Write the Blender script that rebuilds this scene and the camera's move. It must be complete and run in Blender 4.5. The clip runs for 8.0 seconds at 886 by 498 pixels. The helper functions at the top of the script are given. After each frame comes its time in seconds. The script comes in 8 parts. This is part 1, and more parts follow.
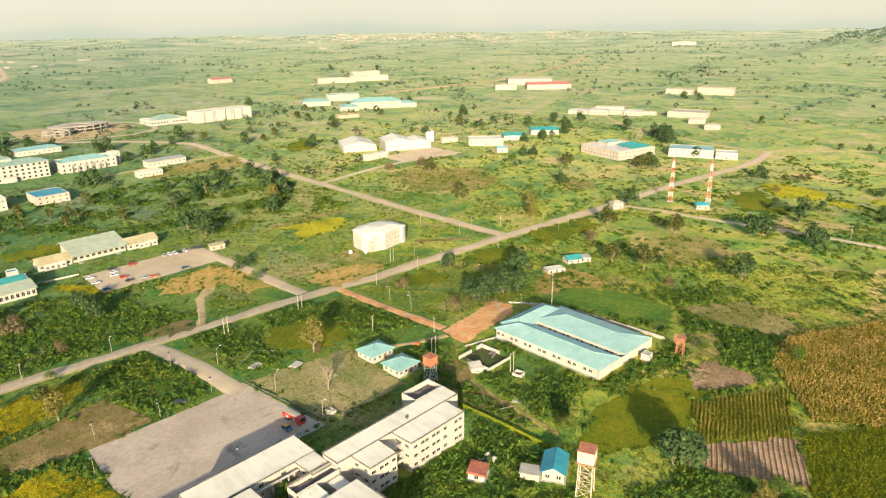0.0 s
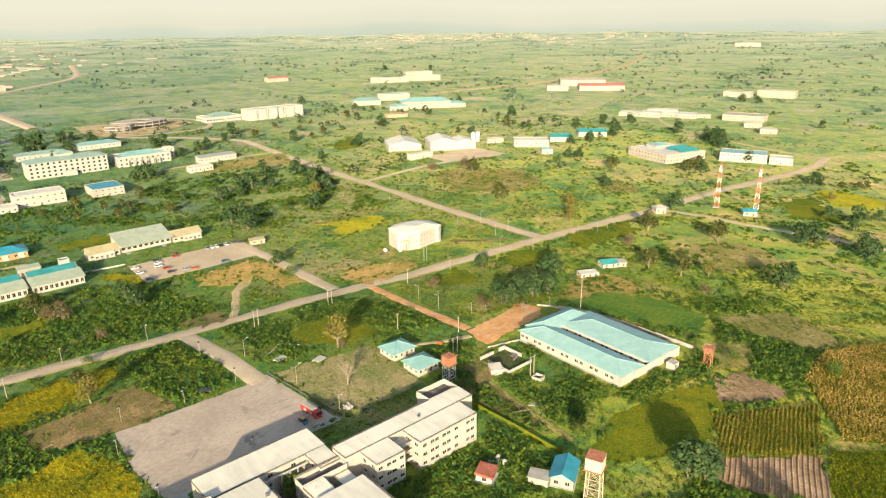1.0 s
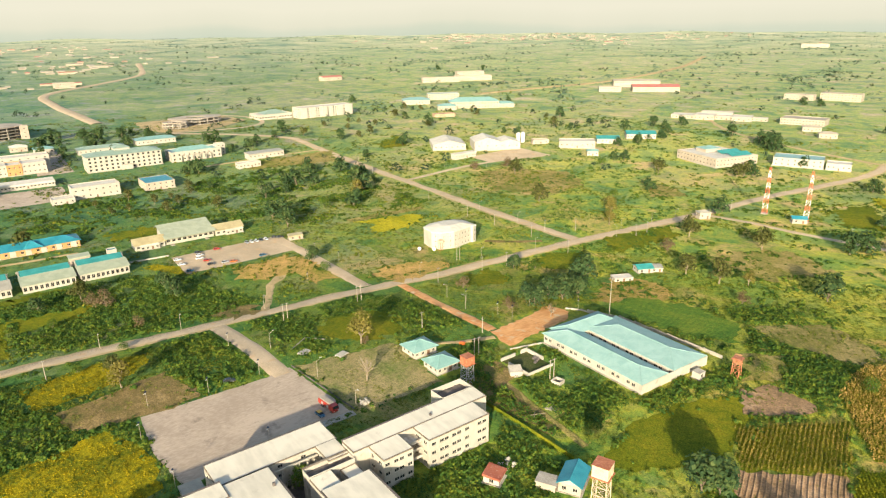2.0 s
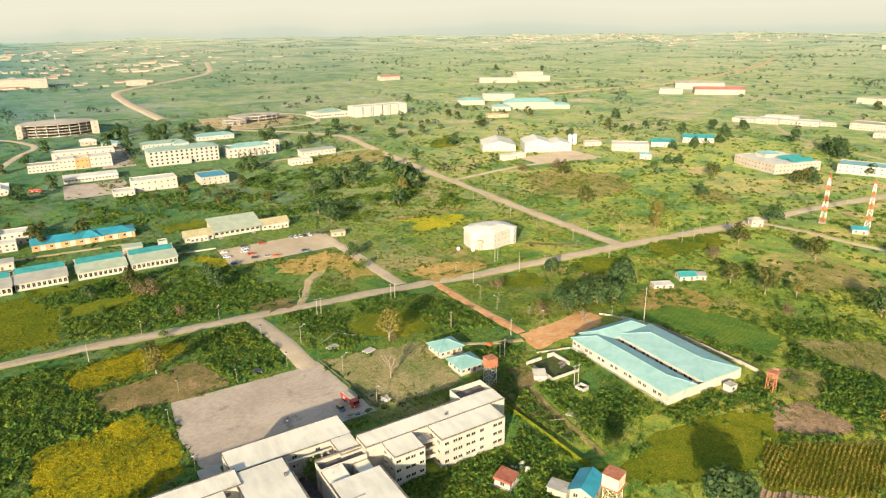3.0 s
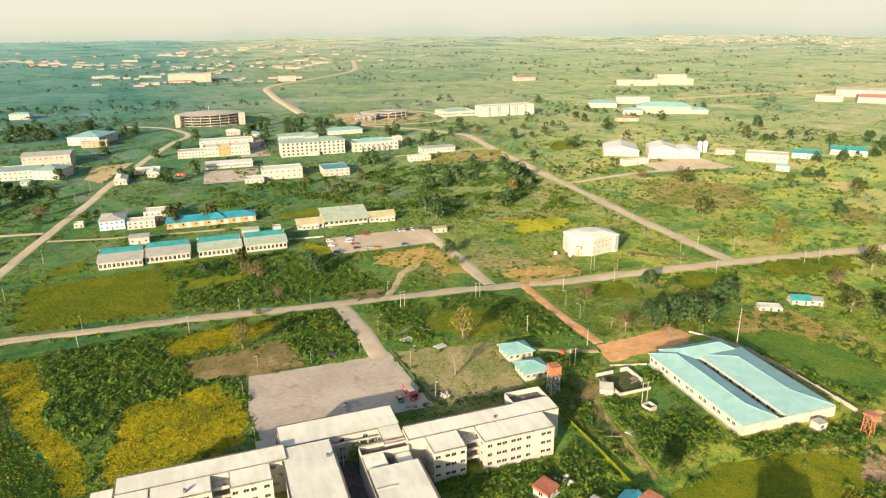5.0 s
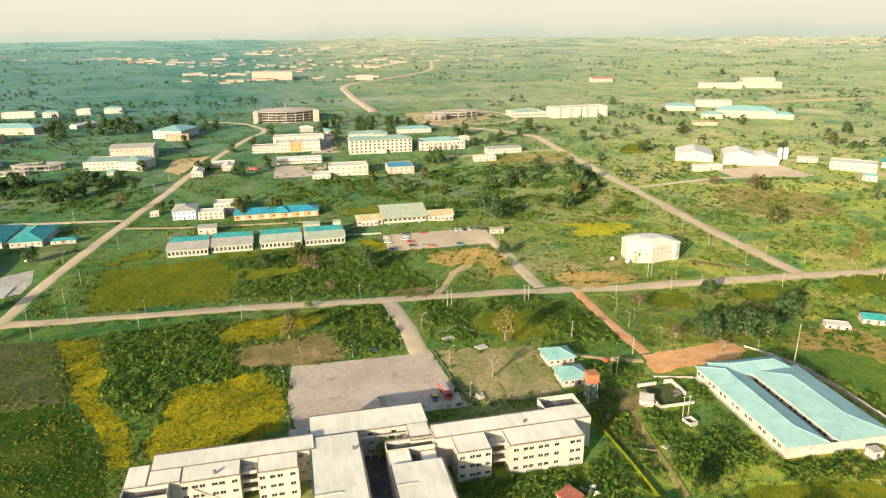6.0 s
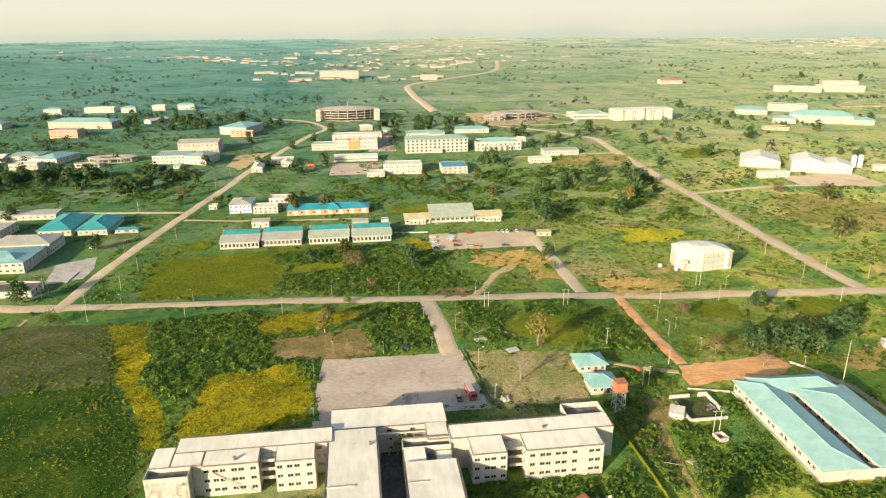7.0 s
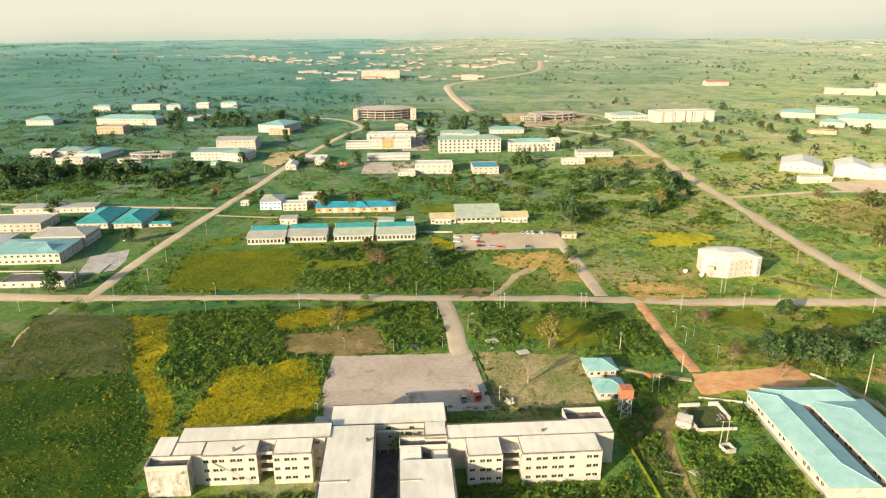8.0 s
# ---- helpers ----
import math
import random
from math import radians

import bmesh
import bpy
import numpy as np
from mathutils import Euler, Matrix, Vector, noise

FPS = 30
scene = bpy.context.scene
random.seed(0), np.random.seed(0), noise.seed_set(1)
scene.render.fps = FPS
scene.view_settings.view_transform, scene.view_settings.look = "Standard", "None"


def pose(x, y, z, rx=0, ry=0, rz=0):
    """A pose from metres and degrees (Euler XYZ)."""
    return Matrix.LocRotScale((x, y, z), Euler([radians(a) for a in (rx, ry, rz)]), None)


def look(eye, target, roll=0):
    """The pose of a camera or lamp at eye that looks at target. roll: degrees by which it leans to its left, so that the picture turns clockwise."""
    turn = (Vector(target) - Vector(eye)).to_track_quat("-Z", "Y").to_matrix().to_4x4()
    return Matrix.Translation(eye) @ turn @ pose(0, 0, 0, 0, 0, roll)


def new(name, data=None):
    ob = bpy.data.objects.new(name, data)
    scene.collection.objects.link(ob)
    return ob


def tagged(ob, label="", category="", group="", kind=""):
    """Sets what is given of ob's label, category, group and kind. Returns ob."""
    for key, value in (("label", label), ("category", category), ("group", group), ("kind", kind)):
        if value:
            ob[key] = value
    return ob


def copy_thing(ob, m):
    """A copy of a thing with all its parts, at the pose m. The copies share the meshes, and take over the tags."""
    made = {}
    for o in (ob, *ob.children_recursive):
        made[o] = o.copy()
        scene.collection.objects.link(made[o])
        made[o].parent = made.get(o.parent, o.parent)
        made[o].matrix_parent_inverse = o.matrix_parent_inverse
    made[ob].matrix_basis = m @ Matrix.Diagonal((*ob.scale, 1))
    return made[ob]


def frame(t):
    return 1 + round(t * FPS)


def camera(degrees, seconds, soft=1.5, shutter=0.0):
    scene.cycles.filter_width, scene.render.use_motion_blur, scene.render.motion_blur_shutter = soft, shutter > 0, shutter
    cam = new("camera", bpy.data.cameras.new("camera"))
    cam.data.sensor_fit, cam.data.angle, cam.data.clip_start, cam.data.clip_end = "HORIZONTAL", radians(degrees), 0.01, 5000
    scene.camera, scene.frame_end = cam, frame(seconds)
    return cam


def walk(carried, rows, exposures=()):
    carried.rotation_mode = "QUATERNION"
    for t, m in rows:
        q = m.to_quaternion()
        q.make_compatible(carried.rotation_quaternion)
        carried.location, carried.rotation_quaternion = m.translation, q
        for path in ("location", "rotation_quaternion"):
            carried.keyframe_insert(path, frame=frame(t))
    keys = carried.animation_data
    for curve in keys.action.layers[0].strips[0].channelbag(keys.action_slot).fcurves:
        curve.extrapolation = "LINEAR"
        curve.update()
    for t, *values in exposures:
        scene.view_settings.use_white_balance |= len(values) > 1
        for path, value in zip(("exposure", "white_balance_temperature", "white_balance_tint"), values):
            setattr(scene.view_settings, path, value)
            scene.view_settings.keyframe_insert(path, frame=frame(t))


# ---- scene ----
cam = camera(67.3, 8.0, 1.2)
METRES, EYE, TILT, LEAN, TURN = 91.33, 126.5, 0.0, 0.0, 43.7
ROWS = [
    (0.0, 0.0, 0.0, 0.0, -0.24, -18.94, 0.7),
    (0.5, 0.0596, -0.0007, -0.0007, 1.91, -18.9, 0.69),
    (1.0, 0.1216, 0.002, -0.0015, 4.52, -18.86, 0.68),
    (1.5, 0.182, 0.0072, -0.0028, 6.71, -18.84, 0.67),
    (3.0, 0.3639, 0.039, -0.0057, 14.45, -18.73, 0.62),
    (3.5, 0.424, 0.0553, -0.0063, 16.53, -18.7, 0.6),
    (4.0, 0.4798, 0.073, -0.0077, 19.25, -18.66, 0.6),
    (4.5, 0.5375, 0.0949, -0.0085, 22.65, -18.62, 0.56),
    (5.0, 0.594, 0.1213, -0.0097, 26.5, -18.59, 0.5),
    (6.5, 0.7575, 0.2222, -0.0124, 36.16, -18.5, 0.36),
    (7.0, 0.8092, 0.262, -0.0129, 38.94, -18.48, 0.32),
    (7.5, 0.8598, 0.3042, -0.0135, 40.89, -18.47, 0.29),
    (8.0, 0.9083, 0.3468, -0.0136, 42.74, -18.46, 0.25),
]
STOPS, KELVIN, TINT = 1.22, 6600, 6
walk(cam, [(t, pose(0, 0, EYE, TILT, LEAN, TURN) @ pose(METRES * x, METRES * y, METRES * z, 90 + pitch, roll, yaw)) for t, x, y, z, yaw, pitch, roll in ROWS],
     exposures=[(0.0, STOPS, KELVIN, TINT), (8.0, STOPS, KELVIN, TINT)])

# ---- light: a low evening sun behind the camera, a hazy sky ----
SUN_UP = 16.0
TO_SUN = Vector((0.97, -1.03, math.tan(radians(SUN_UP)) * math.sqrt(2)))
sun = new("sun", bpy.data.lights.new("sun", "SUN"))
sun.data.energy, sun.data.angle, sun.data.color = 4.2, radians(1.2), (1.0, 0.86, 0.66)
sun.matrix_world = look(TO_SUN * 500, (0, 0, 0))

world = bpy.data.worlds.new("hazy_sky")
scene.world = world
world.use_nodes = True
wn = world.node_tree.nodes
sky = wn.new("ShaderNodeTexSky")
sky.sky_type, sky.sun_disc = "NISHITA", False
sky.sun_elevation, sky.sun_rotation = radians(SUN_UP), math.atan2(TO_SUN.x, TO_SUN.y)
sky.dust_density, sky.air_density, sky.ozone_density = 2.0, 1.0, 1.5
world.node_tree.links.new(sky.outputs[0], wn["Background"].inputs[0])
wn["Background"].inputs[1].default_value = 0.105


# ---- the lie of the land ----
def ease(u):
    u = np.clip(u, 0, 1)
    return u * u * (3 - 2 * u)


def ter(x, y):
    """Height of the ground: a shallow vale in the middle distance, far hills, and a plain raised with distance to fit
    the camera's horizon line.
    """
    x, y = np.asarray(x, float), np.asarray(y, float)
    d = np.hypot(x, y - 40)
    z = -8 * ease((d - 215) / 120) * (1 - ease((d - 560) / 260))
    for cx, cy, rx, ry, h in ((-640, 2720, 95, 330, 40), (-520, 2680, 90, 300, 30), (-330, 2700, 190, 420, 74), (-2180, -1180, 420, 340, 34)):
        z = z + h * np.exp(-(((x - cx) / rx) ** 2) - ((y - cy) / ry) ** 2)
    z = z + 46 * ease((d - 1300) / 3400)
    far = ease((d - 1400) / 1500)
    rough = np.exp(-(((x + 430) / 330) ** 2) - ((y - 2700) / 420) ** 2)
    z = z + rough * 5 * (np.sin(x / 31 + y / 90) + np.sin(x / 17 - y / 60 + 2) * 0.6)
    return z + far * 5 * (np.sin(x / 310 + 1) * np.cos(y / 270) + np.sin((x + y) / 170))


def gz(x, y):
    return float(ter(x, y))


# ---- materials ----
def shader(name):
    m = bpy.data.materials.new(name)
    m.use_nodes = True
    nt = m.node_tree
    return m, nt, nt.nodes["Principled BSDF"]


def noise_node(nt, scale, detail=4.0, rough=0.55, stretch=None, distortion=0.0):
    geo = nt.nodes.new("ShaderNodeNewGeometry")
    n = nt.nodes.new("ShaderNodeTexNoise")
    n.inputs["Scale"].default_value, n.inputs["Detail"].default_value = scale, detail
    n.inputs["Roughness"].default_value, n.inputs["Distortion"].default_value = rough, distortion
    if stretch:
        mp = nt.nodes.new("ShaderNodeMapping")
        mp.inputs["Scale"].default_value = stretch[:3]
        if len(stretch) > 3:
            mp.inputs["Rotation"].default_value = (0, 0, radians(stretch[3]))
        nt.links.new(geo.outputs["Position"], mp.inputs[0])
        nt.links.new(mp.outputs[0], n.inputs["Vector"])
    else:
        nt.links.new(geo.outputs["Position"], n.inputs["Vector"])
    return n


def ramp(nt, value, stops):
    r = nt.nodes.new("ShaderNodeValToRGB")
    e = r.color_ramp.elements
    while len(e) < len(stops):
        e.new(0.5)
    for el, (at, c) in zip(e, stops):
        el.position, el.color = at, (*c, 1)
    nt.links.new(value, r.inputs[0])
    return r.outputs[0]


def blend(nt, fac, a, b, mode="MIX"):
    m = nt.nodes.new("ShaderNodeMix")
    m.data_type, m.blend_type = "RGBA", mode
    for sock, v in ((m.inputs["Factor"], fac), (m.inputs["A"], a), (m.inputs["B"], b)):
        if isinstance(v, (int, float)):
            sock.default_value = v
        elif isinstance(v, tuple):
            sock.default_value = (*v, 1)
        else:
            nt.links.new(v, sock)
    return m.outputs["Result"]


def bump(nt, p, height, strength, distance):
    b = nt.nodes.new("ShaderNodeBump")
    b.inputs["Strength"].default_value, b.inputs["Distance"].default_value = strength, distance
    nt.links.new(height, b.inputs["Height"])
    nt.links.new(b.outputs[0], p.inputs["Normal"])


def surface(name, c1, c2, c3=None, fine=2.0, coarse=0.15, rough=0.85, metal=0.0, relief=0.3, cover=0.62, vary=0.0, stretch=None):
    """Two tones in a fine grain over broad stains; c3 is a third tone in separate blotches."""
    m, nt, p = shader(name)
    small, large = noise_node(nt, fine, 5, stretch=stretch), noise_node(nt, coarse, 4, 0.6, distortion=0.6)
    mixv = blend(nt, 0.45, large.outputs[0], small.outputs[0])
    col = ramp(nt, mixv, [(0.41, c1), (0.59, c2)])
    if c3:
        spots = noise_node(nt, coarse * 2.3, 6, 0.65)
        col = blend(nt, ramp(nt, spots.outputs[0], [(cover, (0, 0, 0)), (cover + 0.1, (1, 1, 1))]), col, c3)
    if vary:
        info = nt.nodes.new("ShaderNodeObjectInfo")
        k = nt.nodes.new("ShaderNodeMapRange")
        k.inputs["To Min"].default_value, k.inputs["To Max"].default_value = 1 - vary, 1 + vary
        nt.links.new(info.outputs["Random"], k.inputs["Value"])
        col = blend(nt, 1.0, col, k.outputs[0], "MULTIPLY")
    nt.links.new(col, p.inputs["Base Color"])
    p.inputs["Roughness"].default_value, p.inputs["Metallic"].default_value = rough, metal
    if relief:
        bump(nt, p, small.outputs[0], relief, 0.05)
    return m


def sheet_roof(name, c1, c2, c3, axis="y", rough=0.42):
    """Profiled roofing sheet with ribs across the slope, faded and stained."""
    m, nt, p = shader(name)
    large, small = noise_node(nt, 0.22, 4, 0.6, distortion=0.5), noise_node(nt, 1.6, 5)
    col = ramp(nt, large.outputs[0], [(0.35, c1), (0.62, c2)])
    dirt = ramp(nt, small.outputs[0], [(0.56, (0, 0, 0)), (0.75, (0.55, 0.55, 0.55))])
    col = blend(nt, dirt, col, c3)
    geo, w = nt.nodes.new("ShaderNodeNewGeometry"), nt.nodes.new("ShaderNodeTexWave")
    w.bands_direction = axis.upper()
    w.inputs["Scale"].default_value = 1.1
    nt.links.new(geo.outputs["Position"], w.inputs["Vector"])
    seam = ramp(nt, w.outputs["Fac"], [(0.0, (0.86, 0.86, 0.86)), (0.2, (1, 1, 1))])
    nt.links.new(blend(nt, 1.0, col, seam, "MULTIPLY"), p.inputs["Base Color"])
    p.inputs["Roughness"].default_value = rough
    bump(nt, p, w.outputs["Fac"], 0.35, 0.05)
    return m


def leafy(name, dark, mid, light, patch=0.02):
    """Foliage: every leaf spray has its own shade, and the stand shifts in hue from patch to patch."""
    m, nt, p = shader(name)
    geo = nt.nodes.new("ShaderNodeNewGeometry")
    large = noise_node(nt, patch, 3)
    clump = noise_node(nt, 0.12, 4, 0.65)
    v = blend(nt, 0.72, geo.outputs["Random Per Island"], blend(nt, 0.68, large.outputs[0], clump.outputs[0]))
    col = ramp(nt, v, [(0.33, dark), (0.5, mid), (0.67, light)])
    nt.links.new(col, p.inputs["Base Color"])
    p.inputs["Roughness"].default_value = 0.75
    p.inputs["Specular IOR Level"].default_value = 0.2
    # thin leaves let some sun through
    thin, mixer, end = nt.nodes.new("ShaderNodeBsdfTranslucent"), nt.nodes.new("ShaderNodeMixShader"), nt.nodes["Material Output"]
    nt.links.new(col, thin.inputs["Color"])
    mixer.inputs[0].default_value = 0.38
    nt.links.new(p.outputs[0], mixer.inputs[1])
    nt.links.new(thin.outputs[0], mixer.inputs[2])
    nt.links.new(mixer.outputs[0], end.inputs["Surface"])
    return m


def cropland(name, dark, mid, light, patch=0.05, rows=None, fine=1.7):
    """Low plants or rough soil: drifting patches, clumps and fine tufts, in drilled rows where given as (heading, gap)."""
    m, nt, p = shader(name)
    large, clump, tuft = noise_node(nt, patch, 6, 0.7, distortion=0.4), noise_node(nt, 0.42, 5, 0.65), noise_node(nt, fine, 4, 0.7)
    v = blend(nt, 0.35, large.outputs[0], clump.outputs[0])
    col = ramp(nt, v, [(0.36, dark), (0.5, mid), (0.63, light)])
    col = blend(nt, 1.0, col, ramp(nt, tuft.outputs[0], [(0.34, (0.60, 0.64, 0.60)), (0.5, (1, 1, 1)), (0.66, (1.4, 1.35, 1.25))]), "MULTIPLY")
    if rows:
        geo, mp, w = nt.nodes.new("ShaderNodeNewGeometry"), nt.nodes.new("ShaderNodeMapping"), nt.nodes.new("ShaderNodeTexWave")
        mp.inputs["Rotation"].default_value = (0, 0, radians(-rows[0]))
        w.bands_direction = "Y"
        w.inputs["Scale"].default_value, w.inputs["Distortion"].default_value, w.inputs["Detail Scale"].default_value = 0.314 / rows[1], 1.6, 0.6
        nt.links.new(geo.outputs["Position"], mp.inputs[0])
        nt.links.new(mp.outputs[0], w.inputs["Vector"])
        col = blend(nt, 1.0, col, ramp(nt, w.outputs["Fac"], [(0.15, (0.55, 0.62, 0.6)), (0.6, (1.15, 1.12, 1.0))]), "MULTIPLY")
    nt.links.new(col, p.inputs["Base Color"])
    p.inputs["Roughness"].default_value, p.inputs["Specular IOR Level"].default_value = 0.95, 0.1
    bump(nt, p, tuft.outputs[0], 0.8, 0.35)
    return m


def plain(name, c, rough=0.6, metal=0.0, vary=0.12, scale=1.5):
    d = tuple(v * (1 - vary) for v in c)
    e = tuple(min(1, v * (1 + vary)) for v in c)
    return surface(name, d, e, fine=scale * 4, coarse=scale * 0.4, rough=rough, metal=metal, relief=0.05)


def cells(nt, vector, scale, stretch, turn):
    """Random colour for each of many uneven plots."""
    mp, vor, pick = nt.nodes.new("ShaderNodeMapping"), nt.nodes.new("ShaderNodeTexVoronoi"), nt.nodes.new("ShaderNodeSeparateColor")
    mp.inputs["Rotation"].default_value, mp.inputs["Scale"].default_value = (0, 0, radians(turn)), stretch
    vor.inputs["Scale"].default_value = scale
    nt.links.new(vector, mp.inputs[0])
    nt.links.new(mp.outputs[0], vor.inputs["Vector"])
    nt.links.new(vor.outputs["Color"], pick.inputs[0])
    return pick.outputs[0], pick.outputs[1]


def between(nt, value, lo, hi, top=1.0):
    k = nt.nodes.new("ShaderNodeMapRange")
    k.inputs["From Min"].default_value, k.inputs["From Max"].default_value, k.inputs["To Max"].default_value = lo, hi, top
    nt.links.new(value, k.inputs["Value"])
    return k.outputs[0]


def land():
    """Savanna and smallholdings: plots of grass, crops and dry ground with scrub between."""
    m, nt, p = shader("savanna_ground")
    geo = nt.nodes.new("ShaderNodeNewGeometry")
    warp = noise_node(nt, 0.017, 4, 0.6)
    add = nt.nodes.new("ShaderNodeVectorMath")
    add.operation = "MULTIPLY_ADD"
    add.inputs[1].default_value = (46, 46, 0)
    nt.links.new(warp.outputs["Color"], add.inputs[0])
    nt.links.new(geo.outputs["Position"], add.inputs[2])
    big = noise_node(nt, 0.010, 5, 0.6)
    mid = noise_node(nt, 0.075, 7, 0.68)
    tuft = noise_node(nt, 0.34, 6, 0.7)
    small = noise_node(nt, 1.6, 5, 0.72)
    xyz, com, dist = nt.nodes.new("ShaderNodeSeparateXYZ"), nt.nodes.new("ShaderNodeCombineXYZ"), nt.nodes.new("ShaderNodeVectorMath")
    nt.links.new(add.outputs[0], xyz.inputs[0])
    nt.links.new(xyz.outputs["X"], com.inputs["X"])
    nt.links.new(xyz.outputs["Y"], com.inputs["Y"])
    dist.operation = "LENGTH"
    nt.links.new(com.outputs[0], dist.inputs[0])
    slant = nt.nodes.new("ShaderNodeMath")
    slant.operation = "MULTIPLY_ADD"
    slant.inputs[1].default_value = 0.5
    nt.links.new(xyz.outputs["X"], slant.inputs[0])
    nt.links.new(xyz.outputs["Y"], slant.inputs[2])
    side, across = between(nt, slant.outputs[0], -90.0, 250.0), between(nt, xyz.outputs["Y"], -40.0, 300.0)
    # two sizes of plot, each with one crop or fallow
    r1, g1 = cells(nt, add.outputs[0], 0.011, (1.0, 0.5, 1), 28)
    r2, g2 = cells(nt, add.outputs[0], 0.026, (0.5, 1.0, 1), -17)
    stops = [(0.0, (0.055, 0.135, 0.028)), (0.22, (0.11, 0.20, 0.036)), (0.45, (0.20, 0.275, 0.040)), (0.64, (0.315, 0.335, 0.050)),
             (0.80, (0.42, 0.385, 0.075)), (0.92, (0.45, 0.345, 0.15)), (1.0, (0.18, 0.25, 0.06))]
    plots = blend(nt, ramp(nt, g1, [(0.45, (0, 0, 0)), (0.55, (1, 1, 1))]), ramp(nt, r1, stops), ramp(nt, r2, stops))
    wild = ramp(nt, mid.outputs[0], [(0.30, (0.045, 0.115, 0.022)), (0.43, (0.115, 0.205, 0.034)), (0.54, (0.235, 0.285, 0.045)), (0.64, (0.36, 0.345, 0.085)), (0.76, (0.46, 0.355, 0.165))])
    # lush and dark south-west, drier and yellower north-east; partly haze and glare painted in
    lush = ramp(nt, mid.outputs[0], [(0.30, (0.020, 0.066, 0.020)), (0.45, (0.046, 0.115, 0.028)), (0.58, (0.098, 0.160, 0.034)), (0.74, (0.23, 0.205, 0.08))])
    wild = blend(nt, side, lush, wild)
    # fields and meadows of some thirty metres: emerald, lime, straw and bare earth
    sward = noise_node(nt, 0.028, 6, 0.66, distortion=0.5)
    mosaic = ramp(nt, sward.outputs[0], [(0.30, (0.024, 0.095, 0.034)), (0.40, (0.060, 0.175, 0.040)), (0.47, (0.14, 0.265, 0.032)), (0.51, (0.33, 0.365, 0.030)), (0.55, (0.20, 0.245, 0.045)), (0.60, (0.40, 0.335, 0.085)), (0.66, (0.52, 0.335, 0.13)), (0.74, (0.22, 0.24, 0.07))])
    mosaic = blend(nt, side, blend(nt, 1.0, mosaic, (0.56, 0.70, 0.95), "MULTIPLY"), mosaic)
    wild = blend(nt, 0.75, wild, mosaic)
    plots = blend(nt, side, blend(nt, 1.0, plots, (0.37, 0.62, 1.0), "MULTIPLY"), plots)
    col = blend(nt, ramp(nt, big.outputs[0], [(0.40, (0.12, 0.12, 0.12)), (0.60, (0.62, 0.62, 0.62))]), wild, plots)
    # beyond the campus haze is painted in: strip fields paled with distance
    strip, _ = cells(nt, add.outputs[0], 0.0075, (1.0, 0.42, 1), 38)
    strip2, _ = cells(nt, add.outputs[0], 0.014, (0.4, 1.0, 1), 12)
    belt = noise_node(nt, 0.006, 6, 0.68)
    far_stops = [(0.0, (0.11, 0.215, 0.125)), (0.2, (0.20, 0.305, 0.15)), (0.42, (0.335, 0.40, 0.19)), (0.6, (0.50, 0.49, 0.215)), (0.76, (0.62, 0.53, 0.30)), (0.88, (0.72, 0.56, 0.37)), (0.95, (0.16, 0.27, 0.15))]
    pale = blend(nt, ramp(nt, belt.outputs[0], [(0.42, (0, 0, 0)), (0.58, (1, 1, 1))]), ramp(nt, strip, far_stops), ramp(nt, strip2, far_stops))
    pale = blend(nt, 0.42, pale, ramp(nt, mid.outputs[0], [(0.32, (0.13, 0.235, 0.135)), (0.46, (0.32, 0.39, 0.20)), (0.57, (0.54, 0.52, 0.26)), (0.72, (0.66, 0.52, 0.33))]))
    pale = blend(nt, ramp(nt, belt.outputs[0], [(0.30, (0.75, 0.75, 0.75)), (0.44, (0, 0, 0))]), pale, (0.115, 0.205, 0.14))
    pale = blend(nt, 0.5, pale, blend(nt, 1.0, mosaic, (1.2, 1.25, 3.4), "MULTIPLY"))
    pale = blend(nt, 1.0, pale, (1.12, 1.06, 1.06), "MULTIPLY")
    # teal haze tint painted on the far south-west
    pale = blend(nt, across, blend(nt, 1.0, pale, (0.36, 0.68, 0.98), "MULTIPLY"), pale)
    # north-east ground brightened and warmed in colour, in place of sun glare
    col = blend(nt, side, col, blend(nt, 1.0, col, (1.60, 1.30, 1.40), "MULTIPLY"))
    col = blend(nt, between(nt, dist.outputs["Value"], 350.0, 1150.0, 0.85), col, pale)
    # painted haze again: a washed-out tone mixed over the outer plain
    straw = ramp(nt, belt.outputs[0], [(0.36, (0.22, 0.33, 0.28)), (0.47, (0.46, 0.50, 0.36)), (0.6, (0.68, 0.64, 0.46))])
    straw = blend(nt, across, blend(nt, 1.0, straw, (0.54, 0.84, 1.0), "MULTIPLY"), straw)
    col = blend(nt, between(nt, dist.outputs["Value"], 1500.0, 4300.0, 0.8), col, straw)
    # bush clumps and trodden bald spots
    col = blend(nt, ramp(nt, tuft.outputs[0], [(0.50, (0, 0, 0)), (0.64, (0.7, 0.7, 0.7))]), col, blend(nt, 1.0, col, (0.40, 0.60, 0.58), "MULTIPLY"))
    grain = ramp(nt, small.outputs[0], [(0.33, (0.64, 0.68, 0.64)), (0.5, (1.0, 1.0, 1.0)), (0.67, (1.38, 1.3, 1.2))])
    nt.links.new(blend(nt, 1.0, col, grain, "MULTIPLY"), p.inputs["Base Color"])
    p.inputs["Roughness"].default_value = 0.95
    p.inputs["Specular IOR Level"].default_value = 0.1
    bump(nt, p, small.outputs[0], 0.6, 0.6)
    return m


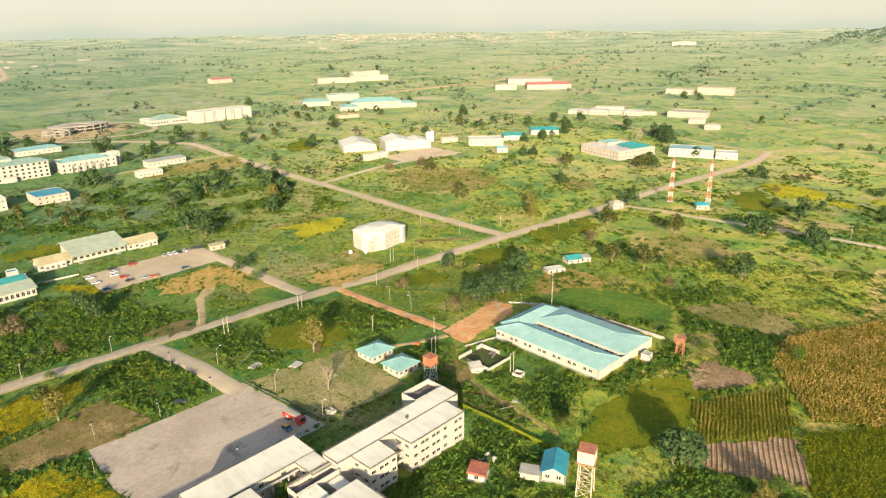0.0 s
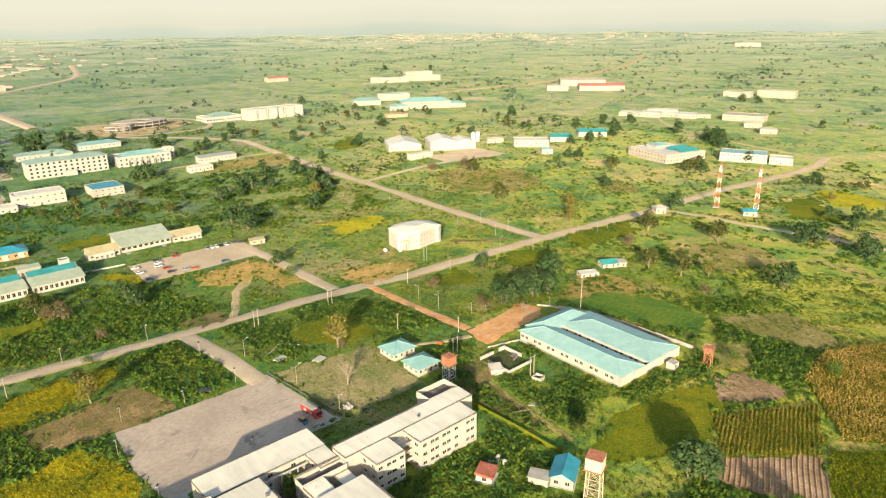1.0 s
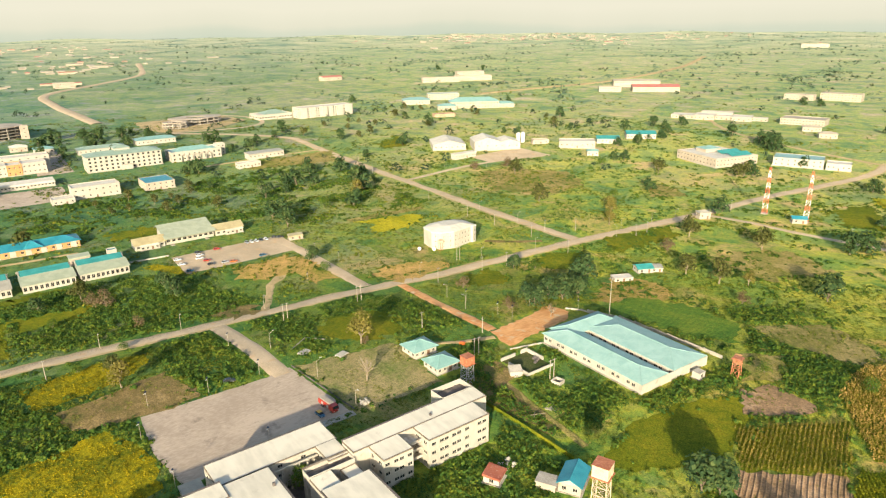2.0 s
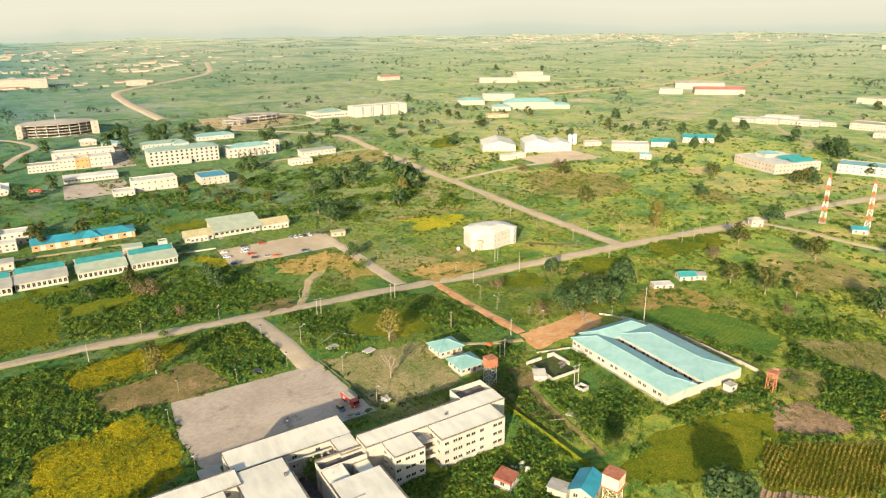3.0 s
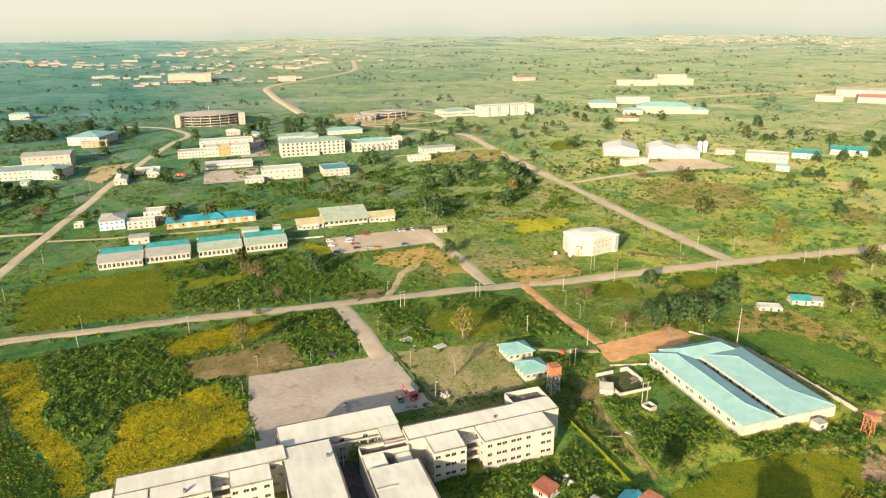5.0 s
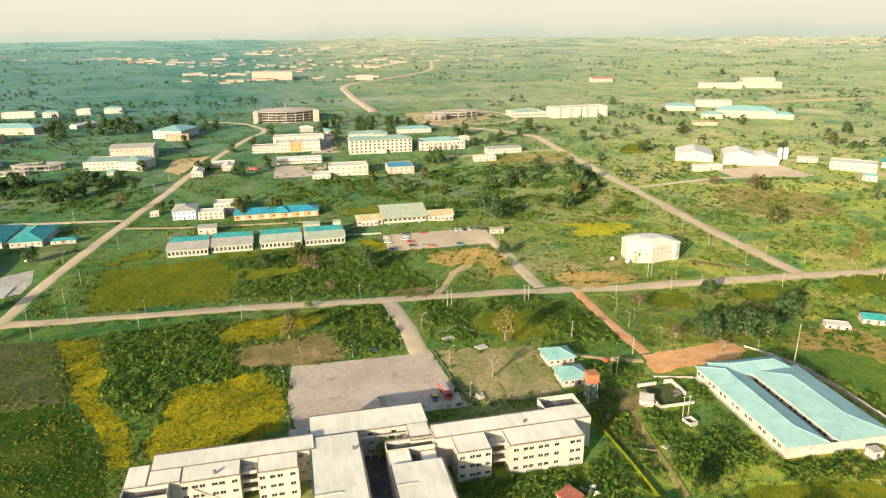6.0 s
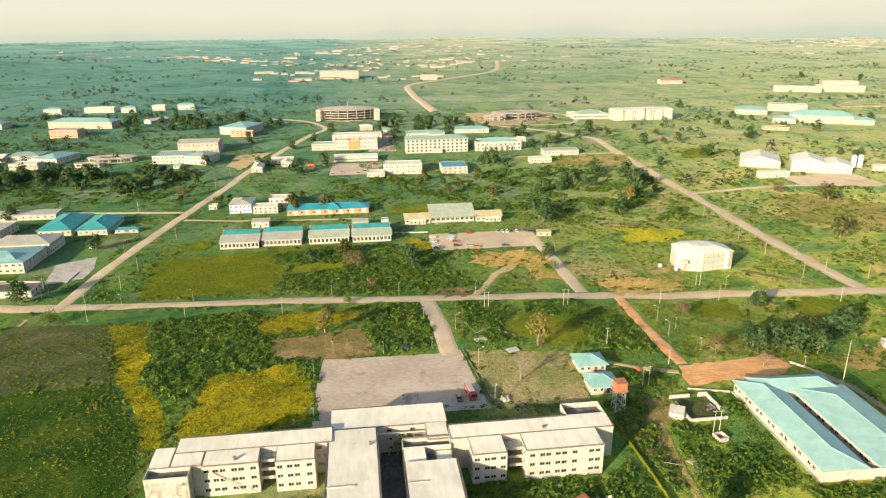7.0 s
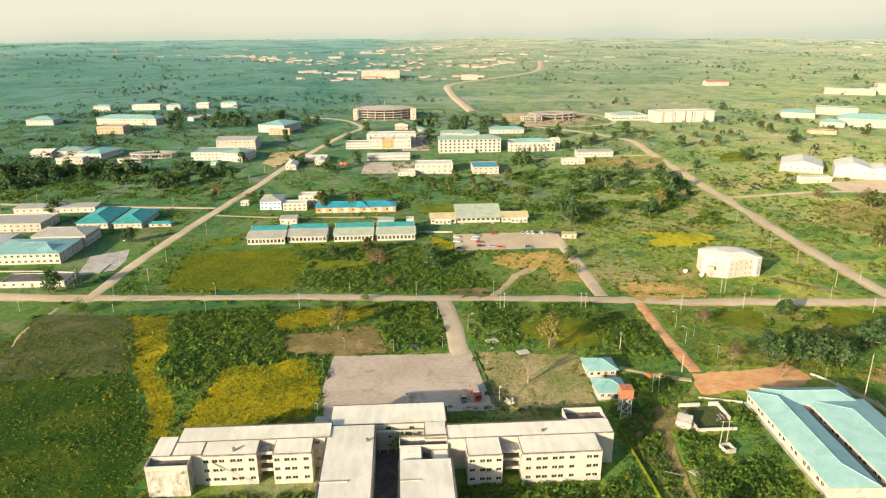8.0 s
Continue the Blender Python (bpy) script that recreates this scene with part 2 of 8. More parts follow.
M = {
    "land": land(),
    "road": surface("dusty_asphalt", (0.45, 0.335, 0.205), (0.60, 0.455, 0.29), (0.56, 0.375, 0.205), fine=1.8, coarse=0.06, rough=0.9, relief=0.15, cover=0.56),
    "lot": surface("worn_tarmac", (0.39, 0.30, 0.215), (0.52, 0.41, 0.305), (0.27, 0.21, 0.155), fine=1.3, coarse=0.05, rough=0.88, relief=0.15, cover=0.58, stretch=(1.0, 0.4, 1)),
    "laterite": surface("red_laterite", (0.64, 0.265, 0.075), (0.84, 0.43, 0.16), (0.72, 0.48, 0.26), fine=0.9, coarse=0.09, relief=0.5, cover=0.55, stretch=(1, 0.25, 1)),
    "dirt": surface("tan_dirt", (0.40, 0.285, 0.125), (0.56, 0.40, 0.19), (0.21, 0.22, 0.05), fine=1.6, coarse=0.08, relief=0.4, cover=0.58),
    "bare": cropland("brown_fallow", (0.105, 0.125, 0.028), (0.215, 0.155, 0.06), (0.35, 0.245, 0.105), 0.06),
    "dry": cropland("dry_grass", (0.15, 0.185, 0.03), (0.30, 0.24, 0.075), (0.45, 0.335, 0.135), 0.045),
    "dryred": cropland("dry_reddish_grass", (0.15, 0.19, 0.045), (0.30, 0.255, 0.105), (0.46, 0.345, 0.175), 0.07),
    "ochregrass": cropland("ochre_grass", (0.19, 0.215, 0.035), (0.44, 0.295, 0.085), (0.60, 0.355, 0.13), 0.05),
    "tilled": cropland("pinkish_tilled_soil", (0.20, 0.135, 0.07), (0.34, 0.215, 0.12), (0.48, 0.32, 0.20), 0.06),
    "fallow": cropland("grey_green_fallow", (0.036, 0.062, 0.012), (0.085, 0.095, 0.032), (0.15, 0.13, 0.06), 0.03),
    "green": cropland("low_green", (0.012, 0.040, 0.004), (0.030, 0.068, 0.006), (0.085, 0.105, 0.010), 0.035),
    "lime": cropland("yellow_green_crop", (0.070, 0.11, 0.008), (0.145, 0.165, 0.010), (0.265, 0.225, 0.015), 0.03),
    "mustard": cropland("flowering_crop", (0.08, 0.11, 0.008), (0.24, 0.21, 0.009), (0.44, 0.35, 0.012), 0.05),
    "blossom": cropland("bright_flowering_crop", (0.20, 0.25, 0.02), (0.40, 0.36, 0.022), (0.55, 0.45, 0.03), 0.04),
    "concrete": surface("weathered_concrete", (0.32, 0.28, 0.22), (0.48, 0.43, 0.35), (0.22, 0.19, 0.15), fine=2.5, coarse=0.2, relief=0.15),
    "white": surface("white_render", (0.41, 0.37, 0.30), (0.485, 0.44, 0.36), (0.32, 0.275, 0.21), fine=1.2, coarse=0.12, rough=0.8, relief=0.05, cover=0.62, stretch=(1, 1, 0.35)),
    "cream": surface("cream_render", (0.37, 0.305, 0.235), (0.46, 0.385, 0.30), (0.30, 0.235, 0.17), fine=1.2, coarse=0.12, relief=0.05),
    # far walls, white ones too, toned down in colour for haze
    "farwall": surface("haze_muted_cream_render", (0.35, 0.30, 0.225), (0.43, 0.375, 0.285), (0.27, 0.225, 0.165), fine=1.0, coarse=0.1, relief=0.05),
    "peach": surface("orange_render", (0.52, 0.24, 0.09), (0.62, 0.30, 0.12), fine=1.2, coarse=0.2, relief=0.05),
    "tanbrick": surface("pinkish_tan_render", (0.40, 0.25, 0.15), (0.50, 0.33, 0.21), (0.30, 0.18, 0.11), fine=1.2, coarse=0.15, relief=0.05),
    "rowgreen": cropland("young_row_crop", (0.07, 0.165, 0.03), (0.14, 0.235, 0.034), (0.24, 0.29, 0.04), 0.04, (24, 1.7)),
    "skyblue": surface("pale_blue_render", (0.42, 0.58, 0.66), (0.52, 0.68, 0.74), fine=1.2, coarse=0.2, relief=0.05),
    "stained": surface("stained_render", (0.28, 0.24, 0.18), (0.55, 0.50, 0.42), (0.12, 0.10, 0.08), fine=0.8, coarse=0.16, relief=0.1, cover=0.55, stretch=(1, 1, 0.3)),
    "roofwhite": surface("pale_roof_membrane", (0.55, 0.50, 0.405), (0.66, 0.605, 0.50), (0.42, 0.375, 0.295), fine=0.5, coarse=0.07, rough=0.75, relief=0.05, cover=0.63, stretch=(0.25, 1, 1)),
    "roofcream": surface("cream_roof_sheet", (0.61, 0.55, 0.43), (0.74, 0.67, 0.53), (0.46, 0.39, 0.285), fine=0.5, coarse=0.07, rough=0.7, relief=0.08, cover=0.64, stretch=(0.25, 1, 1)),
    "edge": surface("dark_brown_roof_edge", (0.13, 0.10, 0.07), (0.26, 0.21, 0.15), (0.40, 0.34, 0.25), fine=1.5, coarse=0.3, relief=0.1),
    "roofdark": surface("soot_and_shade_dark", (0.07, 0.06, 0.055), (0.15, 0.125, 0.11), (0.24, 0.2, 0.16), fine=0.9, coarse=0.15, relief=0.2),
    "aqua": sheet_roof("aqua_roof_sheet", (0.25, 0.415, 0.365), (0.335, 0.50, 0.44), (0.38, 0.46, 0.395), "x", 0.55),
    "aqua_y": sheet_roof("pale_aqua_roof_sheet", (0.19, 0.35, 0.31), (0.26, 0.43, 0.38), (0.30, 0.38, 0.33), "y"),
    "teal": sheet_roof("teal_roof_sheet", (0.025, 0.23, 0.215), (0.05, 0.31, 0.28), (0.14, 0.27, 0.24), "y", 0.65),
    "bluegreen": sheet_roof("blue_roof_sheet", (0.02, 0.21, 0.27), (0.04, 0.28, 0.34), (0.12, 0.26, 0.28), "y"),
    "sage": sheet_roof("sage_roof_sheet", (0.33, 0.36, 0.24), (0.44, 0.46, 0.31), (0.36, 0.34, 0.24), "y"),
    "ochre": sheet_roof("ochre_roof_sheet", (0.38, 0.31, 0.16), (0.47, 0.40, 0.22), (0.33, 0.27, 0.16), "y"),
    "taupe": sheet_roof("taupe_roof_sheet", (0.34, 0.31, 0.24), (0.43, 0.39, 0.30), (0.28, 0.25, 0.19), "y"),
    "greygreen": sheet_roof("grey_green_roof_sheet", (0.22, 0.31, 0.24), (0.30, 0.39, 0.30), (0.27, 0.30, 0.23), "y"),
    "rust": sheet_roof("rusted_red_sheet", (0.30, 0.075, 0.04), (0.40, 0.12, 0.06), (0.55, 0.40, 0.30), "x", 0.7),
    "redroof": sheet_roof("faded_red_sheet", (0.42, 0.13, 0.10), (0.50, 0.19, 0.14), (0.40, 0.22, 0.16), "y", 0.6),
    "glass": plain("dark_window_glass", (0.03, 0.032, 0.03), 0.15),
    "winframe": plain("window_trim", (0.55, 0.50, 0.42)),
    "door": plain("brown_door_paint", (0.16, 0.09, 0.05)),
    "rusttank": surface("rusty_steel", (0.34, 0.11, 0.05), (0.50, 0.20, 0.10), (0.60, 0.34, 0.20), fine=2, coarse=0.5, rough=0.7, relief=0.1),
    "steelcream": surface("cream_steel", (0.55, 0.42, 0.28), (0.66, 0.52, 0.36), (0.4, 0.2, 0.1), fine=3, coarse=0.6, rough=0.6, relief=0.05),
    "galv": plain("galvanised_steel", (0.42, 0.41, 0.38), 0.45, 0.4),
    "polec": plain("concrete_pole", (0.40, 0.34, 0.26), 0.85),
    "mred": plain("red_mast_paint", (0.55, 0.10, 0.04)),
    "mwhite": plain("white_mast_paint", (0.75, 0.70, 0.62)),
    "panel": plain("solar_panel_glass", (0.02, 0.03, 0.05), 0.2),
    "lampw": plain("lamp_housing", (0.62, 0.60, 0.55), 0.5),
    "tyre": plain("black_rubber", (0.02, 0.02, 0.02), 0.9),
    "rim": plain("grey_rim", (0.4, 0.4, 0.4), 0.4, 0.6),
    "bark": surface("grey_bark", (0.16, 0.12, 0.08), (0.28, 0.22, 0.15), fine=4, coarse=0.8, relief=0.4),
    "palebark": surface("pale_bark", (0.20, 0.155, 0.10), (0.30, 0.24, 0.16), fine=4, coarse=0.8, relief=0.4),
    "shrub": leafy("shrub_leaves", (0.044, 0.108, 0.022), (0.092, 0.168, 0.022), (0.205, 0.24, 0.025)),
    "scrub": leafy("scrub_leaves", (0.060, 0.115, 0.012), (0.155, 0.195, 0.018), (0.31, 0.28, 0.034)),
    "grass": leafy("tall_grass_blades", (0.10, 0.15, 0.016), (0.19, 0.215, 0.022), (0.33, 0.28, 0.06)),
    "flower": leafy("mustard_blossom", (0.11, 0.125, 0.006), (0.36, 0.285, 0.008), (0.62, 0.46, 0.012), 0.05),
    "limeleaf": leafy("yellow_green_leaves", (0.070, 0.115, 0.006), (0.155, 0.185, 0.008), (0.29, 0.265, 0.014), 0.04),
    "corn": leafy("ripening_maize", (0.14, 0.15, 0.014), (0.36, 0.27, 0.045), (0.70, 0.43, 0.15), 0.04),
    "maize": leafy("green_maize", (0.09, 0.11, 0.012), (0.21, 0.185, 0.025), (0.42, 0.29, 0.07), 0.04),
    "weed": leafy("dull_weed_leaves", (0.016, 0.055, 0.007), (0.04, 0.09, 0.010), (0.095, 0.13, 0.016)),
    "meadow": leafy("meadow_leaves", (0.045, 0.11, 0.028), (0.115, 0.18, 0.032), (0.27, 0.27, 0.045), 0.02),
    # haze painted into the leaves of far hedges and hill scrub
    "hazeleaf": leafy("haze_paled_leaves", (0.10, 0.165, 0.105), (0.15, 0.22, 0.13), (0.21, 0.265, 0.15), 0.01),
    "weedmix": leafy("mixed_weed_leaves", (0.045, 0.095, 0.012), (0.115, 0.165, 0.016), (0.28, 0.26, 0.030), 0.05),
    "farleaf": leafy("distant_tree_leaves", (0.03, 0.06, 0.035), (0.055, 0.09, 0.045), (0.09, 0.12, 0.055), 0.01),
    "straw": leafy("straw_stalks", (0.14, 0.13, 0.045), (0.27, 0.20, 0.095), (0.42, 0.30, 0.16)),
    "tree": leafy("dark_tree_leaves", (0.032, 0.072, 0.028), (0.064, 0.115, 0.038), (0.125, 0.165, 0.048), 0.05),
    "olive": leafy("olive_tree_leaves", (0.05, 0.065, 0.018), (0.10, 0.11, 0.026), (0.18, 0.165, 0.045), 0.05),
    "gold": leafy("yellowing_tree_leaves", (0.13, 0.125, 0.025), (0.22, 0.19, 0.04), (0.33, 0.265, 0.075), 0.05),
    "russet": leafy("dry_tree_leaves", (0.13, 0.09, 0.04), (0.21, 0.15, 0.075), (0.30, 0.22, 0.12), 0.05),
}


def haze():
    """Painted haze that glows, for far sky and land: greyish green at the foot, cream above, with faint ranges of
    hills.
    """
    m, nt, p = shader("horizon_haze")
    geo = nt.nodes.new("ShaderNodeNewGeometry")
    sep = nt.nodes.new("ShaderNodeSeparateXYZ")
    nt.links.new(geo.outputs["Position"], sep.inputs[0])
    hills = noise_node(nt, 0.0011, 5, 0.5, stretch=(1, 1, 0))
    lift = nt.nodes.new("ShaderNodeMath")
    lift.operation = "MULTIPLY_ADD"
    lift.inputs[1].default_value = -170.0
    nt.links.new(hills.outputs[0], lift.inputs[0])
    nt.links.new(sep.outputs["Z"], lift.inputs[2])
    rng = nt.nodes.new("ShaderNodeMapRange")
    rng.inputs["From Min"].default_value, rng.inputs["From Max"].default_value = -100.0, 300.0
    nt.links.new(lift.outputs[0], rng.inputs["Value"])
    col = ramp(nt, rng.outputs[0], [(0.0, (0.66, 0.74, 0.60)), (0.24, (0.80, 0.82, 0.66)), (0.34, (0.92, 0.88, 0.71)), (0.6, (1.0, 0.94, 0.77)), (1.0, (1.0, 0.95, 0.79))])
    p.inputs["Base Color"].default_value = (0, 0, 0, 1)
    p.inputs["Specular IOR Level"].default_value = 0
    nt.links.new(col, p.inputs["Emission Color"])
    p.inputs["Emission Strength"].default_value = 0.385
    return m


# ---- building blocks ----
def part(name, bm, material, parent, label="", smooth=False, flat=False):
    """Links a bmesh as one mesh object under a thing or a part."""
    me = bpy.data.meshes.new(name)
    if not flat:
        bmesh.ops.recalc_face_normals(bm, faces=bm.faces)
    bm.to_mesh(me)
    bm.free()
    for mt in material if isinstance(material, (list, tuple)) else [material]:
        me.materials.append(mt)
    if smooth:
        me.polygons.foreach_set("use_smooth", [True] * len(me.polygons))
    ob = new(name, me)
    ob.parent = parent
    return tagged(ob, label) if label else ob


def thing(name, label, category, x, y, yaw=0.0, z=None, group=""):
    e = new(name)
    e.empty_display_size = 0.5
    e.matrix_world = pose(x, y, gz(x, y) if z is None else z, 0, 0, yaw)
    return tagged(e, label, category, group)


def single(name, bm, material, label, category="", kind="", group=""):
    ob = part(name, bm, material, None, flat=kind == "structure")
    return tagged(ob, label, category, group, kind)


def box(bm, x0, x1, y0, y1, z0, z1, mi=0):
    v = [bm.verts.new((x, y, z)) for z in (z0, z1) for x, y in ((x0, y0), (x1, y0), (x1, y1), (x0, y1))]
    for q in ((3, 2, 1, 0), (4, 5, 6, 7), (0, 1, 5, 4), (1, 2, 6, 5), (2, 3, 7, 6), (3, 0, 4, 7)):
        bm.faces.new([v[i] for i in q]).material_index = mi


def beam(bm, a, b, r0, r1=None, n=6, mi=0):
    """A tapered round bar from a to b."""
    a, b = Vector(a), Vector(b)
    r1 = r0 if r1 is None else r1
    q = (b - a).to_track_quat("Z", "Y").to_matrix()
    rings = [[bm.verts.new(c + q @ Vector((r * math.cos(2 * math.pi * k / n), r * math.sin(2 * math.pi * k / n), 0))) for k in range(n)] for c, r in ((a, r0), (b, r1))]
    for k in range(n):
        bm.faces.new((rings[0][k], rings[0][(k + 1) % n], rings[1][(k + 1) % n], rings[1][k])).material_index = mi
    for ring in rings:
        bm.faces.new(ring).material_index = mi


def solid(bm, pts, thick):
    """A closed plate: the polygon pts (any slope) and its copy thick metres below."""
    top = [bm.verts.new(p) for p in pts]
    low = [bm.verts.new((p[0], p[1], p[2] - thick)) for p in pts]
    bm.faces.new(top)
    bm.faces.new(low[::-1])
    for i in range(len(pts)):
        j = (i + 1) % len(pts)
        bm.faces.new((top[j], top[i], low[i], low[j]))


WINDOW_MESHES = {}
BUILT = []


def far_window_mesh(w, h):
    """A sash for houses far off: a deep sill-high frame round one dark pane."""
    key = (round(w, 2), round(h, 2), "far")
    if key not in WINDOW_MESHES:
        bm = bmesh.new()
        outer = [bm.verts.new((x, 0.06, z)) for x, z in ((-w / 2, 0), (w / 2, 0), (w / 2, h), (-w / 2, h))]
        inner = [bm.verts.new((x, 0.06, z)) for x, z in ((-w / 2 + 0.09, 0.09), (w / 2 - 0.09, 0.09), (w / 2 - 0.09, h - 0.09), (-w / 2 + 0.09, h - 0.09))]
        deep = [bm.verts.new((v.co.x, 0.16, v.co.z)) for v in inner]
        for i in range(4):
            j = (i + 1) % 4
            bm.faces.new((outer[i], outer[j], inner[j], inner[i]))
            bm.faces.new((inner[i], inner[j], deep[j], deep[i]))
        bm.faces.new(deep).material_index = 1
        me = bpy.data.meshes.new("window")
        bm.to_mesh(me)
        bm.free()
        me.materials.append(M["winframe"])
        me.materials.append(M["glass"])
        WINDOW_MESHES[key] = me
    return WINDOW_MESHES[key]


def window_mesh(w, h):
    """A framed sash with a mullion and a sill, looking to -y, its outer face at y = 0."""
    key = (round(w, 2), round(h, 2))
    if key not in WINDOW_MESHES:
        bm = bmesh.new()
        xs, zs = (-w / 2, -w / 2 + 0.08, -0.035, 0.035, w / 2 - 0.08, w / 2), (-0.09, 0.0, 0.07, h - 0.08, h)
        v = [[bm.verts.new((x, 0.1, z)) for z in zs] for x in xs]
        panes = []
        for i in range(5):
            for j in range(4):
                f = bm.faces.new((v[i][j], v[i + 1][j], v[i + 1][j + 1], v[i][j + 1]))
                if j == 2 and i in (1, 3):
                    f.material_index = 1
                    panes.append(f)
        for f in panes:
            mi = f.material_index
            made = bmesh.ops.inset_individual(bm, faces=[f], thickness=0.004, depth=-0.06)["faces"]
            for g in made:
                g.material_index = 0
            f.material_index = mi
        low = [f for f in bm.faces if all(q.co.z < 0.01 for q in f.verts)]
        out = bmesh.ops.extrude_face_region(bm, geom=low)["geom"]
        for q in out:
            if isinstance(q, bmesh.types.BMVert):
                q.co.y = -0.1
        me = bpy.data.meshes.new("window")
        bmesh.ops.recalc_face_normals(bm, faces=bm.faces)
        bm.to_mesh(me)
        bm.free()
        me.materials.append(M["winframe"])
        me.materials.append(M["glass"])
        WINDOW_MESHES[key] = me
    return WINDOW_MESHES[key]


SIDES = {"front": (0, (1, 0), (0, -1)), "right": (90, (0, 1), (1, 0)), "back": (180, (-1, 0), (0, 1)), "left": (270, (0, -1), (-1, 0))}


def openings(width, h, cols, storeys, win, z0=0.0, door=False):
    """Window openings (u, v, w, h) on a regular grid over a wall, u from its middle."""
    out, w, wh = [], win[0], win[1]
    step, floor_h = width / cols, (h - z0) / storeys
    w = min(w, step * 0.72)
    for s in range(storeys):
        for c in range(cols):
            out.append((-width / 2 + step * (c + 0.5), z0 + floor_h * s + (floor_h - wh) * 0.52, w, wh))
    return out


def shell(parent, cx, cy, L, W, z0, z1, wall, front=(), back=(), left=(), right=(), name="wall"):
    """Four outer walls with real window reveals, and a window in each opening."""
    bm = bmesh.new()
    spot = parent.matrix_world.translation
    sash = far_window_mesh if math.hypot(spot.x, spot.y) > 480 else window_mesh
    for side, holes in (("front", front), ("right", right), ("back", back), ("left", left)):
        ang, (ux, uy), (nx, ny) = SIDES[side]
        width = L if side in ("front", "back") else W
        off = W / 2 if side in ("front", "back") else L / 2
        ox, oy = cx + nx * off, cy + ny * off

        def at(u, v, d=0.0):
            return bm.verts.new((ox + ux * u - nx * d, oy + uy * u - ny * d, v))
        us = sorted({-width / 2, width / 2, *(round(a - w / 2, 3) for a, b, w, h in holes), *(round(a + w / 2, 3) for a, b, w, h in holes)})
        vs = sorted({z0, z1, *(round(b, 3) for a, b, w, h in holes), *(round(b + h, 3) for a, b, w, h in holes)})
        for i in range(len(us) - 1):
            for j in range(len(vs) - 1):
                mu, mv = (us[i] + us[i + 1]) / 2, (vs[j] + vs[j + 1]) / 2
                if any(abs(mu - a) < w / 2 and b < mv < b + h for a, b, w, h in holes):
                    continue
                bm.faces.new((at(us[i], vs[j]), at(us[i + 1], vs[j]), at(us[i + 1], vs[j + 1]), at(us[i], vs[j + 1])))
        for a, b, w, h in holes:
            c = [(a - w / 2, b), (a + w / 2, b), (a + w / 2, b + h), (a - w / 2, b + h)]
            for k in range(4):
                (u0, v0), (u1, v1) = c[k], c[(k + 1) % 4]
                bm.faces.new((at(u0, v0), at(u0, v0, 0.22), at(u1, v1, 0.22), at(u1, v1)))
            win = new("window", sash(w, h))
            win.parent = parent
            win.matrix_basis = pose(ox + ux * a, oy + uy * a, b, 0, 0, ang)
    bmesh.ops.remove_doubles(bm, verts=bm.verts, dist=0.002)
    return part(name, bm, wall, parent)


def roof_flat(parent, cx, cy, L, W, z, mat, rim=0.5, rim_mat=None, t=0.22, tilt=0.0):
    bm = bmesh.new()
    e = 0.0 if rim else 0.35
    a, b, c, d = cx - L / 2 - e + (t if rim else 0), cx + L / 2 + e - (t if rim else 0), cy - W / 2 - e + (t if rim else 0), cy + W / 2 + e - (t if rim else 0)
    solid(bm, [(a, c, z), (b, c, z), (b, d, z + tilt), (a, d, z + tilt)], 0.25 + tilt)
    part("roof", bm, mat, parent)
    if rim:
        bm = bmesh.new()
        x0, x1, y0, y1 = cx - L / 2 - 0.06, cx + L / 2 + 0.06, cy - W / 2 - 0.06, cy + W / 2 + 0.06
        zb, zt = z - 0.3, z + rim
        box(bm, x0, x1, y0, y0 + t, zb, zt)
        box(bm, x0, x1, y1 - t, y1, zb, zt)
        box(bm, x0, x0 + t, y0 + t + 0.003, y1 - t - 0.003, zb, zt)
        box(bm, x1 - t, x1, y0 + t + 0.003, y1 - t - 0.003, zb, zt)
        part("parapet", bm, rim_mat or mat, parent)


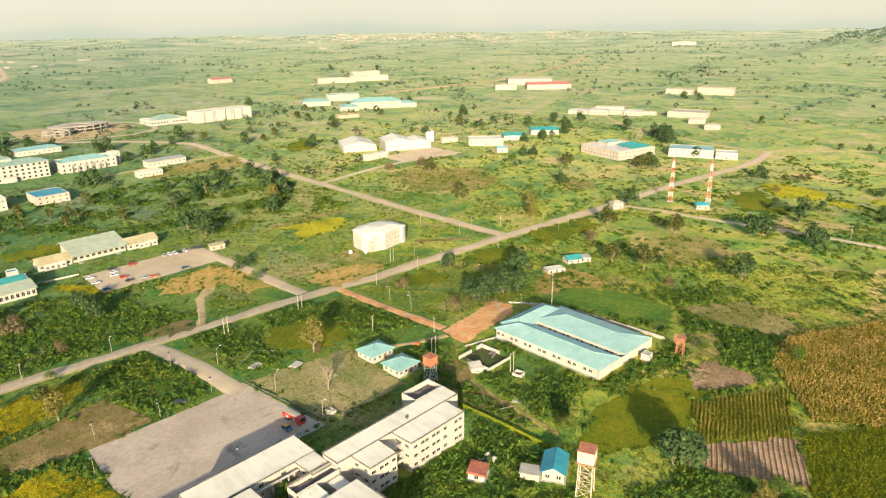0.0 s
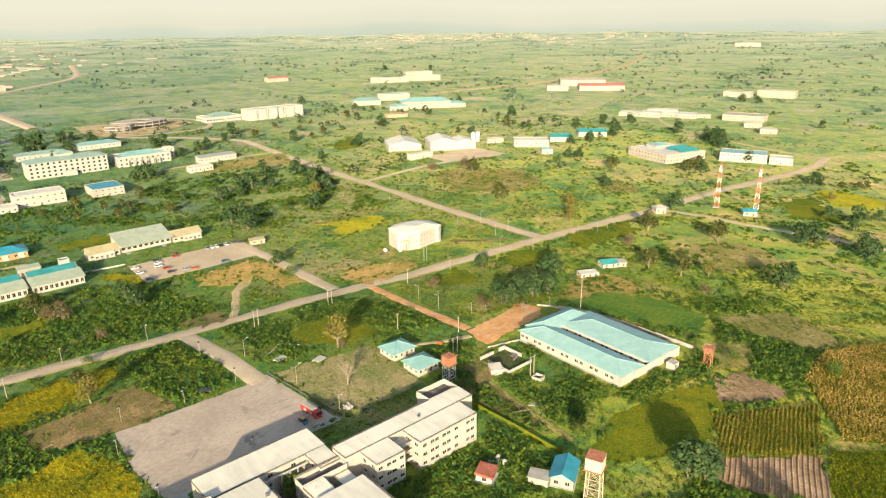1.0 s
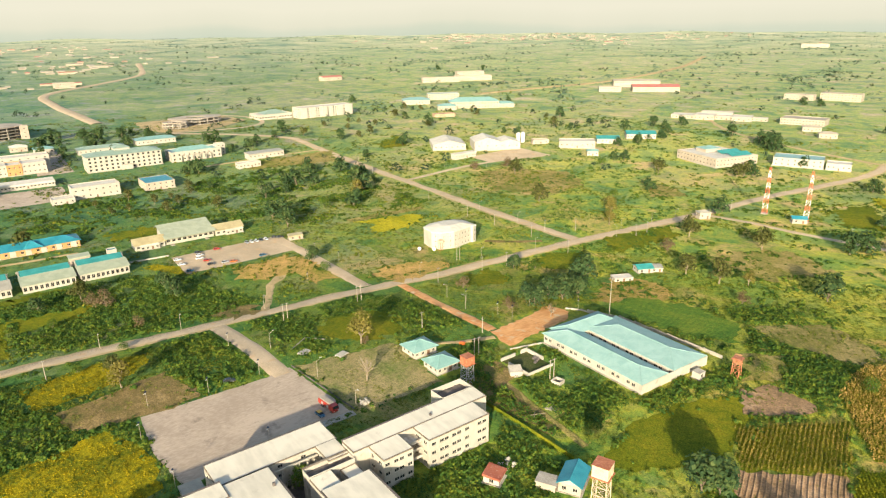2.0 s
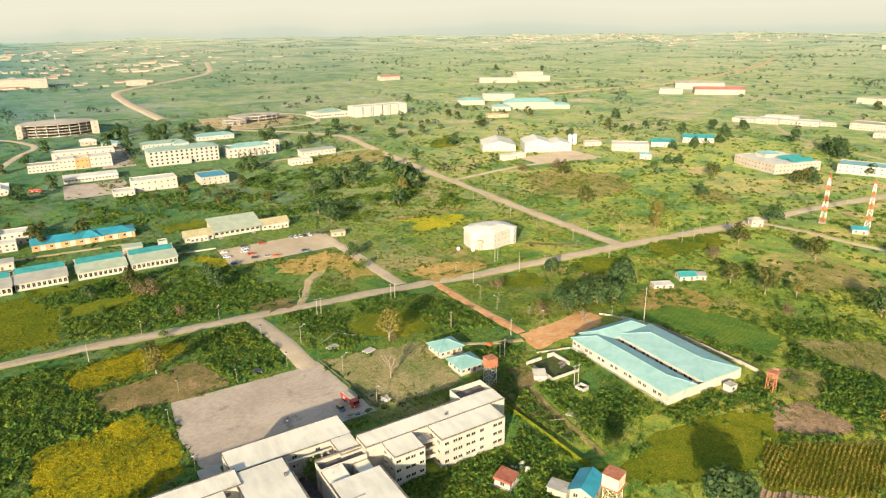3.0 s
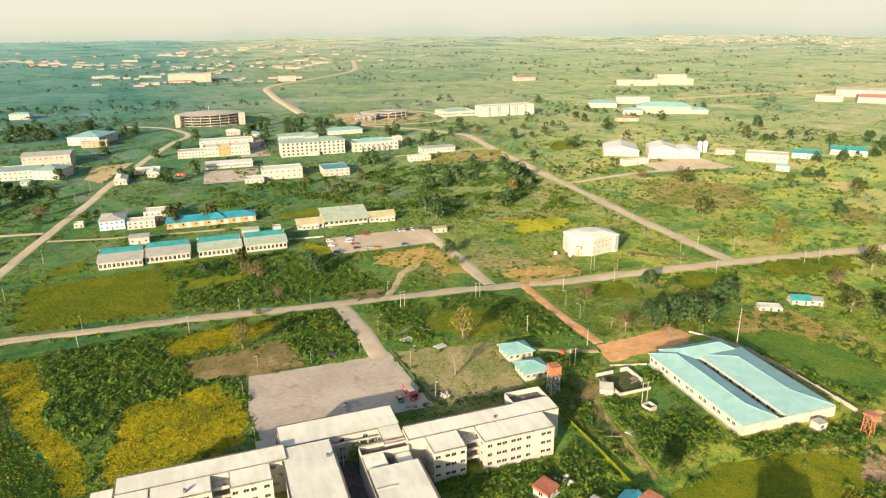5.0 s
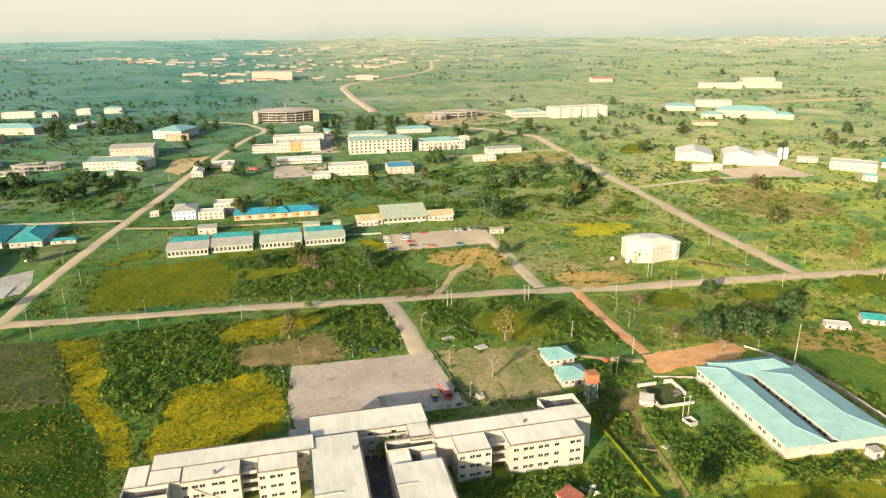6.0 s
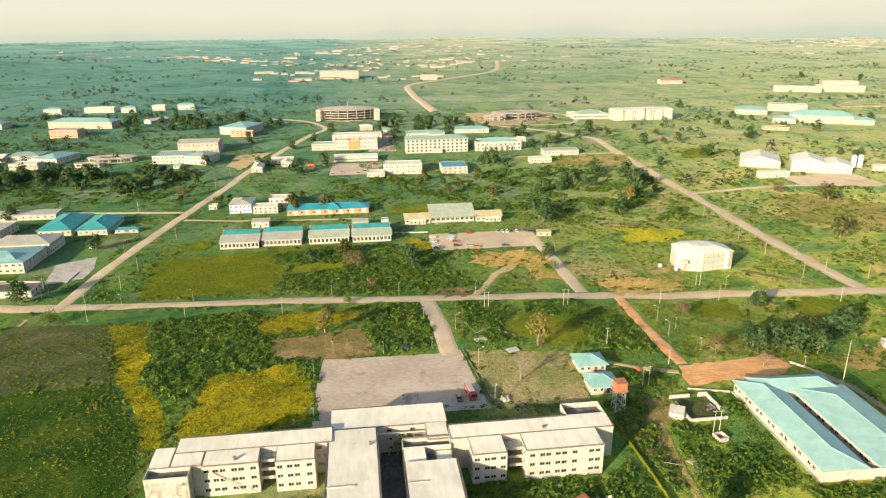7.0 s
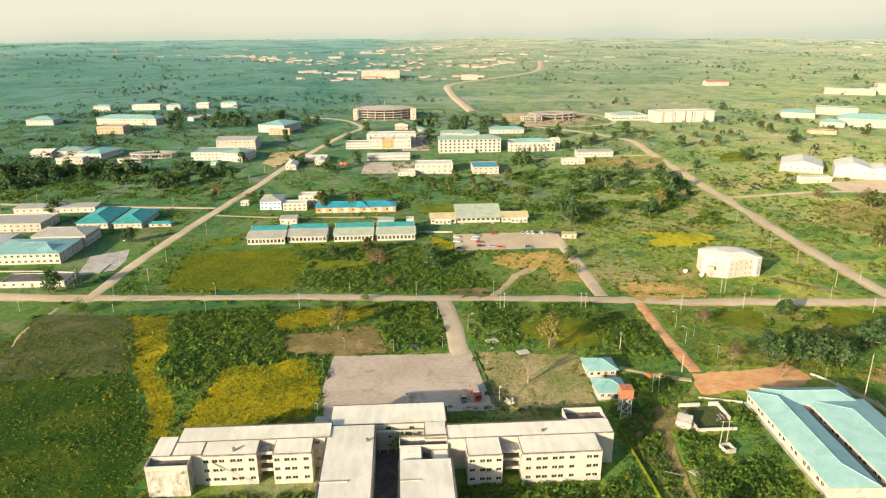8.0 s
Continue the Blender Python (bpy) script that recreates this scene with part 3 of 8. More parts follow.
def roof_pitched(parent, cx, cy, L, W, z, rise, over, mat, hip=True, name="roof", thick=0.18):
    """A hipped or gabled roof, its ridge along the longer side."""
    bm = bmesh.new()
    l, w = L / 2 + over, W / 2 + over
    swap = w > l
    if swap:
        l, w = w, l
    inset = min(w, l - 0.05) if hip else 0.0
    f = (lambda u, v, h: (cx + v, cy + u, h)) if swap else (lambda u, v, h: (cx + u, cy + v, h))
    E = [f(-l, -w, z), f(l, -w, z), f(l, w, z), f(-l, w, z)]
    R = [f(-l + inset, 0, z + rise), f(l - inset, 0, z + rise)]
    top = [bm.verts.new(p) for p in E + R]
    low = [bm.verts.new((p[0], p[1], p[2] - thick)) for p in E + R]
    for vs, flip in ((top, 1), (low, -1)):
        for q in ((0, 1, 5, 4), (2, 3, 4, 5), (1, 2, 5), (3, 0, 4)):
            if not hip and len(q) == 3:
                continue
            bm.faces.new([vs[i] for i in q][::flip])
    rim = [(0, 1), (1, 2), (2, 3), (3, 0)] if hip else [(0, 1), (1, 5), (5, 2), (2, 3), (3, 4), (4, 0)]
    for i, j in rim:
        bm.faces.new((top[i], low[i], low[j], top[j]))
    part(name, bm, mat, parent)
    bm = bmesh.new()
    beam(bm, R[0], R[1], 0.16, n=5)
    if hip:
        for i, j in ((0, 0), (3, 0), (1, 1), (2, 1)):
            beam(bm, E[i], R[j], 0.13, n=5)
    part("ridge_cap", bm, mat, parent)
    if not hip:
        for s in (-1, 1):
            bm = bmesh.new()
            ends = [[bm.verts.new(f(k, u, h)) for u, h in ((-w + over, z - 0.2), (w - over, z - 0.2), (0, z + rise * (w - over) / w - 0.05))] for k in (s * (l - over - 0.06), s * (l - over - 0.3))]
            bm.faces.new(ends[0])
            bm.faces.new(ends[1][::-1])
            for i in range(3):
                bm.faces.new((ends[0][i], ends[1][i], ends[1][(i + 1) % 3], ends[0][(i + 1) % 3]))
            part("gable", bm, M["white"], parent)


def building(name, label, category, x, y, L, W, h, yaw=90.0, storeys=1, cols=6, side=3, roof="hip", rise=2.0, over=0.7,
             wall="white", top="aqua_y", win=(1.4, 1.25), rim=0.6, group="", door=True, plinth=True):
    """A plain house: walls with windows, a roof, a door and a footing. L runs along its front, W is its depth."""
    t = thing(name, label, category, x, y, yaw, group=group)
    BUILT.append((x, y, L / 2 + 1.2, W / 2 + 1.2, yaw))
    fr, sd = openings(L, h, cols, storeys, win), openings(W, h, side, storeys, win) if side else []
    mid = cols // 2
    if door and storeys >= 1 and cols > 1:
        u = fr[mid][0]
        fr = [o for i, o in enumerate(fr) if i != mid]
        bm = bmesh.new()
        box(bm, u - 0.6, u + 0.6, -W / 2 - 0.06, -W / 2 + 0.1, 0.02, 2.15)
        part("door", bm, M["door"], t)
    shell(t, 0, 0, L, W, 0, h, M[wall], fr, openings(L, h, cols, storeys, win), sd, sd)
    if plinth:
        bm = bmesh.new()
        box(bm, -L / 2 - 0.5, L / 2 + 0.5, -W / 2 - 0.5, W / 2 + 0.5, -0.8, 0.12)
        part("footing", bm, M["concrete"], t)
    if roof == "flat":
        roof_flat(t, 0, 0, L, W, h, M[top], rim, M[wall])
    elif roof == "mono":
        roof_flat(t, 0, 0, L, W, h + 0.3, M[top], 0, tilt=rise)
    else:
        roof_pitched(t, 0, 0, L, W, h + 0.12, rise, over, M[top], roof == "hip")
    return t


def row_house(name, label, category, front_x, ya, yb, W, h, **kw):
    """A building whose front stands at x = front_x, from ya to yb, with its depth behind it."""
    return building(name, label, category, front_x - W / 2, (ya + yb) / 2, yb - ya, W, h, **kw)

# ---- ground, to the horizon ----
def quick_mesh(name, verts, quads, material):
    """A mesh object from arrays of points and of quads."""
    me = bpy.data.meshes.new(name)
    me.vertices.add(len(verts))
    me.vertices.foreach_set("co", np.asarray(verts, np.float32).ravel())
    me.loops.add(quads.size)
    me.loops.foreach_set("vertex_index", quads.astype(np.int32).ravel())
    me.polygons.add(len(quads))
    me.polygons.foreach_set("loop_start", np.arange(0, quads.size, quads.shape[1], dtype=np.int32))
    me.materials.append(material)
    me.update(calc_edges=True)
    return new(name, me)


def spread(lo, hi, step, reach):
    """Even lines from lo to hi, then ever wider ones out to reach."""
    v, out = step, [lo, hi]
    while out[0] > -reach or out[-1] < reach:
        v *= 1.16
        out = [max(-reach, out[0] - v)] * (out[0] > -reach) + out + [min(reach, out[-1] + v)] * (out[-1] < reach)
    return np.array(out[:out.index(lo)] + list(np.arange(lo, hi, step)) + out[out.index(hi):])


gx, gy = spread(-900.0, 100.0, 10.0, 3400.0), spread(-440.0, 900.0, 10.0, 3400.0)
GX, GY = np.meshgrid(gx, gy, indexing="ij")
# the outermost lines are rounded into a disc
scale = np.maximum(np.abs(GX), np.abs(GY)) / np.maximum(np.hypot(GX, GY), 1)
k = ease((np.maximum(np.abs(GX), np.abs(GY)) - 1500) / 1900)
stretch = 1 + k * (4880.0 / 3400.0 * scale - 1)
GX, GY = GX * stretch, GY * stretch
idx = np.arange(GX.size).reshape(GX.shape)
quads = np.stack([idx[:-1, :-1], idx[1:, :-1], idx[1:, 1:], idx[:-1, 1:]], -1).reshape(-1, 4)
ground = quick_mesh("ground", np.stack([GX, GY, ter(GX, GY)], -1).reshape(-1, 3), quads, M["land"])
tagged(ground, "green savanna ground with plots of crops and grass", "ground", kind="structure")
ground.data.polygons.foreach_set("use_smooth", [True] * len(ground.data.polygons))

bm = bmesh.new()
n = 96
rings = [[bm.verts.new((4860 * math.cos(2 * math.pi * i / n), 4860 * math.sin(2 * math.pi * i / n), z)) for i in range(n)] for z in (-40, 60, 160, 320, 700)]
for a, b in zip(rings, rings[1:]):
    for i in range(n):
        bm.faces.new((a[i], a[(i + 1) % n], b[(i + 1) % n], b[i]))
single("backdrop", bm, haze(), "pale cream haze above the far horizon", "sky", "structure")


# ---- roads ----
def curve_points(pts, step=4.0):
    """Points every few metres along a smooth line through pts."""
    p = [2 * Vector(pts[0]) - Vector(pts[1]), *map(Vector, pts), 2 * Vector(pts[-1]) - Vector(pts[-2])]
    out = []
    for a, b, c, d in zip(p, p[1:], p[2:], p[3:]):
        m = max(2, int((c - b).length / step))
        for i in range(m):
            t = i / m
            out.append(0.5 * ((2 * b) + (c - a) * t + (2 * a - 5 * b + 4 * c - d) * t * t + (3 * b - a - 3 * c + d) * t ** 3))
    return out + [p[-2]]


PAVED = []
MAIN = [(-322, -300), (-299, -132), (-290.5, -71), (-279, 18), (-271, 103), (-269.5, 179), (-265, 233), (-259, 320), (-254, 366), (-244, 456), (-238.5, 542), (-219, 655), (-222, 712)]
NORTH = [(-262, 331), (-355, 333), (-446, 339), (-560, 343), (-640, 343), (-690, 345), (-727, 340), (-790, 298), (-850, 240)]


def ribbon(name, label, pts, width, material, lift=0.14, ragged=0.35, category="road"):
    line = curve_points(pts)
    rng = random.Random(len(line))
    verts, left, right = [], 0.0, 0.0
    cols = 6
    for i, p in enumerate(line):
        q = line[min(i + 1, len(line) - 1)] - line[max(i - 1, 0)]
        side = Vector((-q.y, q.x)).normalized()
        left, right = 0.6 * left + rng.uniform(-ragged, ragged), 0.6 * right + rng.uniform(-ragged, ragged)
        for j in range(cols + 1):
            u = -1 + 2 * j / cols
            o = side * (u * width / 2 + (left if u < 0 else right) * abs(u))
            x, y = p.x + o.x, p.y + o.y
            verts.append((x, y, gz(x, y) + lift * (1 - 0.9 * abs(u) ** 4) + (-0.25 if abs(u) == 1 else 0.05)))
        PAVED.append((p.x, p.y, width / 2 + 0.6))
    m = len(line)
    idx = np.arange(m * (cols + 1)).reshape(m, cols + 1)
    q = np.stack([idx[:-1, :-1], idx[1:, :-1], idx[1:, 1:], idx[:-1, 1:]], -1).reshape(-1, 4)
    return tagged(quick_mesh(name, verts, q, material), label, category, kind="structure")


for way in (MAIN, NORTH):
    ribbon("verge", "sandy trodden verge along the road", way, 13.0, M["dirt"], 0.05, 1.1, "verge")
ribbon("road", "straight dusty asphalt road across the campus", MAIN, 9.5, M["road"])
ribbon("road", "dusty asphalt road running north between green plots", NORTH, 9.0, M["road"], 0.16)
ribbon("road", "dusty asphalt side road to the two sheds", [(-474, 344), (-482, 395), (-483, 438), (-473, 498)], 7.0, M["road"], 0.15)
ribbon("road", "asphalt road rising past the white campus houses", [(-285, -84), (-354, -79.5), (-472, -62), (-560, -47), (-616, -38), (-704, -15), (-790, 10), (-838, 27), (-880, 20), (-931, -9), (-960, -60)], 8.5, M["road"], 0.16)
ribbon("road", "narrow asphalt road beside teal-roofed houses", [(-510, -400), (-499, -242), (-482, -130), (-474, -66)], 6.0, M["road"], 0.15)
ribbon("road", "short asphalt approach to the large parking yard", [(-267, 99), (-245, 100.5), (-222, 101.2), (-201, 101.5)], 9.5, M["road"], 0.15)
ribbon("road", "dusty approach to the parking place of the hall", [(-274, 181), (-310, 181.5), (-355, 181.5), (-384, 178)], 9.0, M["road"], 0.15)
ribbon("dirt_road", "orange laterite track with soft verges", [(-264, 197), (-238, 194.5), (-215.5, 192.5), (-182, 191)], 6.5, M["laterite"], 0.16, 0.6)
ribbon("road", "narrow pale road bordered by scrub and trees", [(-240, 446), (-212, 452), (-176, 454), (-123, 461), (-69, 463), (20, 468), (120, 480)], 6.5, M["road"], 0.15)
ribbon("dirt_road", "pale dirt path to the two small houses", [(-187, 162), (-181, 172), (-176, 186)], 3.0, M["dirt"], 0.13, 0.5, "path")
ribbon("dirt_road", "curving dirt path along a hedge", [(-278, -93), (-245, -92), (-215, -82), (-180, -80), (-130, -90)], 2.2, M["dirt"], 0.12, 0.4, "path")
ribbon("dirt_road", "brown dirt path through grass", [(-266, 121), (-279, 126.5), (-290, 133.5), (-310, 143), (-319, 152), (-332, 160)], 5.0, M["dirt"], 0.12, 1.2, "path")
ribbon("dirt_road", "far pale dirt road through fields", [(-950, 830), (-954, 980), (-960, 1225), (-1087, 1645), (-1300, 2100)], 17.0, M["dirt"], 1.5, 1.0)
ribbon("road", "far dual carriageway on a green slope", [(-1000, 190), (-1110, 186), (-1300, 180), (-1510, 197), (-1700, 330), (-1926, 473), (-2300, 560)], 18.0, M["road"], 1.3, 0.6)
ribbon("dirt_road", "pale dirt road bending over open land", [(-222, 705), (-250, 708), (-340, 728), (-420, 770), (-500, 850)], 7.0, M["dirt"], 0.15, 0.8)
ribbon("dirt_road", "pale dirt road along rough pasture", [(-222, 712), (-205, 727), (-132, 772), (60, 850)], 6.0, M["dirt"], 0.15, 0.8)
ribbon("dirt_road", "service track behind the campus houses", [(-452, -60), (-444, -20), (-440, 30), (-438, 70)], 4.0, M["dirt"], 0.13, 0.6, "path")
ribbon("road", "curved access road round a building site", [(-850, 240), (-835, 330), (-870, 372), (-940, 372), (-985, 340)], 8.0, M["road"], 0.2)
ribbon("road", "narrow pale lane between houses", [(-640, 345), (-642, 290), (-640, 215)], 5.0, M["dirt"], 0.15)
ribbon("dirt_road", "pale strip of path below a wall of scrub", [(-104, 253), (-101, 245), (-92, 243)], 5.0, M["laterite"], 0.12, 0.6, "path")
ribbon("dirt_road", "worn footpath beside the boundary wall", [(-156, 166), (-140, 163), (-118, 160), (-100, 158)], 3.0, M["dry"], 0.12, 0.6, "path")
ribbon("dirt_road", "bare strip beside the white assembly building", [(-296, 283), (-283, 297), (-273, 312)], 5.5, M["bare"], 0.12, 0.5, "path")


# ---- plots and yards ----
PLOTS = {}


def plot(name, label, pts, material, lift=0.07, ragged=1.2, category="field", cell=10.0):
    """A plot of land with an uneven edge, draped over the ground."""
    rng = random.Random(len(PLOTS) * 7 + 3)
    edge = []
    for (ax, ay), (bx, by) in zip(pts, pts[1:] + pts[:1]):
        m = max(1, int(math.hypot(bx - ax, by - ay) / 2.5))
        for i in range(m):
            t = i / m
            edge.append((ax + (bx - ax) * t + rng.uniform(-ragged, ragged), ay + (by - ay) * t + rng.uniform(-ragged, ragged)))
    bm = bmesh.new()
    bm.faces.new([bm.verts.new((x, y, 0)) for x, y in edge])
    for axis in (0, 1):
        lo, hi = min(p[axis] for p in edge), max(p[axis] for p in edge)
        c = math.ceil(lo / cell) * cell
        while c < hi:
            no = (1, 0, 0) if axis == 0 else (0, 1, 0)
            bmesh.ops.bisect_plane(bm, geom=bm.verts[:] + bm.edges[:] + bm.faces[:], plane_co=(c, c, 0), plane_no=no)
            c += cell
    bmesh.ops.triangulate(bm, faces=bm.faces)
    for f in bm.faces:
        if f.normal.z < 0:
            f.normal_flip()
    for v in bm.verts:
        v.co.z = gz(v.co.x, v.co.y) + lift + 0.004 * len(PLOTS)
    ob = single(name, bm, material, label, category, "structure")
    PLOTS[len(PLOTS)] = (name, edge)
    return ob, edge


LOT = plot("parking_yard", "large empty worn tarmac parking yard with dark stains", [(-204, 51), (-203, 96), (-205, 106), (-163.5, 109.5), (-163.5, 92), (-158, 56), (-160, 51.5), (-180, 49)], M["lot"], 0.12, 0.25, "car park")[1]
bm = bmesh.new()
box(bm, -163.4, -160.2, 93.5, 110.0, -0.2, 0.2)
single("kerb_apron", bm, M["concrete"], "pale concrete apron along the tarmac yard", "pavement", "structure")
PARK = plot("parking_place", "dusty tarmac parking place before the hall", [(-391, 113), (-392, 184), (-357, 184), (-356, 112)], M["road"], 0.13, 0.3, "car park")[1]
YARD = plot("concrete_yard", "pale concrete yard beside the white house", [(-328, -106), (-362, -113), (-374, -94), (-352, -88), (-335, -88)], M["concrete"], 0.1, 0.3, "yard")[1]
SHEDYARD = plot("shed_yard", "grey tarmac yard before two white sheds", [(-512, 447), (-512, 515), (-462, 516), (-480, 448)], M["road"], 0.1, 0.4, "yard")[1]
plot("campus_yard", "grey tarmac yard between campus houses", [(-640, 42), (-640, 92), (-592, 90), (-590, 40)], M["lot"], 0.1, 0.4, "yard")
plot("campus_court", "grey paved court behind orange and white house", [(-690, 80), (-800, 84), (-800, 112), (-690, 110)], M["lot"], 0.1, 0.5, "yard")
plot("laterite_patch", "churned red laterite patch beside the aqua-roofed house", [(-165, 185), (-181, 188), (-184, 209), (-191, 234), (-178, 234), (-171, 226), (-168, 205)], M["laterite"], 0.11, 0.8, "bare earth")

FLOWER = [plot("crop_plot", "plot of mustard-yellow flowering crop", q, M["mustard"])[1] for q in (
    [(-181, 8), (-196, 9), (-203, 40), (-190, 46), (-178, 48), (-162, 46), (-152, 30), (-150, 10), (-160, 4)],
    [(-259, -50), (-256, -31), (-214, -18), (-196, -17), (-181, -5), (-153, 3), (-152, -3), (-170, -10), (-196, -25)],
    [(-231, 22), (-254, 20), (-260, 46), (-258, 64), (-246, 64), (-235, 50)],
    [(-384, 95), (-386, 103), (-369, 114), (-357, 112), (-361, 106), (-378, 96)])]
BLOSSOM = [plot("crop_plot", "plot of bright yellow flowering crop beyond the road", q, M["blossom"], ragged=3.0)[1] for q in (
    [(-187, 587), (-165, 599), (-132, 586), (-134, 554), (-157, 549), (-179, 568)],
    [(-388, 240), (-378, 287), (-362, 284), (-352, 262), (-352, 236), (-364, 240), (-372, 246)],
    [(-125, 566), (-101, 558), (-107, 545), (-124, 550)],
    [(-103, 587), (-93, 588), (-89, 568), (-97, 573)])]
LIME = [plot("crop_plot", "plot of bright yellow-green crop", q, M["lime"], ragged=1.2 if i == 0 else 3.4)[1] for i, q in enumerate((
    [(-90, 152), (-100, 178), (-97, 203), (-87, 222), (-78, 218), (-71, 189), (-76, 172), (-83, 160)],
    [(-374, -54), (-397, -44), (-402, -29), (-378, -34)],
    [(-206, 139), (-226, 128), (-243, 140), (-240, 160), (-222, 168), (-206, 160)],
    [(-240, 222), (-254, 228), (-254, 252), (-240, 254), (-230, 240)],
    [(-236, 275), (-252, 284), (-250, 312), (-232, 312), (-224, 292)],
    [(-377, 9), (-378, 50), (-374, 53), (-366, 31), (-364, 11)],
    [(-346, 24), (-329, 26), (-325, 55), (-339, 61)],
    [(-187, 524), (-181, 562), (-156, 533), (-138, 503), (-166, 490)],
    [(-625, 403), (-647, 448), (-598, 428), (-599, 399)],
    [(-470, 92), (-468, 140), (-446, 140), (-448, 92)]))]
MAIZE_W = plot("maize_plot", "broad plot of yellowing maize beside the road", [(-312, -52), (-362, -54), (-369, 8), (-340, 22), (-296, 20), (-296, -44)], M["lime"])[1]
BROWN = plot("fallow_plot", "brown fallow patch of dry stalks", [(-224, 27), (-232, 66), (-206, 73), (-203, 60), (-205, 44), (-209, 31)], M["bare"])[1]
FALLOW = plot("fallow_plot", "dull grey-green weedy fallow plot", [(-270, -98), (-260, -50), (-205, -27), (-196, -28), (-192, -78), (-206, -81), (-240, -90)], M["fallow"])[1]
plot("grass_plot", "dark green rough grass plot", [(-192, -78), (-195, -27), (-157, -5), (-118, 0), (-100, -60), (-130, -86)], M["green"])
DRY = plot("dry_plot", "dry brown grass plot beside small houses", [(-204, 108), (-198, 150), (-160, 146), (-160, 112)], M["dryred"])[1]
plot("dirt_patch", "bare orange dirt beside parking place", [(-347, 137), (-350, 170), (-345, 178), (-297, 177), (-297, 164), (-318, 160), (-322, 140), (-330, 132)], M["ochregrass"], ragged=3)
plot("dirt_patch", "bare tan dirt at the road junction", [(-287, 191), (-297, 208), (-284, 238), (-271, 240), (-268, 200)], M["ochregrass"], ragged=3)
plot("dirt_patch", "trodden tan yard before a small shed", [(-184, 256), (-200, 290), (-190, 308), (-165, 300), (-160, 272)], M["ochregrass"], ragged=3.0)
plot("dry_plot", "golden dry grass between bushes", [(-150, 352), (-190, 372), (-168, 412), (-128, 398)], M["dry"], ragged=4.0)
plot("dry_plot", "yellowing grass slope above the houses", [(-228, 330), (-250, 345), (-244, 400), (-222, 392)], M["lime"], ragged=4.0)
plot("dirt_patch", "bare ground round the hydrant of the walled plot", [(-160, 160), (-160, 172), (-147, 172), (-142, 160), (-150, 150)], M["bare"], ragged=1.6)
plot("dry_plot", "pale dry grass on a rise", [(-456, 406), (-449, 452), (-398, 477), (-360, 448), (-357, 398), (-397, 378)], M["dry"], ragged=5)
plot("dry_plot", "pale dry grass below the road", [(-326, 489), (-321, 503), (-297, 494), (-280, 484), (-297, 459)], M["dry"], ragged=3)
plot("dry_plot", "dry brown grass strip", [(-630, 350), (-630, 240), (-600, 250), (-585, 330)], M["dry"], ragged=3)
plot("dry_plot", "strip of straw-coloured stubble", [(-397, 236), (-392, 300), (-384, 298), (-387, 238)], M["dry"])
plot("dry_plot", "patch of thin dry grass", [(-105, 254), (-93, 267), (-82, 246), (-92, 231)], M["dry"])
plot("dry_plot", "straw-coloured fallow between hedges", [(-118, 287), (-100, 322), (-66, 300), (-72, 282), (-100, 279)], M["dry"])
plot("dirt_patch", "worn brown dirt beside the boundary wall", [(-152, 153), (-149, 159), (-143, 164), (-127, 160), (-111, 157), (-112, 152), (-128, 152)], M["bare"], ragged=2.4)
plot("dirt_patch", "brown dry bank beside the road junction", [(-297, 104), (-294, 118), (-284, 124), (-272, 120), (-272, 110), (-281, 103)], M["bare"], ragged=2.5)
BARE = plot("fallow_plot", "bare brown tilled patch", [(-89, 225), (-84, 238), (-74, 238), (-65, 235), (-70, 222), (-80, 213)], M["tilled"])[1]
ROWS_G = plot("crop_plot", "green plot with fine planted rows", [(-177, 275), (-152, 290), (-120, 284), (-112, 262), (-128, 252), (-172, 250)], M["rowgreen"], ragged=2.6)[1]
CORN = plot("maize_plot", "tall stand of ripening golden maize", [(-70, 282), (-45, 342), (-5, 300), (-22, 232), (-42, 220), (-55, 236), (-66, 250)], M["lime"])[1]
MAIZE = plot("maize_plot", "maize plot in curving rows", [(-77, 203), (-56, 236), (-43, 207), (-64, 184)], M["lime"])[1]
FURROW = plot("furrow_plot", "ploughed plot of earth ridges", [(-64, 183), (-44, 206), (-32, 184), (-58, 172)], M["tilled"])[1]
MAIZE_N = plot("maize_plot", "green maize plot on the slope", [(-43, 212), (-23, 231), (-6, 210), (-14, 168), (-31, 180)], M["lime"])[1]
plot("building_site", "sandy building site round an unfinished house", [(-975, 232), (-975, 350), (-900, 362), (-848, 300), (-850, 240), (-900, 225)], M["dirt"], 0.2, 2.0, "building site")
plot("bare_corner", "brown earth bank at a bend of the road", [(-700, -24), (-690, -60), (-640, -62), (-622, -46)], M["dirt"], 0.12, 1.5, "bare earth")

# ---- the long white hall of residence ----
main = thing("campus_block", "four-storey white rendered block with pale flat roofs", "building", -130, 74, 90)


def lx(y):
    return y - 74


def ly(x):
    return -(x + 130)


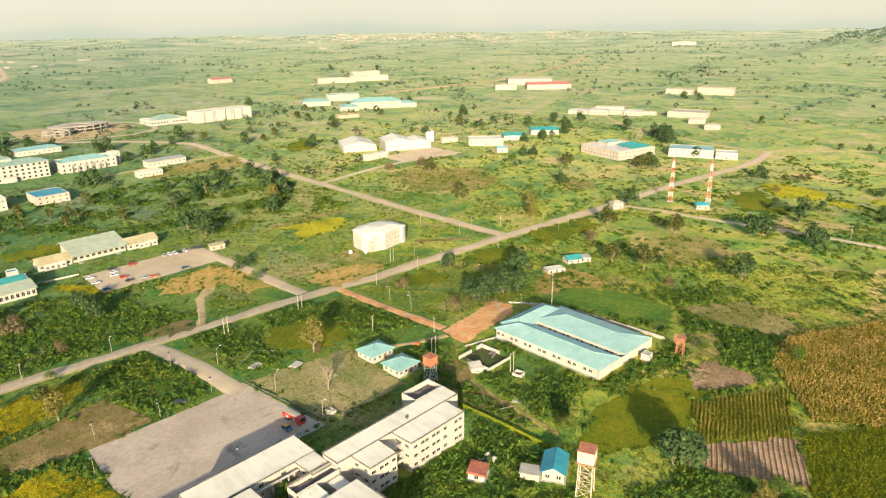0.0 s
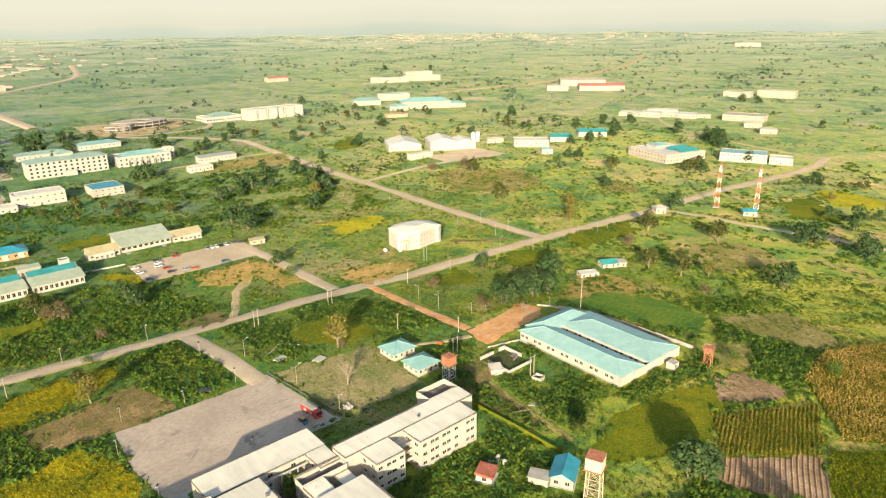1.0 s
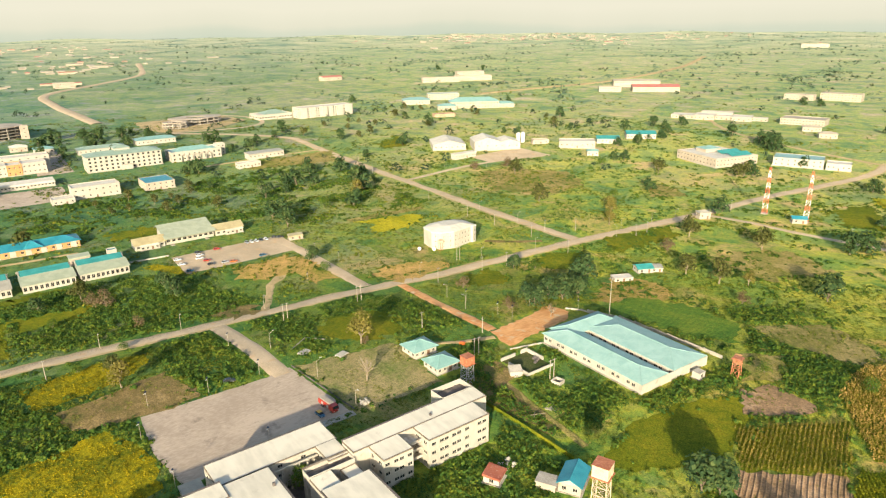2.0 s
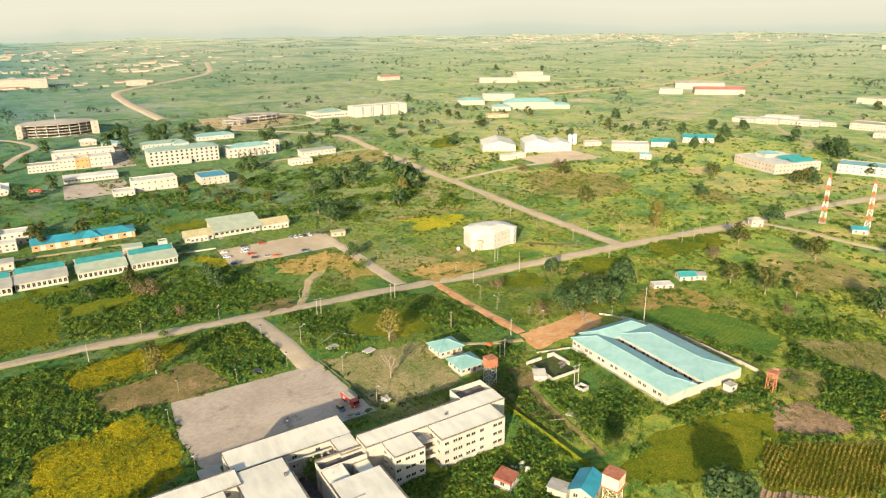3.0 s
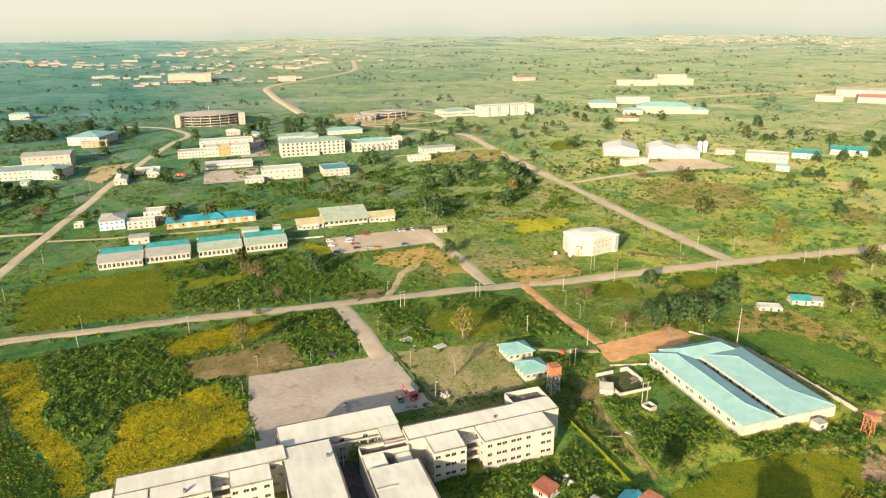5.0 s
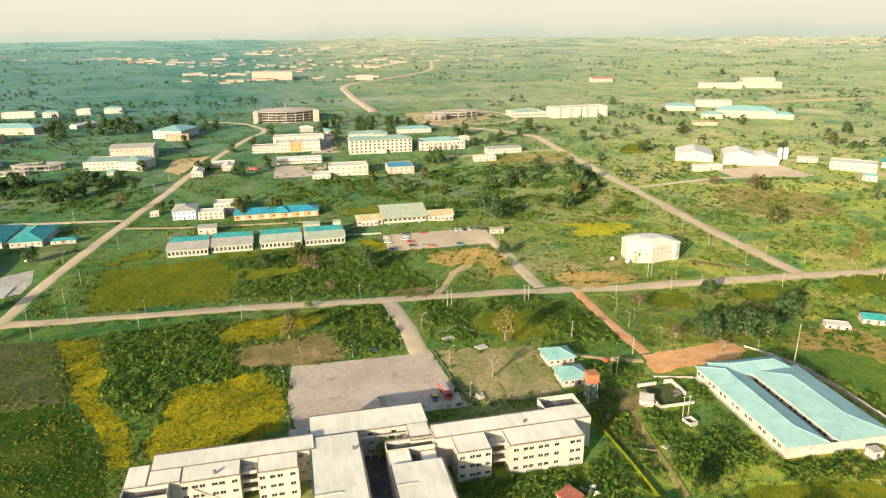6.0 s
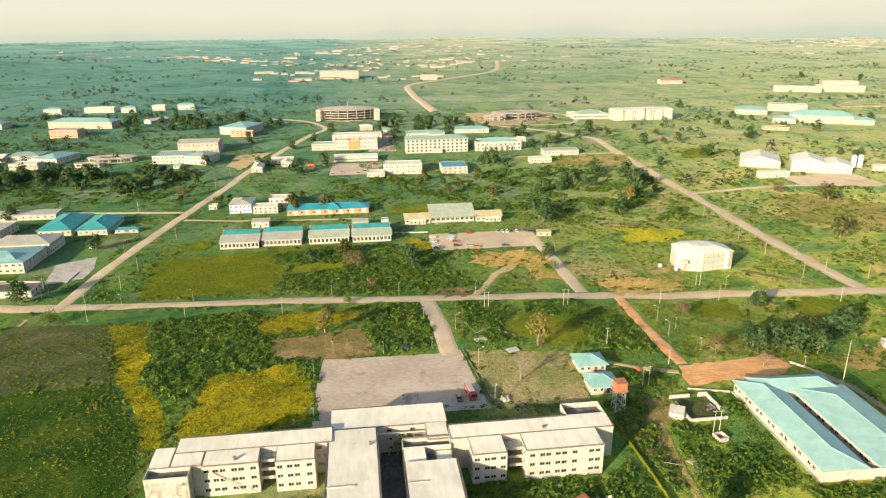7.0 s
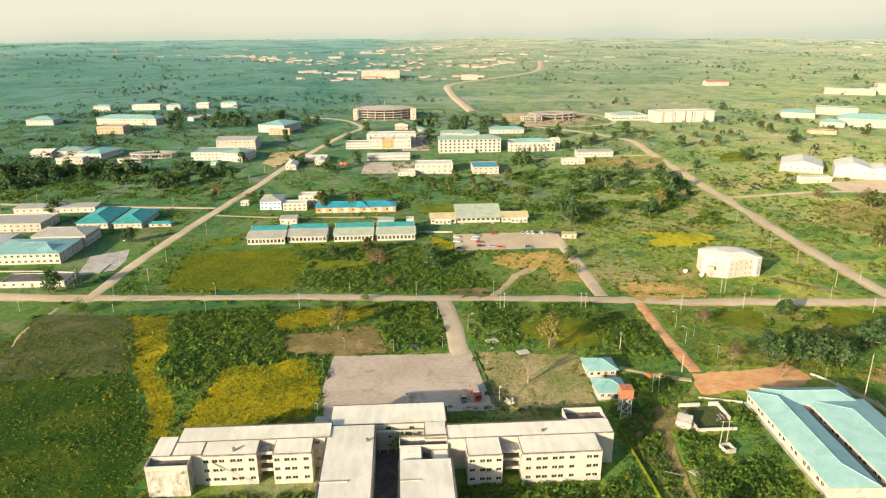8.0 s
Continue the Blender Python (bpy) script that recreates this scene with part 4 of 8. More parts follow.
def block(x0, x1, y0, y1, z1, front=0, left=0, right=0, back=0, storeys=3, roof="roofcream", rim=0.1, wall="white", drop=0.0, win=(1.6, 1.05), tilt=0.0, z0=0.0):
    """One wing of the block; x0 is its far side, x1 the near one."""
    L, W, cx, cy = y1 - y0, x1 - x0, lx((y0 + y1) / 2), ly((x0 + x1) / 2)
    def o(width, c):
        if isinstance(c, tuple):
            return [(u, z1 - 2.45 - 3.05 * s, *win) for u in c for s in range(3)]
        return openings(width, z1 - 0.2, c, storeys, win, z0) if c else ()

    shell(main, cx, cy, L, W, -0.3, z1, M[wall], o(L, front), o(L, back), o(W, left), o(W, right))
    roof_flat(main, cx, cy, L, W, z1 - drop, M[roof], rim + drop, M["white"] if drop else M["edge"], tilt=tilt)


# right wing
block(-135.8, -129.2, 91.6, 141.2, 10.6, back=16, tilt=0.4)
block(-129.197, -121.2, 96.7, 106.7, 10.15, front=(-3.7, -0.75, 1.1, 3.9), left=2, right=2, tilt=0.45)
block(-129.196, -121.1, 112.3, 135.4, 10.15, front=(-9.7, -6.75, -4.95, -2.1, -0.2, 2.9, 7.9, 9.8), left=2, right=2, tilt=0.45)
block(-142.4, -135.9, 128.6, 140.8, 10.9, drop=1.6, roof="roofdark", rim=0.2, back=3)
# left wing
block(-139.6, -132.7, 12.6, 57.0, 10.5, back=14, tilt=0.4)
block(-132.697, -126.2, 21.2, 36.6, 10.1, front=(-6.6, -4.1, -2.15, 1.0, 2.9, 6.2), left=2, right=2, tilt=0.4)
block(-132.696, -125.7, 41.2, 52.2, 10.1, front=(-4.3, -1.5, 0.5, 3.9), left=2, right=2, tilt=0.4)
block(-135.8, -126.7, 6.7, 12.5, 10.2, left=2, tilt=0.45)
block(-132.69, -126.8, 12.6, 21.1, 10.15, tilt=0.4)
block(-126.6, -122.2, 6.9, 18.4, 10.0, drop=1.0, roof="roofdark", rim=0.15, wall="stained")
# two big halls in the middle
block(-138.5, -97.0, 55.9, 70.0, 9.9, left=0, storeys=3, rim=0.2, tilt=0.5)
block(-121.3, -97.0, 77.3, 92.0, 9.3, right=0, storeys=3, rim=0.2, tilt=0.4)
block(-128.2, -121.4, 77.3, 83.8, 8.7, rim=0.12, storeys=3, tilt=0.5)
block(-132.4, -128.3, 77.3, 91.4, 9.2, rim=0.2, drop=0.9, roof="roofdark", wall="stained")
block(-128.2, -121.45, 86.6, 91.5, 7.6, rim=0.2, storeys=2)
# gallery round the inner court
block(-150.6, -140.0, 56.0, 91.9, 9.4, back=12, front=5, left=2, right=3, rim=0.1, tilt=0.5)
block(-139.9, -131.6, 84.9, 91.5, 9.3, left=3, right=2, rim=0.1, tilt=0.4)
# flashings on the large roofs
bm = bmesh.new()
box(bm, lx(55.9), lx(63.5), ly(-112), ly(-112) + 0.4, 9.7, 10.4)
part("roof_flashing", bm, M["concrete"], main, "grey roof flashing")
bm = bmesh.new()
box(bm, lx(77.5), lx(83.2), ly(-112), ly(-112) + 0.35, 9.4, 9.8)
part("roof_flashing", bm, M["concrete"], main, "grey roof flashing")
# court between the halls, its shade painted as a dark floor, and its open gallery
bm = bmesh.new()
box(bm, lx(70.2), lx(77.2), ly(-97), ly(-139.8), -0.2, 0.12)
part("court_floor", bm, M["roofdark"], main, "court floor darkened for deep shade")
bm = bmesh.new()
box(bm, lx(70.2), lx(84.8), ly(-132.6), ly(-139.9), -0.2, 0.11)
part("court_floor", bm, M["roofdark"], main, "court floor darkened for deep shade")
for k in range(6):
    bm = bmesh.new()
    y0 = 71.0 + 2.6 * k
    box(bm, lx(y0) - 0.2, lx(y0) + 0.2, ly(-138.2) - 0.2, ly(-138.2) + 0.2, 0.12, 7.6)
    part("gallery_post", bm, M["white"], main)
bm = bmesh.new()
box(bm, lx(70.3), lx(84.8), ly(-138.0), ly(-138.4), 7.61, 8.1)
part("gallery_beam", bm, M["white"], main)
bm = bmesh.new()
box(bm, lx(77.4), lx(91.6), ly(-132.5) + 0.03, ly(-132.5) + 0.6, 9.25, 9.6)
part("stained_coping", bm, M["edge"], main, "rust-stained wall coping")
# gutters along the roof edges, their shade painted as a dark colour
for x0, x1, y0, y1, z in ((-138.3, -97, 70.08, 70.4, 10.15), (-138.3, -97, 55.5, 55.82, 10.15), (-121.2, -97, 92.08, 92.4, 9.55), (-121.2, -97, 76.95, 77.22, 9.55), (-136.3, -135.9, 91.7, 128.4, 10.95), (-140.1, -139.7, 12.7, 57.0, 10.85), (-150.95, -150.7, 56.1, 91.8, 9.9)):
    bm = bmesh.new()
    box(bm, lx(y0), lx(y1), ly(x1), ly(x0), z - 0.35, z + 0.05)
    part("gutter", bm, M["roofdark"], main, "roof gutter darkened for shade")
# open balconies in the recesses between the wings
for x0, x1, y0, y1 in ((-129.1, -124.5, 106.8, 112.2), (-132.6, -128.4, 36.7, 41.1), (-139.5, -132.6, 52.3, 55.8)):
    for z in (2.6, 5.4, 8.2):
        bm = bmesh.new()
        box(bm, lx(y0), lx(y1), ly(x1), ly(x0), z, z + 0.18)
        box(bm, lx(y0), lx(y1), ly(x1), ly(x1) + 0.14, z + 0.182, z + 1.0)
        part("balcony", bm, M["stained"], main, "stained balcony parapet")
bm = bmesh.new()
beam(bm, (lx(34), ly(-124.5), 1.0), (lx(24), ly(-126.1), 8.0), 0.14)
part("drain_pipe", bm, M["concrete"], main)
for x, y in ((-128, 30), (-130, 68), (-131, 120)):
    bm = bmesh.new()
    box(bm, lx(y) - 0.35, lx(y) + 0.35, ly(x) - 0.3, ly(x) + 0.3, 10.2, 11.3)
    part("roof_vent", bm, M["roofdark"], main)
# lean-to shed beside the gallery
shed = thing("lean_to", "low grey lean-to shed beside the white block", "shed", -153.5, 52.6, 90)
shell(shed, 0, 0, 5.5, 4.0, 0, 2.4, M["stained"])
roof_flat(shed, 0, 0, 5.5, 4.0, 2.5, M["taupe"], 0, tilt=0.4)

# ---- the aqua-roofed court ----
aq = thing("courtyard_house", "long single-storey white house with aqua sheet roof round a narrow court", "building", -132.5, 217.5, 87.6)


def aqw(x0, x1, y0, y1, h, rise, cf, over=0.7, outer=True, inner=True):
    L, W, cx, cy = y1 - y0, x1 - x0, y0 / 2 + y1 / 2 - 217.5, -((x0 + x1) / 2 + 132.5)
    w = (1.5, 1.25)
    pairs = [o for i, o in enumerate(openings(W, h, cf, 1, w)) if i % 3 != 2]
    shell(aq, cx, cy, L, W, -0.5, h, M["white"], (), openings(L, h, max(2, int(L / 4)), 1, w), pairs if outer else (), pairs if inner else ())
    roof_pitched(aq, cx, cy, L, W, h + 0.12, rise, over, M["aqua"], True)


aqw(-158.5, -108.3, 197.5, 210.8, 4.1, 2.2, 21)
aqw(-152.0, -108.3, 215.3, 233.8, 4.15, 2.3, 19)
aqw(-160.0, -150.4, 203.0, 231.0, 4.2, 2.1, 3)
bm = bmesh.new()
box(bm, -20.4, 17.6, -24.75, -24.45, -0.5, 3.7)
part("end_wall", bm, M["white"], aq, "plain white boundary wall closing the court")
for i in range(8):
    bm = bmesh.new()
    box(bm, -20.3 + i * 5.35, -20.0 + i * 5.35, -24.9, -24.76, -0.5, 3.85)
    part("pilaster", bm, M["white"], aq)
bm = bmesh.new()
box(bm, -6.6, -2.3, -24.2, 17.7, -0.3, 0.1)
part("court_floor", bm, M["roofdark"], aq, "dark paved court floor")
for i in range(7):
    bm = bmesh.new()
    box(bm, -6.55, -6.35, -22.0 + i * 6.2, -21.8 + i * 6.2, 0.1, 3.95)
    part("veranda_post", bm, M["white"], aq)
bm = bmesh.new()
box(bm, -20.9, -20.1, -24.2, 26.0, -0.3, 0.16)
part("apron", bm, M["concrete"], aq, "grey concrete apron along the wall")

hut = building("hut", "small white concrete hut beside the hedge", "hut", -103.5, 223.0, 3.6, 3.2, 2.5, storeys=1, cols=1, side=0, roof="flat", top="concrete", rim=0.1, door=False)

# ---- two small staff houses ----
for x, y, L, W in ((-184.6, 153.2, 10.5, 9.0), (-168.9, 152.4, 9.8, 9.0)):
    building("staff_house", "small white house with a hipped aqua roof", "house", x, y, L, W, 3.0, storeys=1, cols=4, side=3, rise=2.3, over=0.8, top="aqua_y", group="small staff houses", win=(1.2, 1.1))

# ---- blue-roofed pump house and rusty shed ----
pump = building("pump_house", "cream house with a blue and grey gabled roof", "house", -90.5, 141.2, 9.5, 6.4, 3.0, yaw=118, storeys=1, cols=3, side=2, roof="gable", rise=1.9, over=0.6, wall="cream", top="bluegreen")
porch = thing("annex", "low flat-roofed cream annex beside the pump house", "shed", -94.4, 134.6, 118)
shell(porch, 0, 0, 4.2, 5.6, -0.3, 2.4, M["cream"], openings(4.2, 2.4, 1, 1, (0.9, 0.9)))
roof_flat(porch, 0, 0, 4.2, 5.6, 2.55, M["concrete"], 0)
rs = building("shed", "small white shed with rust-red sheet roof", "shed", -106.0, 124.6, 5.2, 4.8, 2.3, yaw=118, storeys=1, cols=2, side=1, roof="mono", rise=0.5, wall="white", top="rust", door=False)


def rubble(x, y, r, mat, label, seed):
    rng = random.Random(seed)
    t = thing("rubble_heap", label, "rubble", x, y)
    for i in range(14):
        bm = bmesh.new()
        bmesh.ops.create_icosphere(bm, subdivisions=1, radius=rng.uniform(0.35, 0.9), matrix=Matrix.Translation((rng.uniform(-r, r), rng.uniform(-r, r), rng.uniform(0, 0.6))))
        for q in bm.verts:
            q.co += Vector((rng.uniform(-0.2, 0.2), rng.uniform(-0.2, 0.2), rng.uniform(-0.15, 0.15)))
        part("stone", bm, mat, t)


rubble(-108, 131.5, 2.2, M["stained"], "heap of grey builders' rubble in weeds", 4)
rubble(-150.5, 184.5, 1.8, M["roofdark"], "dark heap of burnt rubbish", 6)
rubble(-165, 116, 1.6, M["concrete"], "scatter of pale blocks on grass", 8)
rubble(-110, 203.5, 1.5, M["stained"], "small heap of rubble by the hedge", 9)


# ---- water towers ----
def water_tower(label, x, y, h, w, tank_h, leg, tank, yaw=0):
    t = thing("water_tower", label, "water tower", x, y, yaw, group="steel water towers")
    s = w / 2 * 0.8
    legs = [(-s, -s), (s, -s), (s, s), (-s, s)]
    for a, b in legs:
        bm = bmesh.new()
        beam(bm, (a * 1.15, b * 1.15, -0.3), (a, b, h - tank_h), 0.16, 0.12, 5)
        part("leg", bm, M[leg], t)
    m = max(2, int((h - tank_h) / 2.6))
    for i in range(m):
        z0, z1 = (h - tank_h) * i / m, (h - tank_h) * (i + 1) / m
        for (a, b), (c, d) in zip(legs, legs[1:] + legs[:1]):
            for p, q, r in (((a, b, z1 - 0.05), (c, d, z1 - 0.05), 0.08), ((a, b, z0), (c, d, z1 - 0.1), 0.06), ((c, d, z0), (a, b, z1 - 0.1), 0.06)):
                bm = bmesh.new()
                beam(bm, p, q, r, n=4)
                part("brace", bm, M[leg], t)
    bm = bmesh.new()
    box(bm, -w / 2 - 0.35, w / 2 + 0.35, -w / 2 - 0.35, w / 2 + 0.35, h - tank_h, h - tank_h + 0.16)
    part("platform", bm, M["rusttank"], t)
    bm = bmesh.new()
    box(bm, -w / 2, w / 2, -w / 2, w / 2, h - tank_h + 0.165, h)
    bmesh.ops.bevel(bm, geom=bm.edges[:], offset=0.08, segments=1, affect="EDGES")
    part("tank", bm, M[tank], t)
    for k in range(1, 4):
        u = -w / 2 + w * k / 4
        for a, b, top in ((0.04, w / 2 + 0.07, h - 0.05), (w / 2 + 0.06, 0.04, h - 0.06)):
            bm = bmesh.new()
            ox, oy = (u, 0) if a < b else (0, u)
            box(bm, ox - a, ox + a, oy - b, oy + b, h - tank_h + 0.17, top)
            part("rib", bm, M[tank], t)
    bm = bmesh.new()
    box(bm, -w / 2 - 0.1, w / 2 + 0.1, -w / 2 - 0.1, w / 2 + 0.1, h + 0.004, h + 0.14)
    part("lid", bm, M["rusttank"], t, "rusty red tank lid")
    return t


water_tower("tall cream steel water tower with rusty tank", -78.6, 138.6, 15.2, 4.6, 3.8, "steelcream", "steelcream", 20)
water_tower("steel water tower with rust-red panelled tank", -153.2, 152.8, 11.2, 3.9, 3.0, "galv", "rusttank", 0)
water_tower("short rusty steel tank stand beside dry grass", -95.4, 234.6, 7.6, 3.0, 0.35, "rusttank", "rusttank", 10)

# ---- ruined walls and water pen ----
pen = thing("ruined_pen", "roofless ruin of low white walls with weeds", "ruin", -150.5, 180.5, 90)
for a, b, c, d, h in ((-7, -6.6, -7.5, 3.0, 1.6), (-7, 0.5, 7.1, 7.5, 1.4), (3.6, 7.0, 7.1, 7.5, 1.7), (6.6, 7.0, -2.0, 7.0, 1.5), (-6.5, 6.6, -7.6, -7.2, 1.1), (-2.5, 7.0, -7.15, -6.9, 0.7)):
    bm = bmesh.new()
    box(bm, a, b, c, d, -0.2, h)
    part("wall", bm, M["white"], pen)
bm = bmesh.new()
box(bm, -6.5, 6.5, -7.1, 7.0, -0.2, 0.09)
part("floor_slab", bm, M["fallow"], pen, "weedy broken floor slab")
tank = thing("water_trough", "square concrete trough under twin poles", "trough", -132.6, 178.8, 10)
for a, b, c, d in ((-1.8, 1.8, -1.8, -1.5), (-1.8, 1.8, 1.5, 1.8), (-1.8, -1.5, -1.49, 1.49), (1.5, 1.8, -1.49, 1.49)):
    bm = bmesh.new()
    box(bm, a, b, c, d, -0.1, 1.5)
    part("wall", bm, M["concrete"], tank)
bm = bmesh.new()
box(bm, -1.5, 1.5, -1.5, 1.5, -0.1, 0.4)
part("bottom", bm, M["roofdark"], tank)
slab = thing("ground_slab", "bare square concrete slab in the grass", "slab", -122.6, 165.6, 30)
bm = bmesh.new()
box(bm, -2.0, 2.0, -2.2, 2.2, -0.1, 0.22)
part("slab", bm, M["concrete"], slab)
lean = building("shelter", "leaning white shelter in the ruined plot", "shelter", -147.0, 171.0, 4.2, 3.6, 1.8, yaw=60, cols=1, side=0, roof="mono", rise=0.9, top="concrete", door=False)


# ---- boundary walls and kerbs ----
def wall_line(name, label, pts, h, t, mat, pier=0.0, category="wall"):
    w = thing(name, label, category, pts[0][0], pts[0][1])
    ox, oy, oz = pts[0][0], pts[0][1], gz(*pts[0])
    for (ax, ay), (bx, by) in zip(pts, pts[1:]):
        m = max(1, int(math.hypot(bx - ax, by - ay) / 8))
        ang = math.atan2(by - ay, bx - ax)
        for i in range(m):
            x0, y0 = ax + (bx - ax) * i / m, ay + (by - ay) * i / m
            x1, y1 = ax + (bx - ax) * (i + 1) / m, ay + (by - ay) * (i + 1) / m
            bm = bmesh.new()
            box(bm, 0, math.hypot(x1 - x0, y1 - y0) - 0.01, -t / 2, t / 2, -0.5, h)
            if pier:
                box(bm, 0.0, 0.45, -pier, pier, -0.5, h + 0.15)
            p = part("panel", bm, mat, w)
            p.matrix_basis = Matrix.Translation((x0 - ox, y0 - oy, (gz(x0, y0) + gz(x1, y1)) / 2 - oz)) @ Matrix.Rotation(ang, 4, "Z")
    return w


wall_line("boundary_wall", "grey boundary wall beside the aqua-roofed house", [(-172, 240), (-158, 245.5), (-106, 243.5)], 1.5, 0.25, M["concrete"], 0.2)
wall_line("boundary_wall", "long low mossy boundary wall", [(-146, 148.5), (-120, 149.5), (-98, 149.5)], 1.3, 0.3, M["lime"], 0.0)
wall_line("drain_kerb", "dark drain kerb beside the tarmac yard", [(-205.5, 107.2), (-162.5, 111.2)], 0.35, 0.35, M["roofdark"], category="kerb")
wall_line("boundary_wall", "low white wall beside the laterite patch", [(-182, 236), (-176, 240), (-171, 241)], 0.8, 0.3, M["white"])
wall_line("boundary_wall", "low wall between the house and laterite", [(-163, 183), (-159, 197)], 0.7, 0.3, M["concrete"])
wall_line("boundary_wall", "low white wall leading to the hall", [(-397, 90), (-395, 113)], 0.9, 0.3, M["white"])
wall_line("garden_wall", "low wall round a yellow-green garden bed", [(-219, 113), (-226, 123), (-219, 129)], 0.5, 0.3, M["concrete"])

# ---- the white assembly building: a drum with two straight wings ----
drum = thing("assembly_building", "windowed white rendered assembly building with a many-sided front", "building", -308.5, 263.0, 90)
bm = bmesh.new()
foot = [(-15.5, -3.0), (-12.5, -8.5), (-4.0, -11.5), (11.5, -8.5), (12.5, -10.0), (15.5, -9.0), (16.0, 3.0), (12.0, 9.5), (4.0, 12.0), (-6.0, 12.0), (-13.5, 8.0)]
low, top = [bm.verts.new((x, y, -0.5)) for x, y in foot], [bm.verts.new((x, y, 10.6)) for x, y in foot]
for i in range(len(foot)):
    j = (i + 1) % len(foot)
    bm.faces.new((low[i], low[j], top[j], top[i]))
bm.faces.new(top)
part("wall", bm, M["white"], drum)
bm = bmesh.new()
rim = [bm.verts.new((x * 1.03, y * 1.03, 10.61)) for x, y in foot]
mid = [bm.verts.new((x * 1.0, y * 1.0, 11.1)) for x, y in foot]
crown = [bm.verts.new((x * 0.45 + 0.5, y * 0.45, 12.9)) for x, y in foot]
for a, b in ((rim, mid), (mid, crown)):
    for i in range(len(foot)):
        j = (i + 1) % len(foot)
        bm.faces.new((a[i], a[j], b[j], b[i]))
bm.faces.new(crown)
bm.faces.new(rim[::-1])
part("roof", bm, M["roofwhite"], drum, "pale shallow many-sided roof")
for i, count in ((0, 1), (1, 2), (2, 5), (4, 1), (5, 4), (6, 2)):
    a, b = Vector(foot[i]), Vector(foot[(i + 1) % len(foot)])
    way = (b - a).normalized()
    for s in range(3):
        for c in range(count):
            p = a.lerp(b, (c + 0.55) / (count + 0.1)) + Vector((way.y, -way.x)) * 0.14
            w = new("window", window_mesh(1.0, 1.1))
            w.parent = drum
            w.matrix_basis = pose(p.x, p.y, 1.4 + 3.1 * s, 0, 0, math.degrees(math.atan2(way.y, way.x)))
ts = thing("tank_stand", "rusty steel tank stand beside the white drum", "tank stand", -298.0, 248.8)
for a, b in ((-1, -1), (1, -1), (1, 1), (-1, 1)):
    bm = bmesh.new()
    beam(bm, (a, b, -0.3), (a, b, 5.6), 0.12, n=5)
    part("leg", bm, M["rusttank"], ts)
bm = bmesh.new()
box(bm, -1.4, 1.4, -1.4, 1.4, 5.6, 7.2)
part("tank", bm, M["steelcream"], ts)
for x, y in ((-306, 238.5), (-299.5, 245.0)):
    d = thing("satellite_dish", "white satellite dish on a short post", "satellite dish", x, y, 60, group="dishes beside the drum")
    bm = bmesh.new()
    beam(bm, (0, 0, -0.2), (0, 0, 1.2), 0.1)
    part("post", bm, M["galv"], d)
    bm = bmesh.new()
    bmesh.ops.create_cone(bm, segments=16, radius1=0.2, radius2=1.1, depth=0.4, matrix=Matrix.Translation((0, 0, 1.6)) @ Matrix.Rotation(radians(60), 4, "X"))
    part("dish", bm, M["mwhite"], d)

# ---- the meeting hall with its low wings ----
hall = thing("meeting_hall", "broad hall with sage green sheet roof and low ochre-roofed wings", "building", -428, 133.5, 90)
shell(hall, 0, 0, 31, 19, -0.3, 4.6, M["white"], openings(31, 4.6, 9, 1, (2.2, 1.6)), openings(31, 4.6, 8, 1, (2.2, 1.6)), openings(19, 4.6, 4, 1, (2, 1.5)), openings(19, 4.6, 4, 1, (2, 1.5)))
for pts in ([(-16.6, -12.5, 4.7), (16.6, -12.5, 4.7), (16.6, 8.0, 9.4), (-16.6, 8.0, 9.4)], [(-16.6, 8.05, 9.35), (16.6, 8.05, 9.35), (16.6, 12.6, 7.0), (-16.6, 12.6, 7.0)]):
    bm = bmesh.new()
    solid(bm, pts, 0.18)
    part("roof", bm, M["sage"], hall)
for u in (-15.3, 15.3):
    bm = bmesh.new()
    rim_pts = [(-9.5, 4.59), (9.5, 4.59), (9.5, 8.2), (8.0, 9.1), (-9.5, 5.1)]
    faces = [[bm.verts.new((u + k, a, b)) for a, b in rim_pts] for k in (-0.15, 0.15)]
    bm.faces.new(faces[0])
    bm.faces.new(faces[1][::-1])
    for i in range(5):
        bm.faces.new((faces[0][i], faces[1][i], faces[1][(i + 1) % 5], faces[0][(i + 1) % 5]))
    part("gable", bm, M["white"], hall)
bm = bmesh.new()
box(bm, -15.1, 15.1, 9.2, 9.5, 4.61, 8.1)
part("rear_wall", bm, M["white"], hall)
for cx, w in ((-25.2, 18.0), (26.0, 18.5)):
    shell(hall, cx, -5.5, w, 10, -0.3, 3.6, M["white"], openings(w, 3.6, 5, 1, (1.8, 1.3)), (), (), ())
    roof_pitched(hall, cx, -5.5, w, 10, 3.75, 3.0, 0.9, M["ochre"], False, "wing_roof")
for y, lab in ((107.8, "low white hut with pale hipped roof"), (162.5, "round-cornered white hut with pale roof")):
    building("hut", lab + " beside the hall", "hut", -419.5, y, 11.5, 7.5, 3.0, cols=4, side=2, roof="hip", rise=1.2, over=0.4, top="roofwhite")
for i in range(2):
    bm = bmesh.new()
    box(bm, -1.2 + i * 22 - 12, 1.2 + i * 22 - 12, -13.6, -9.6, -0.3, 0.3)
    part("step", bm, M["concrete"], hall)

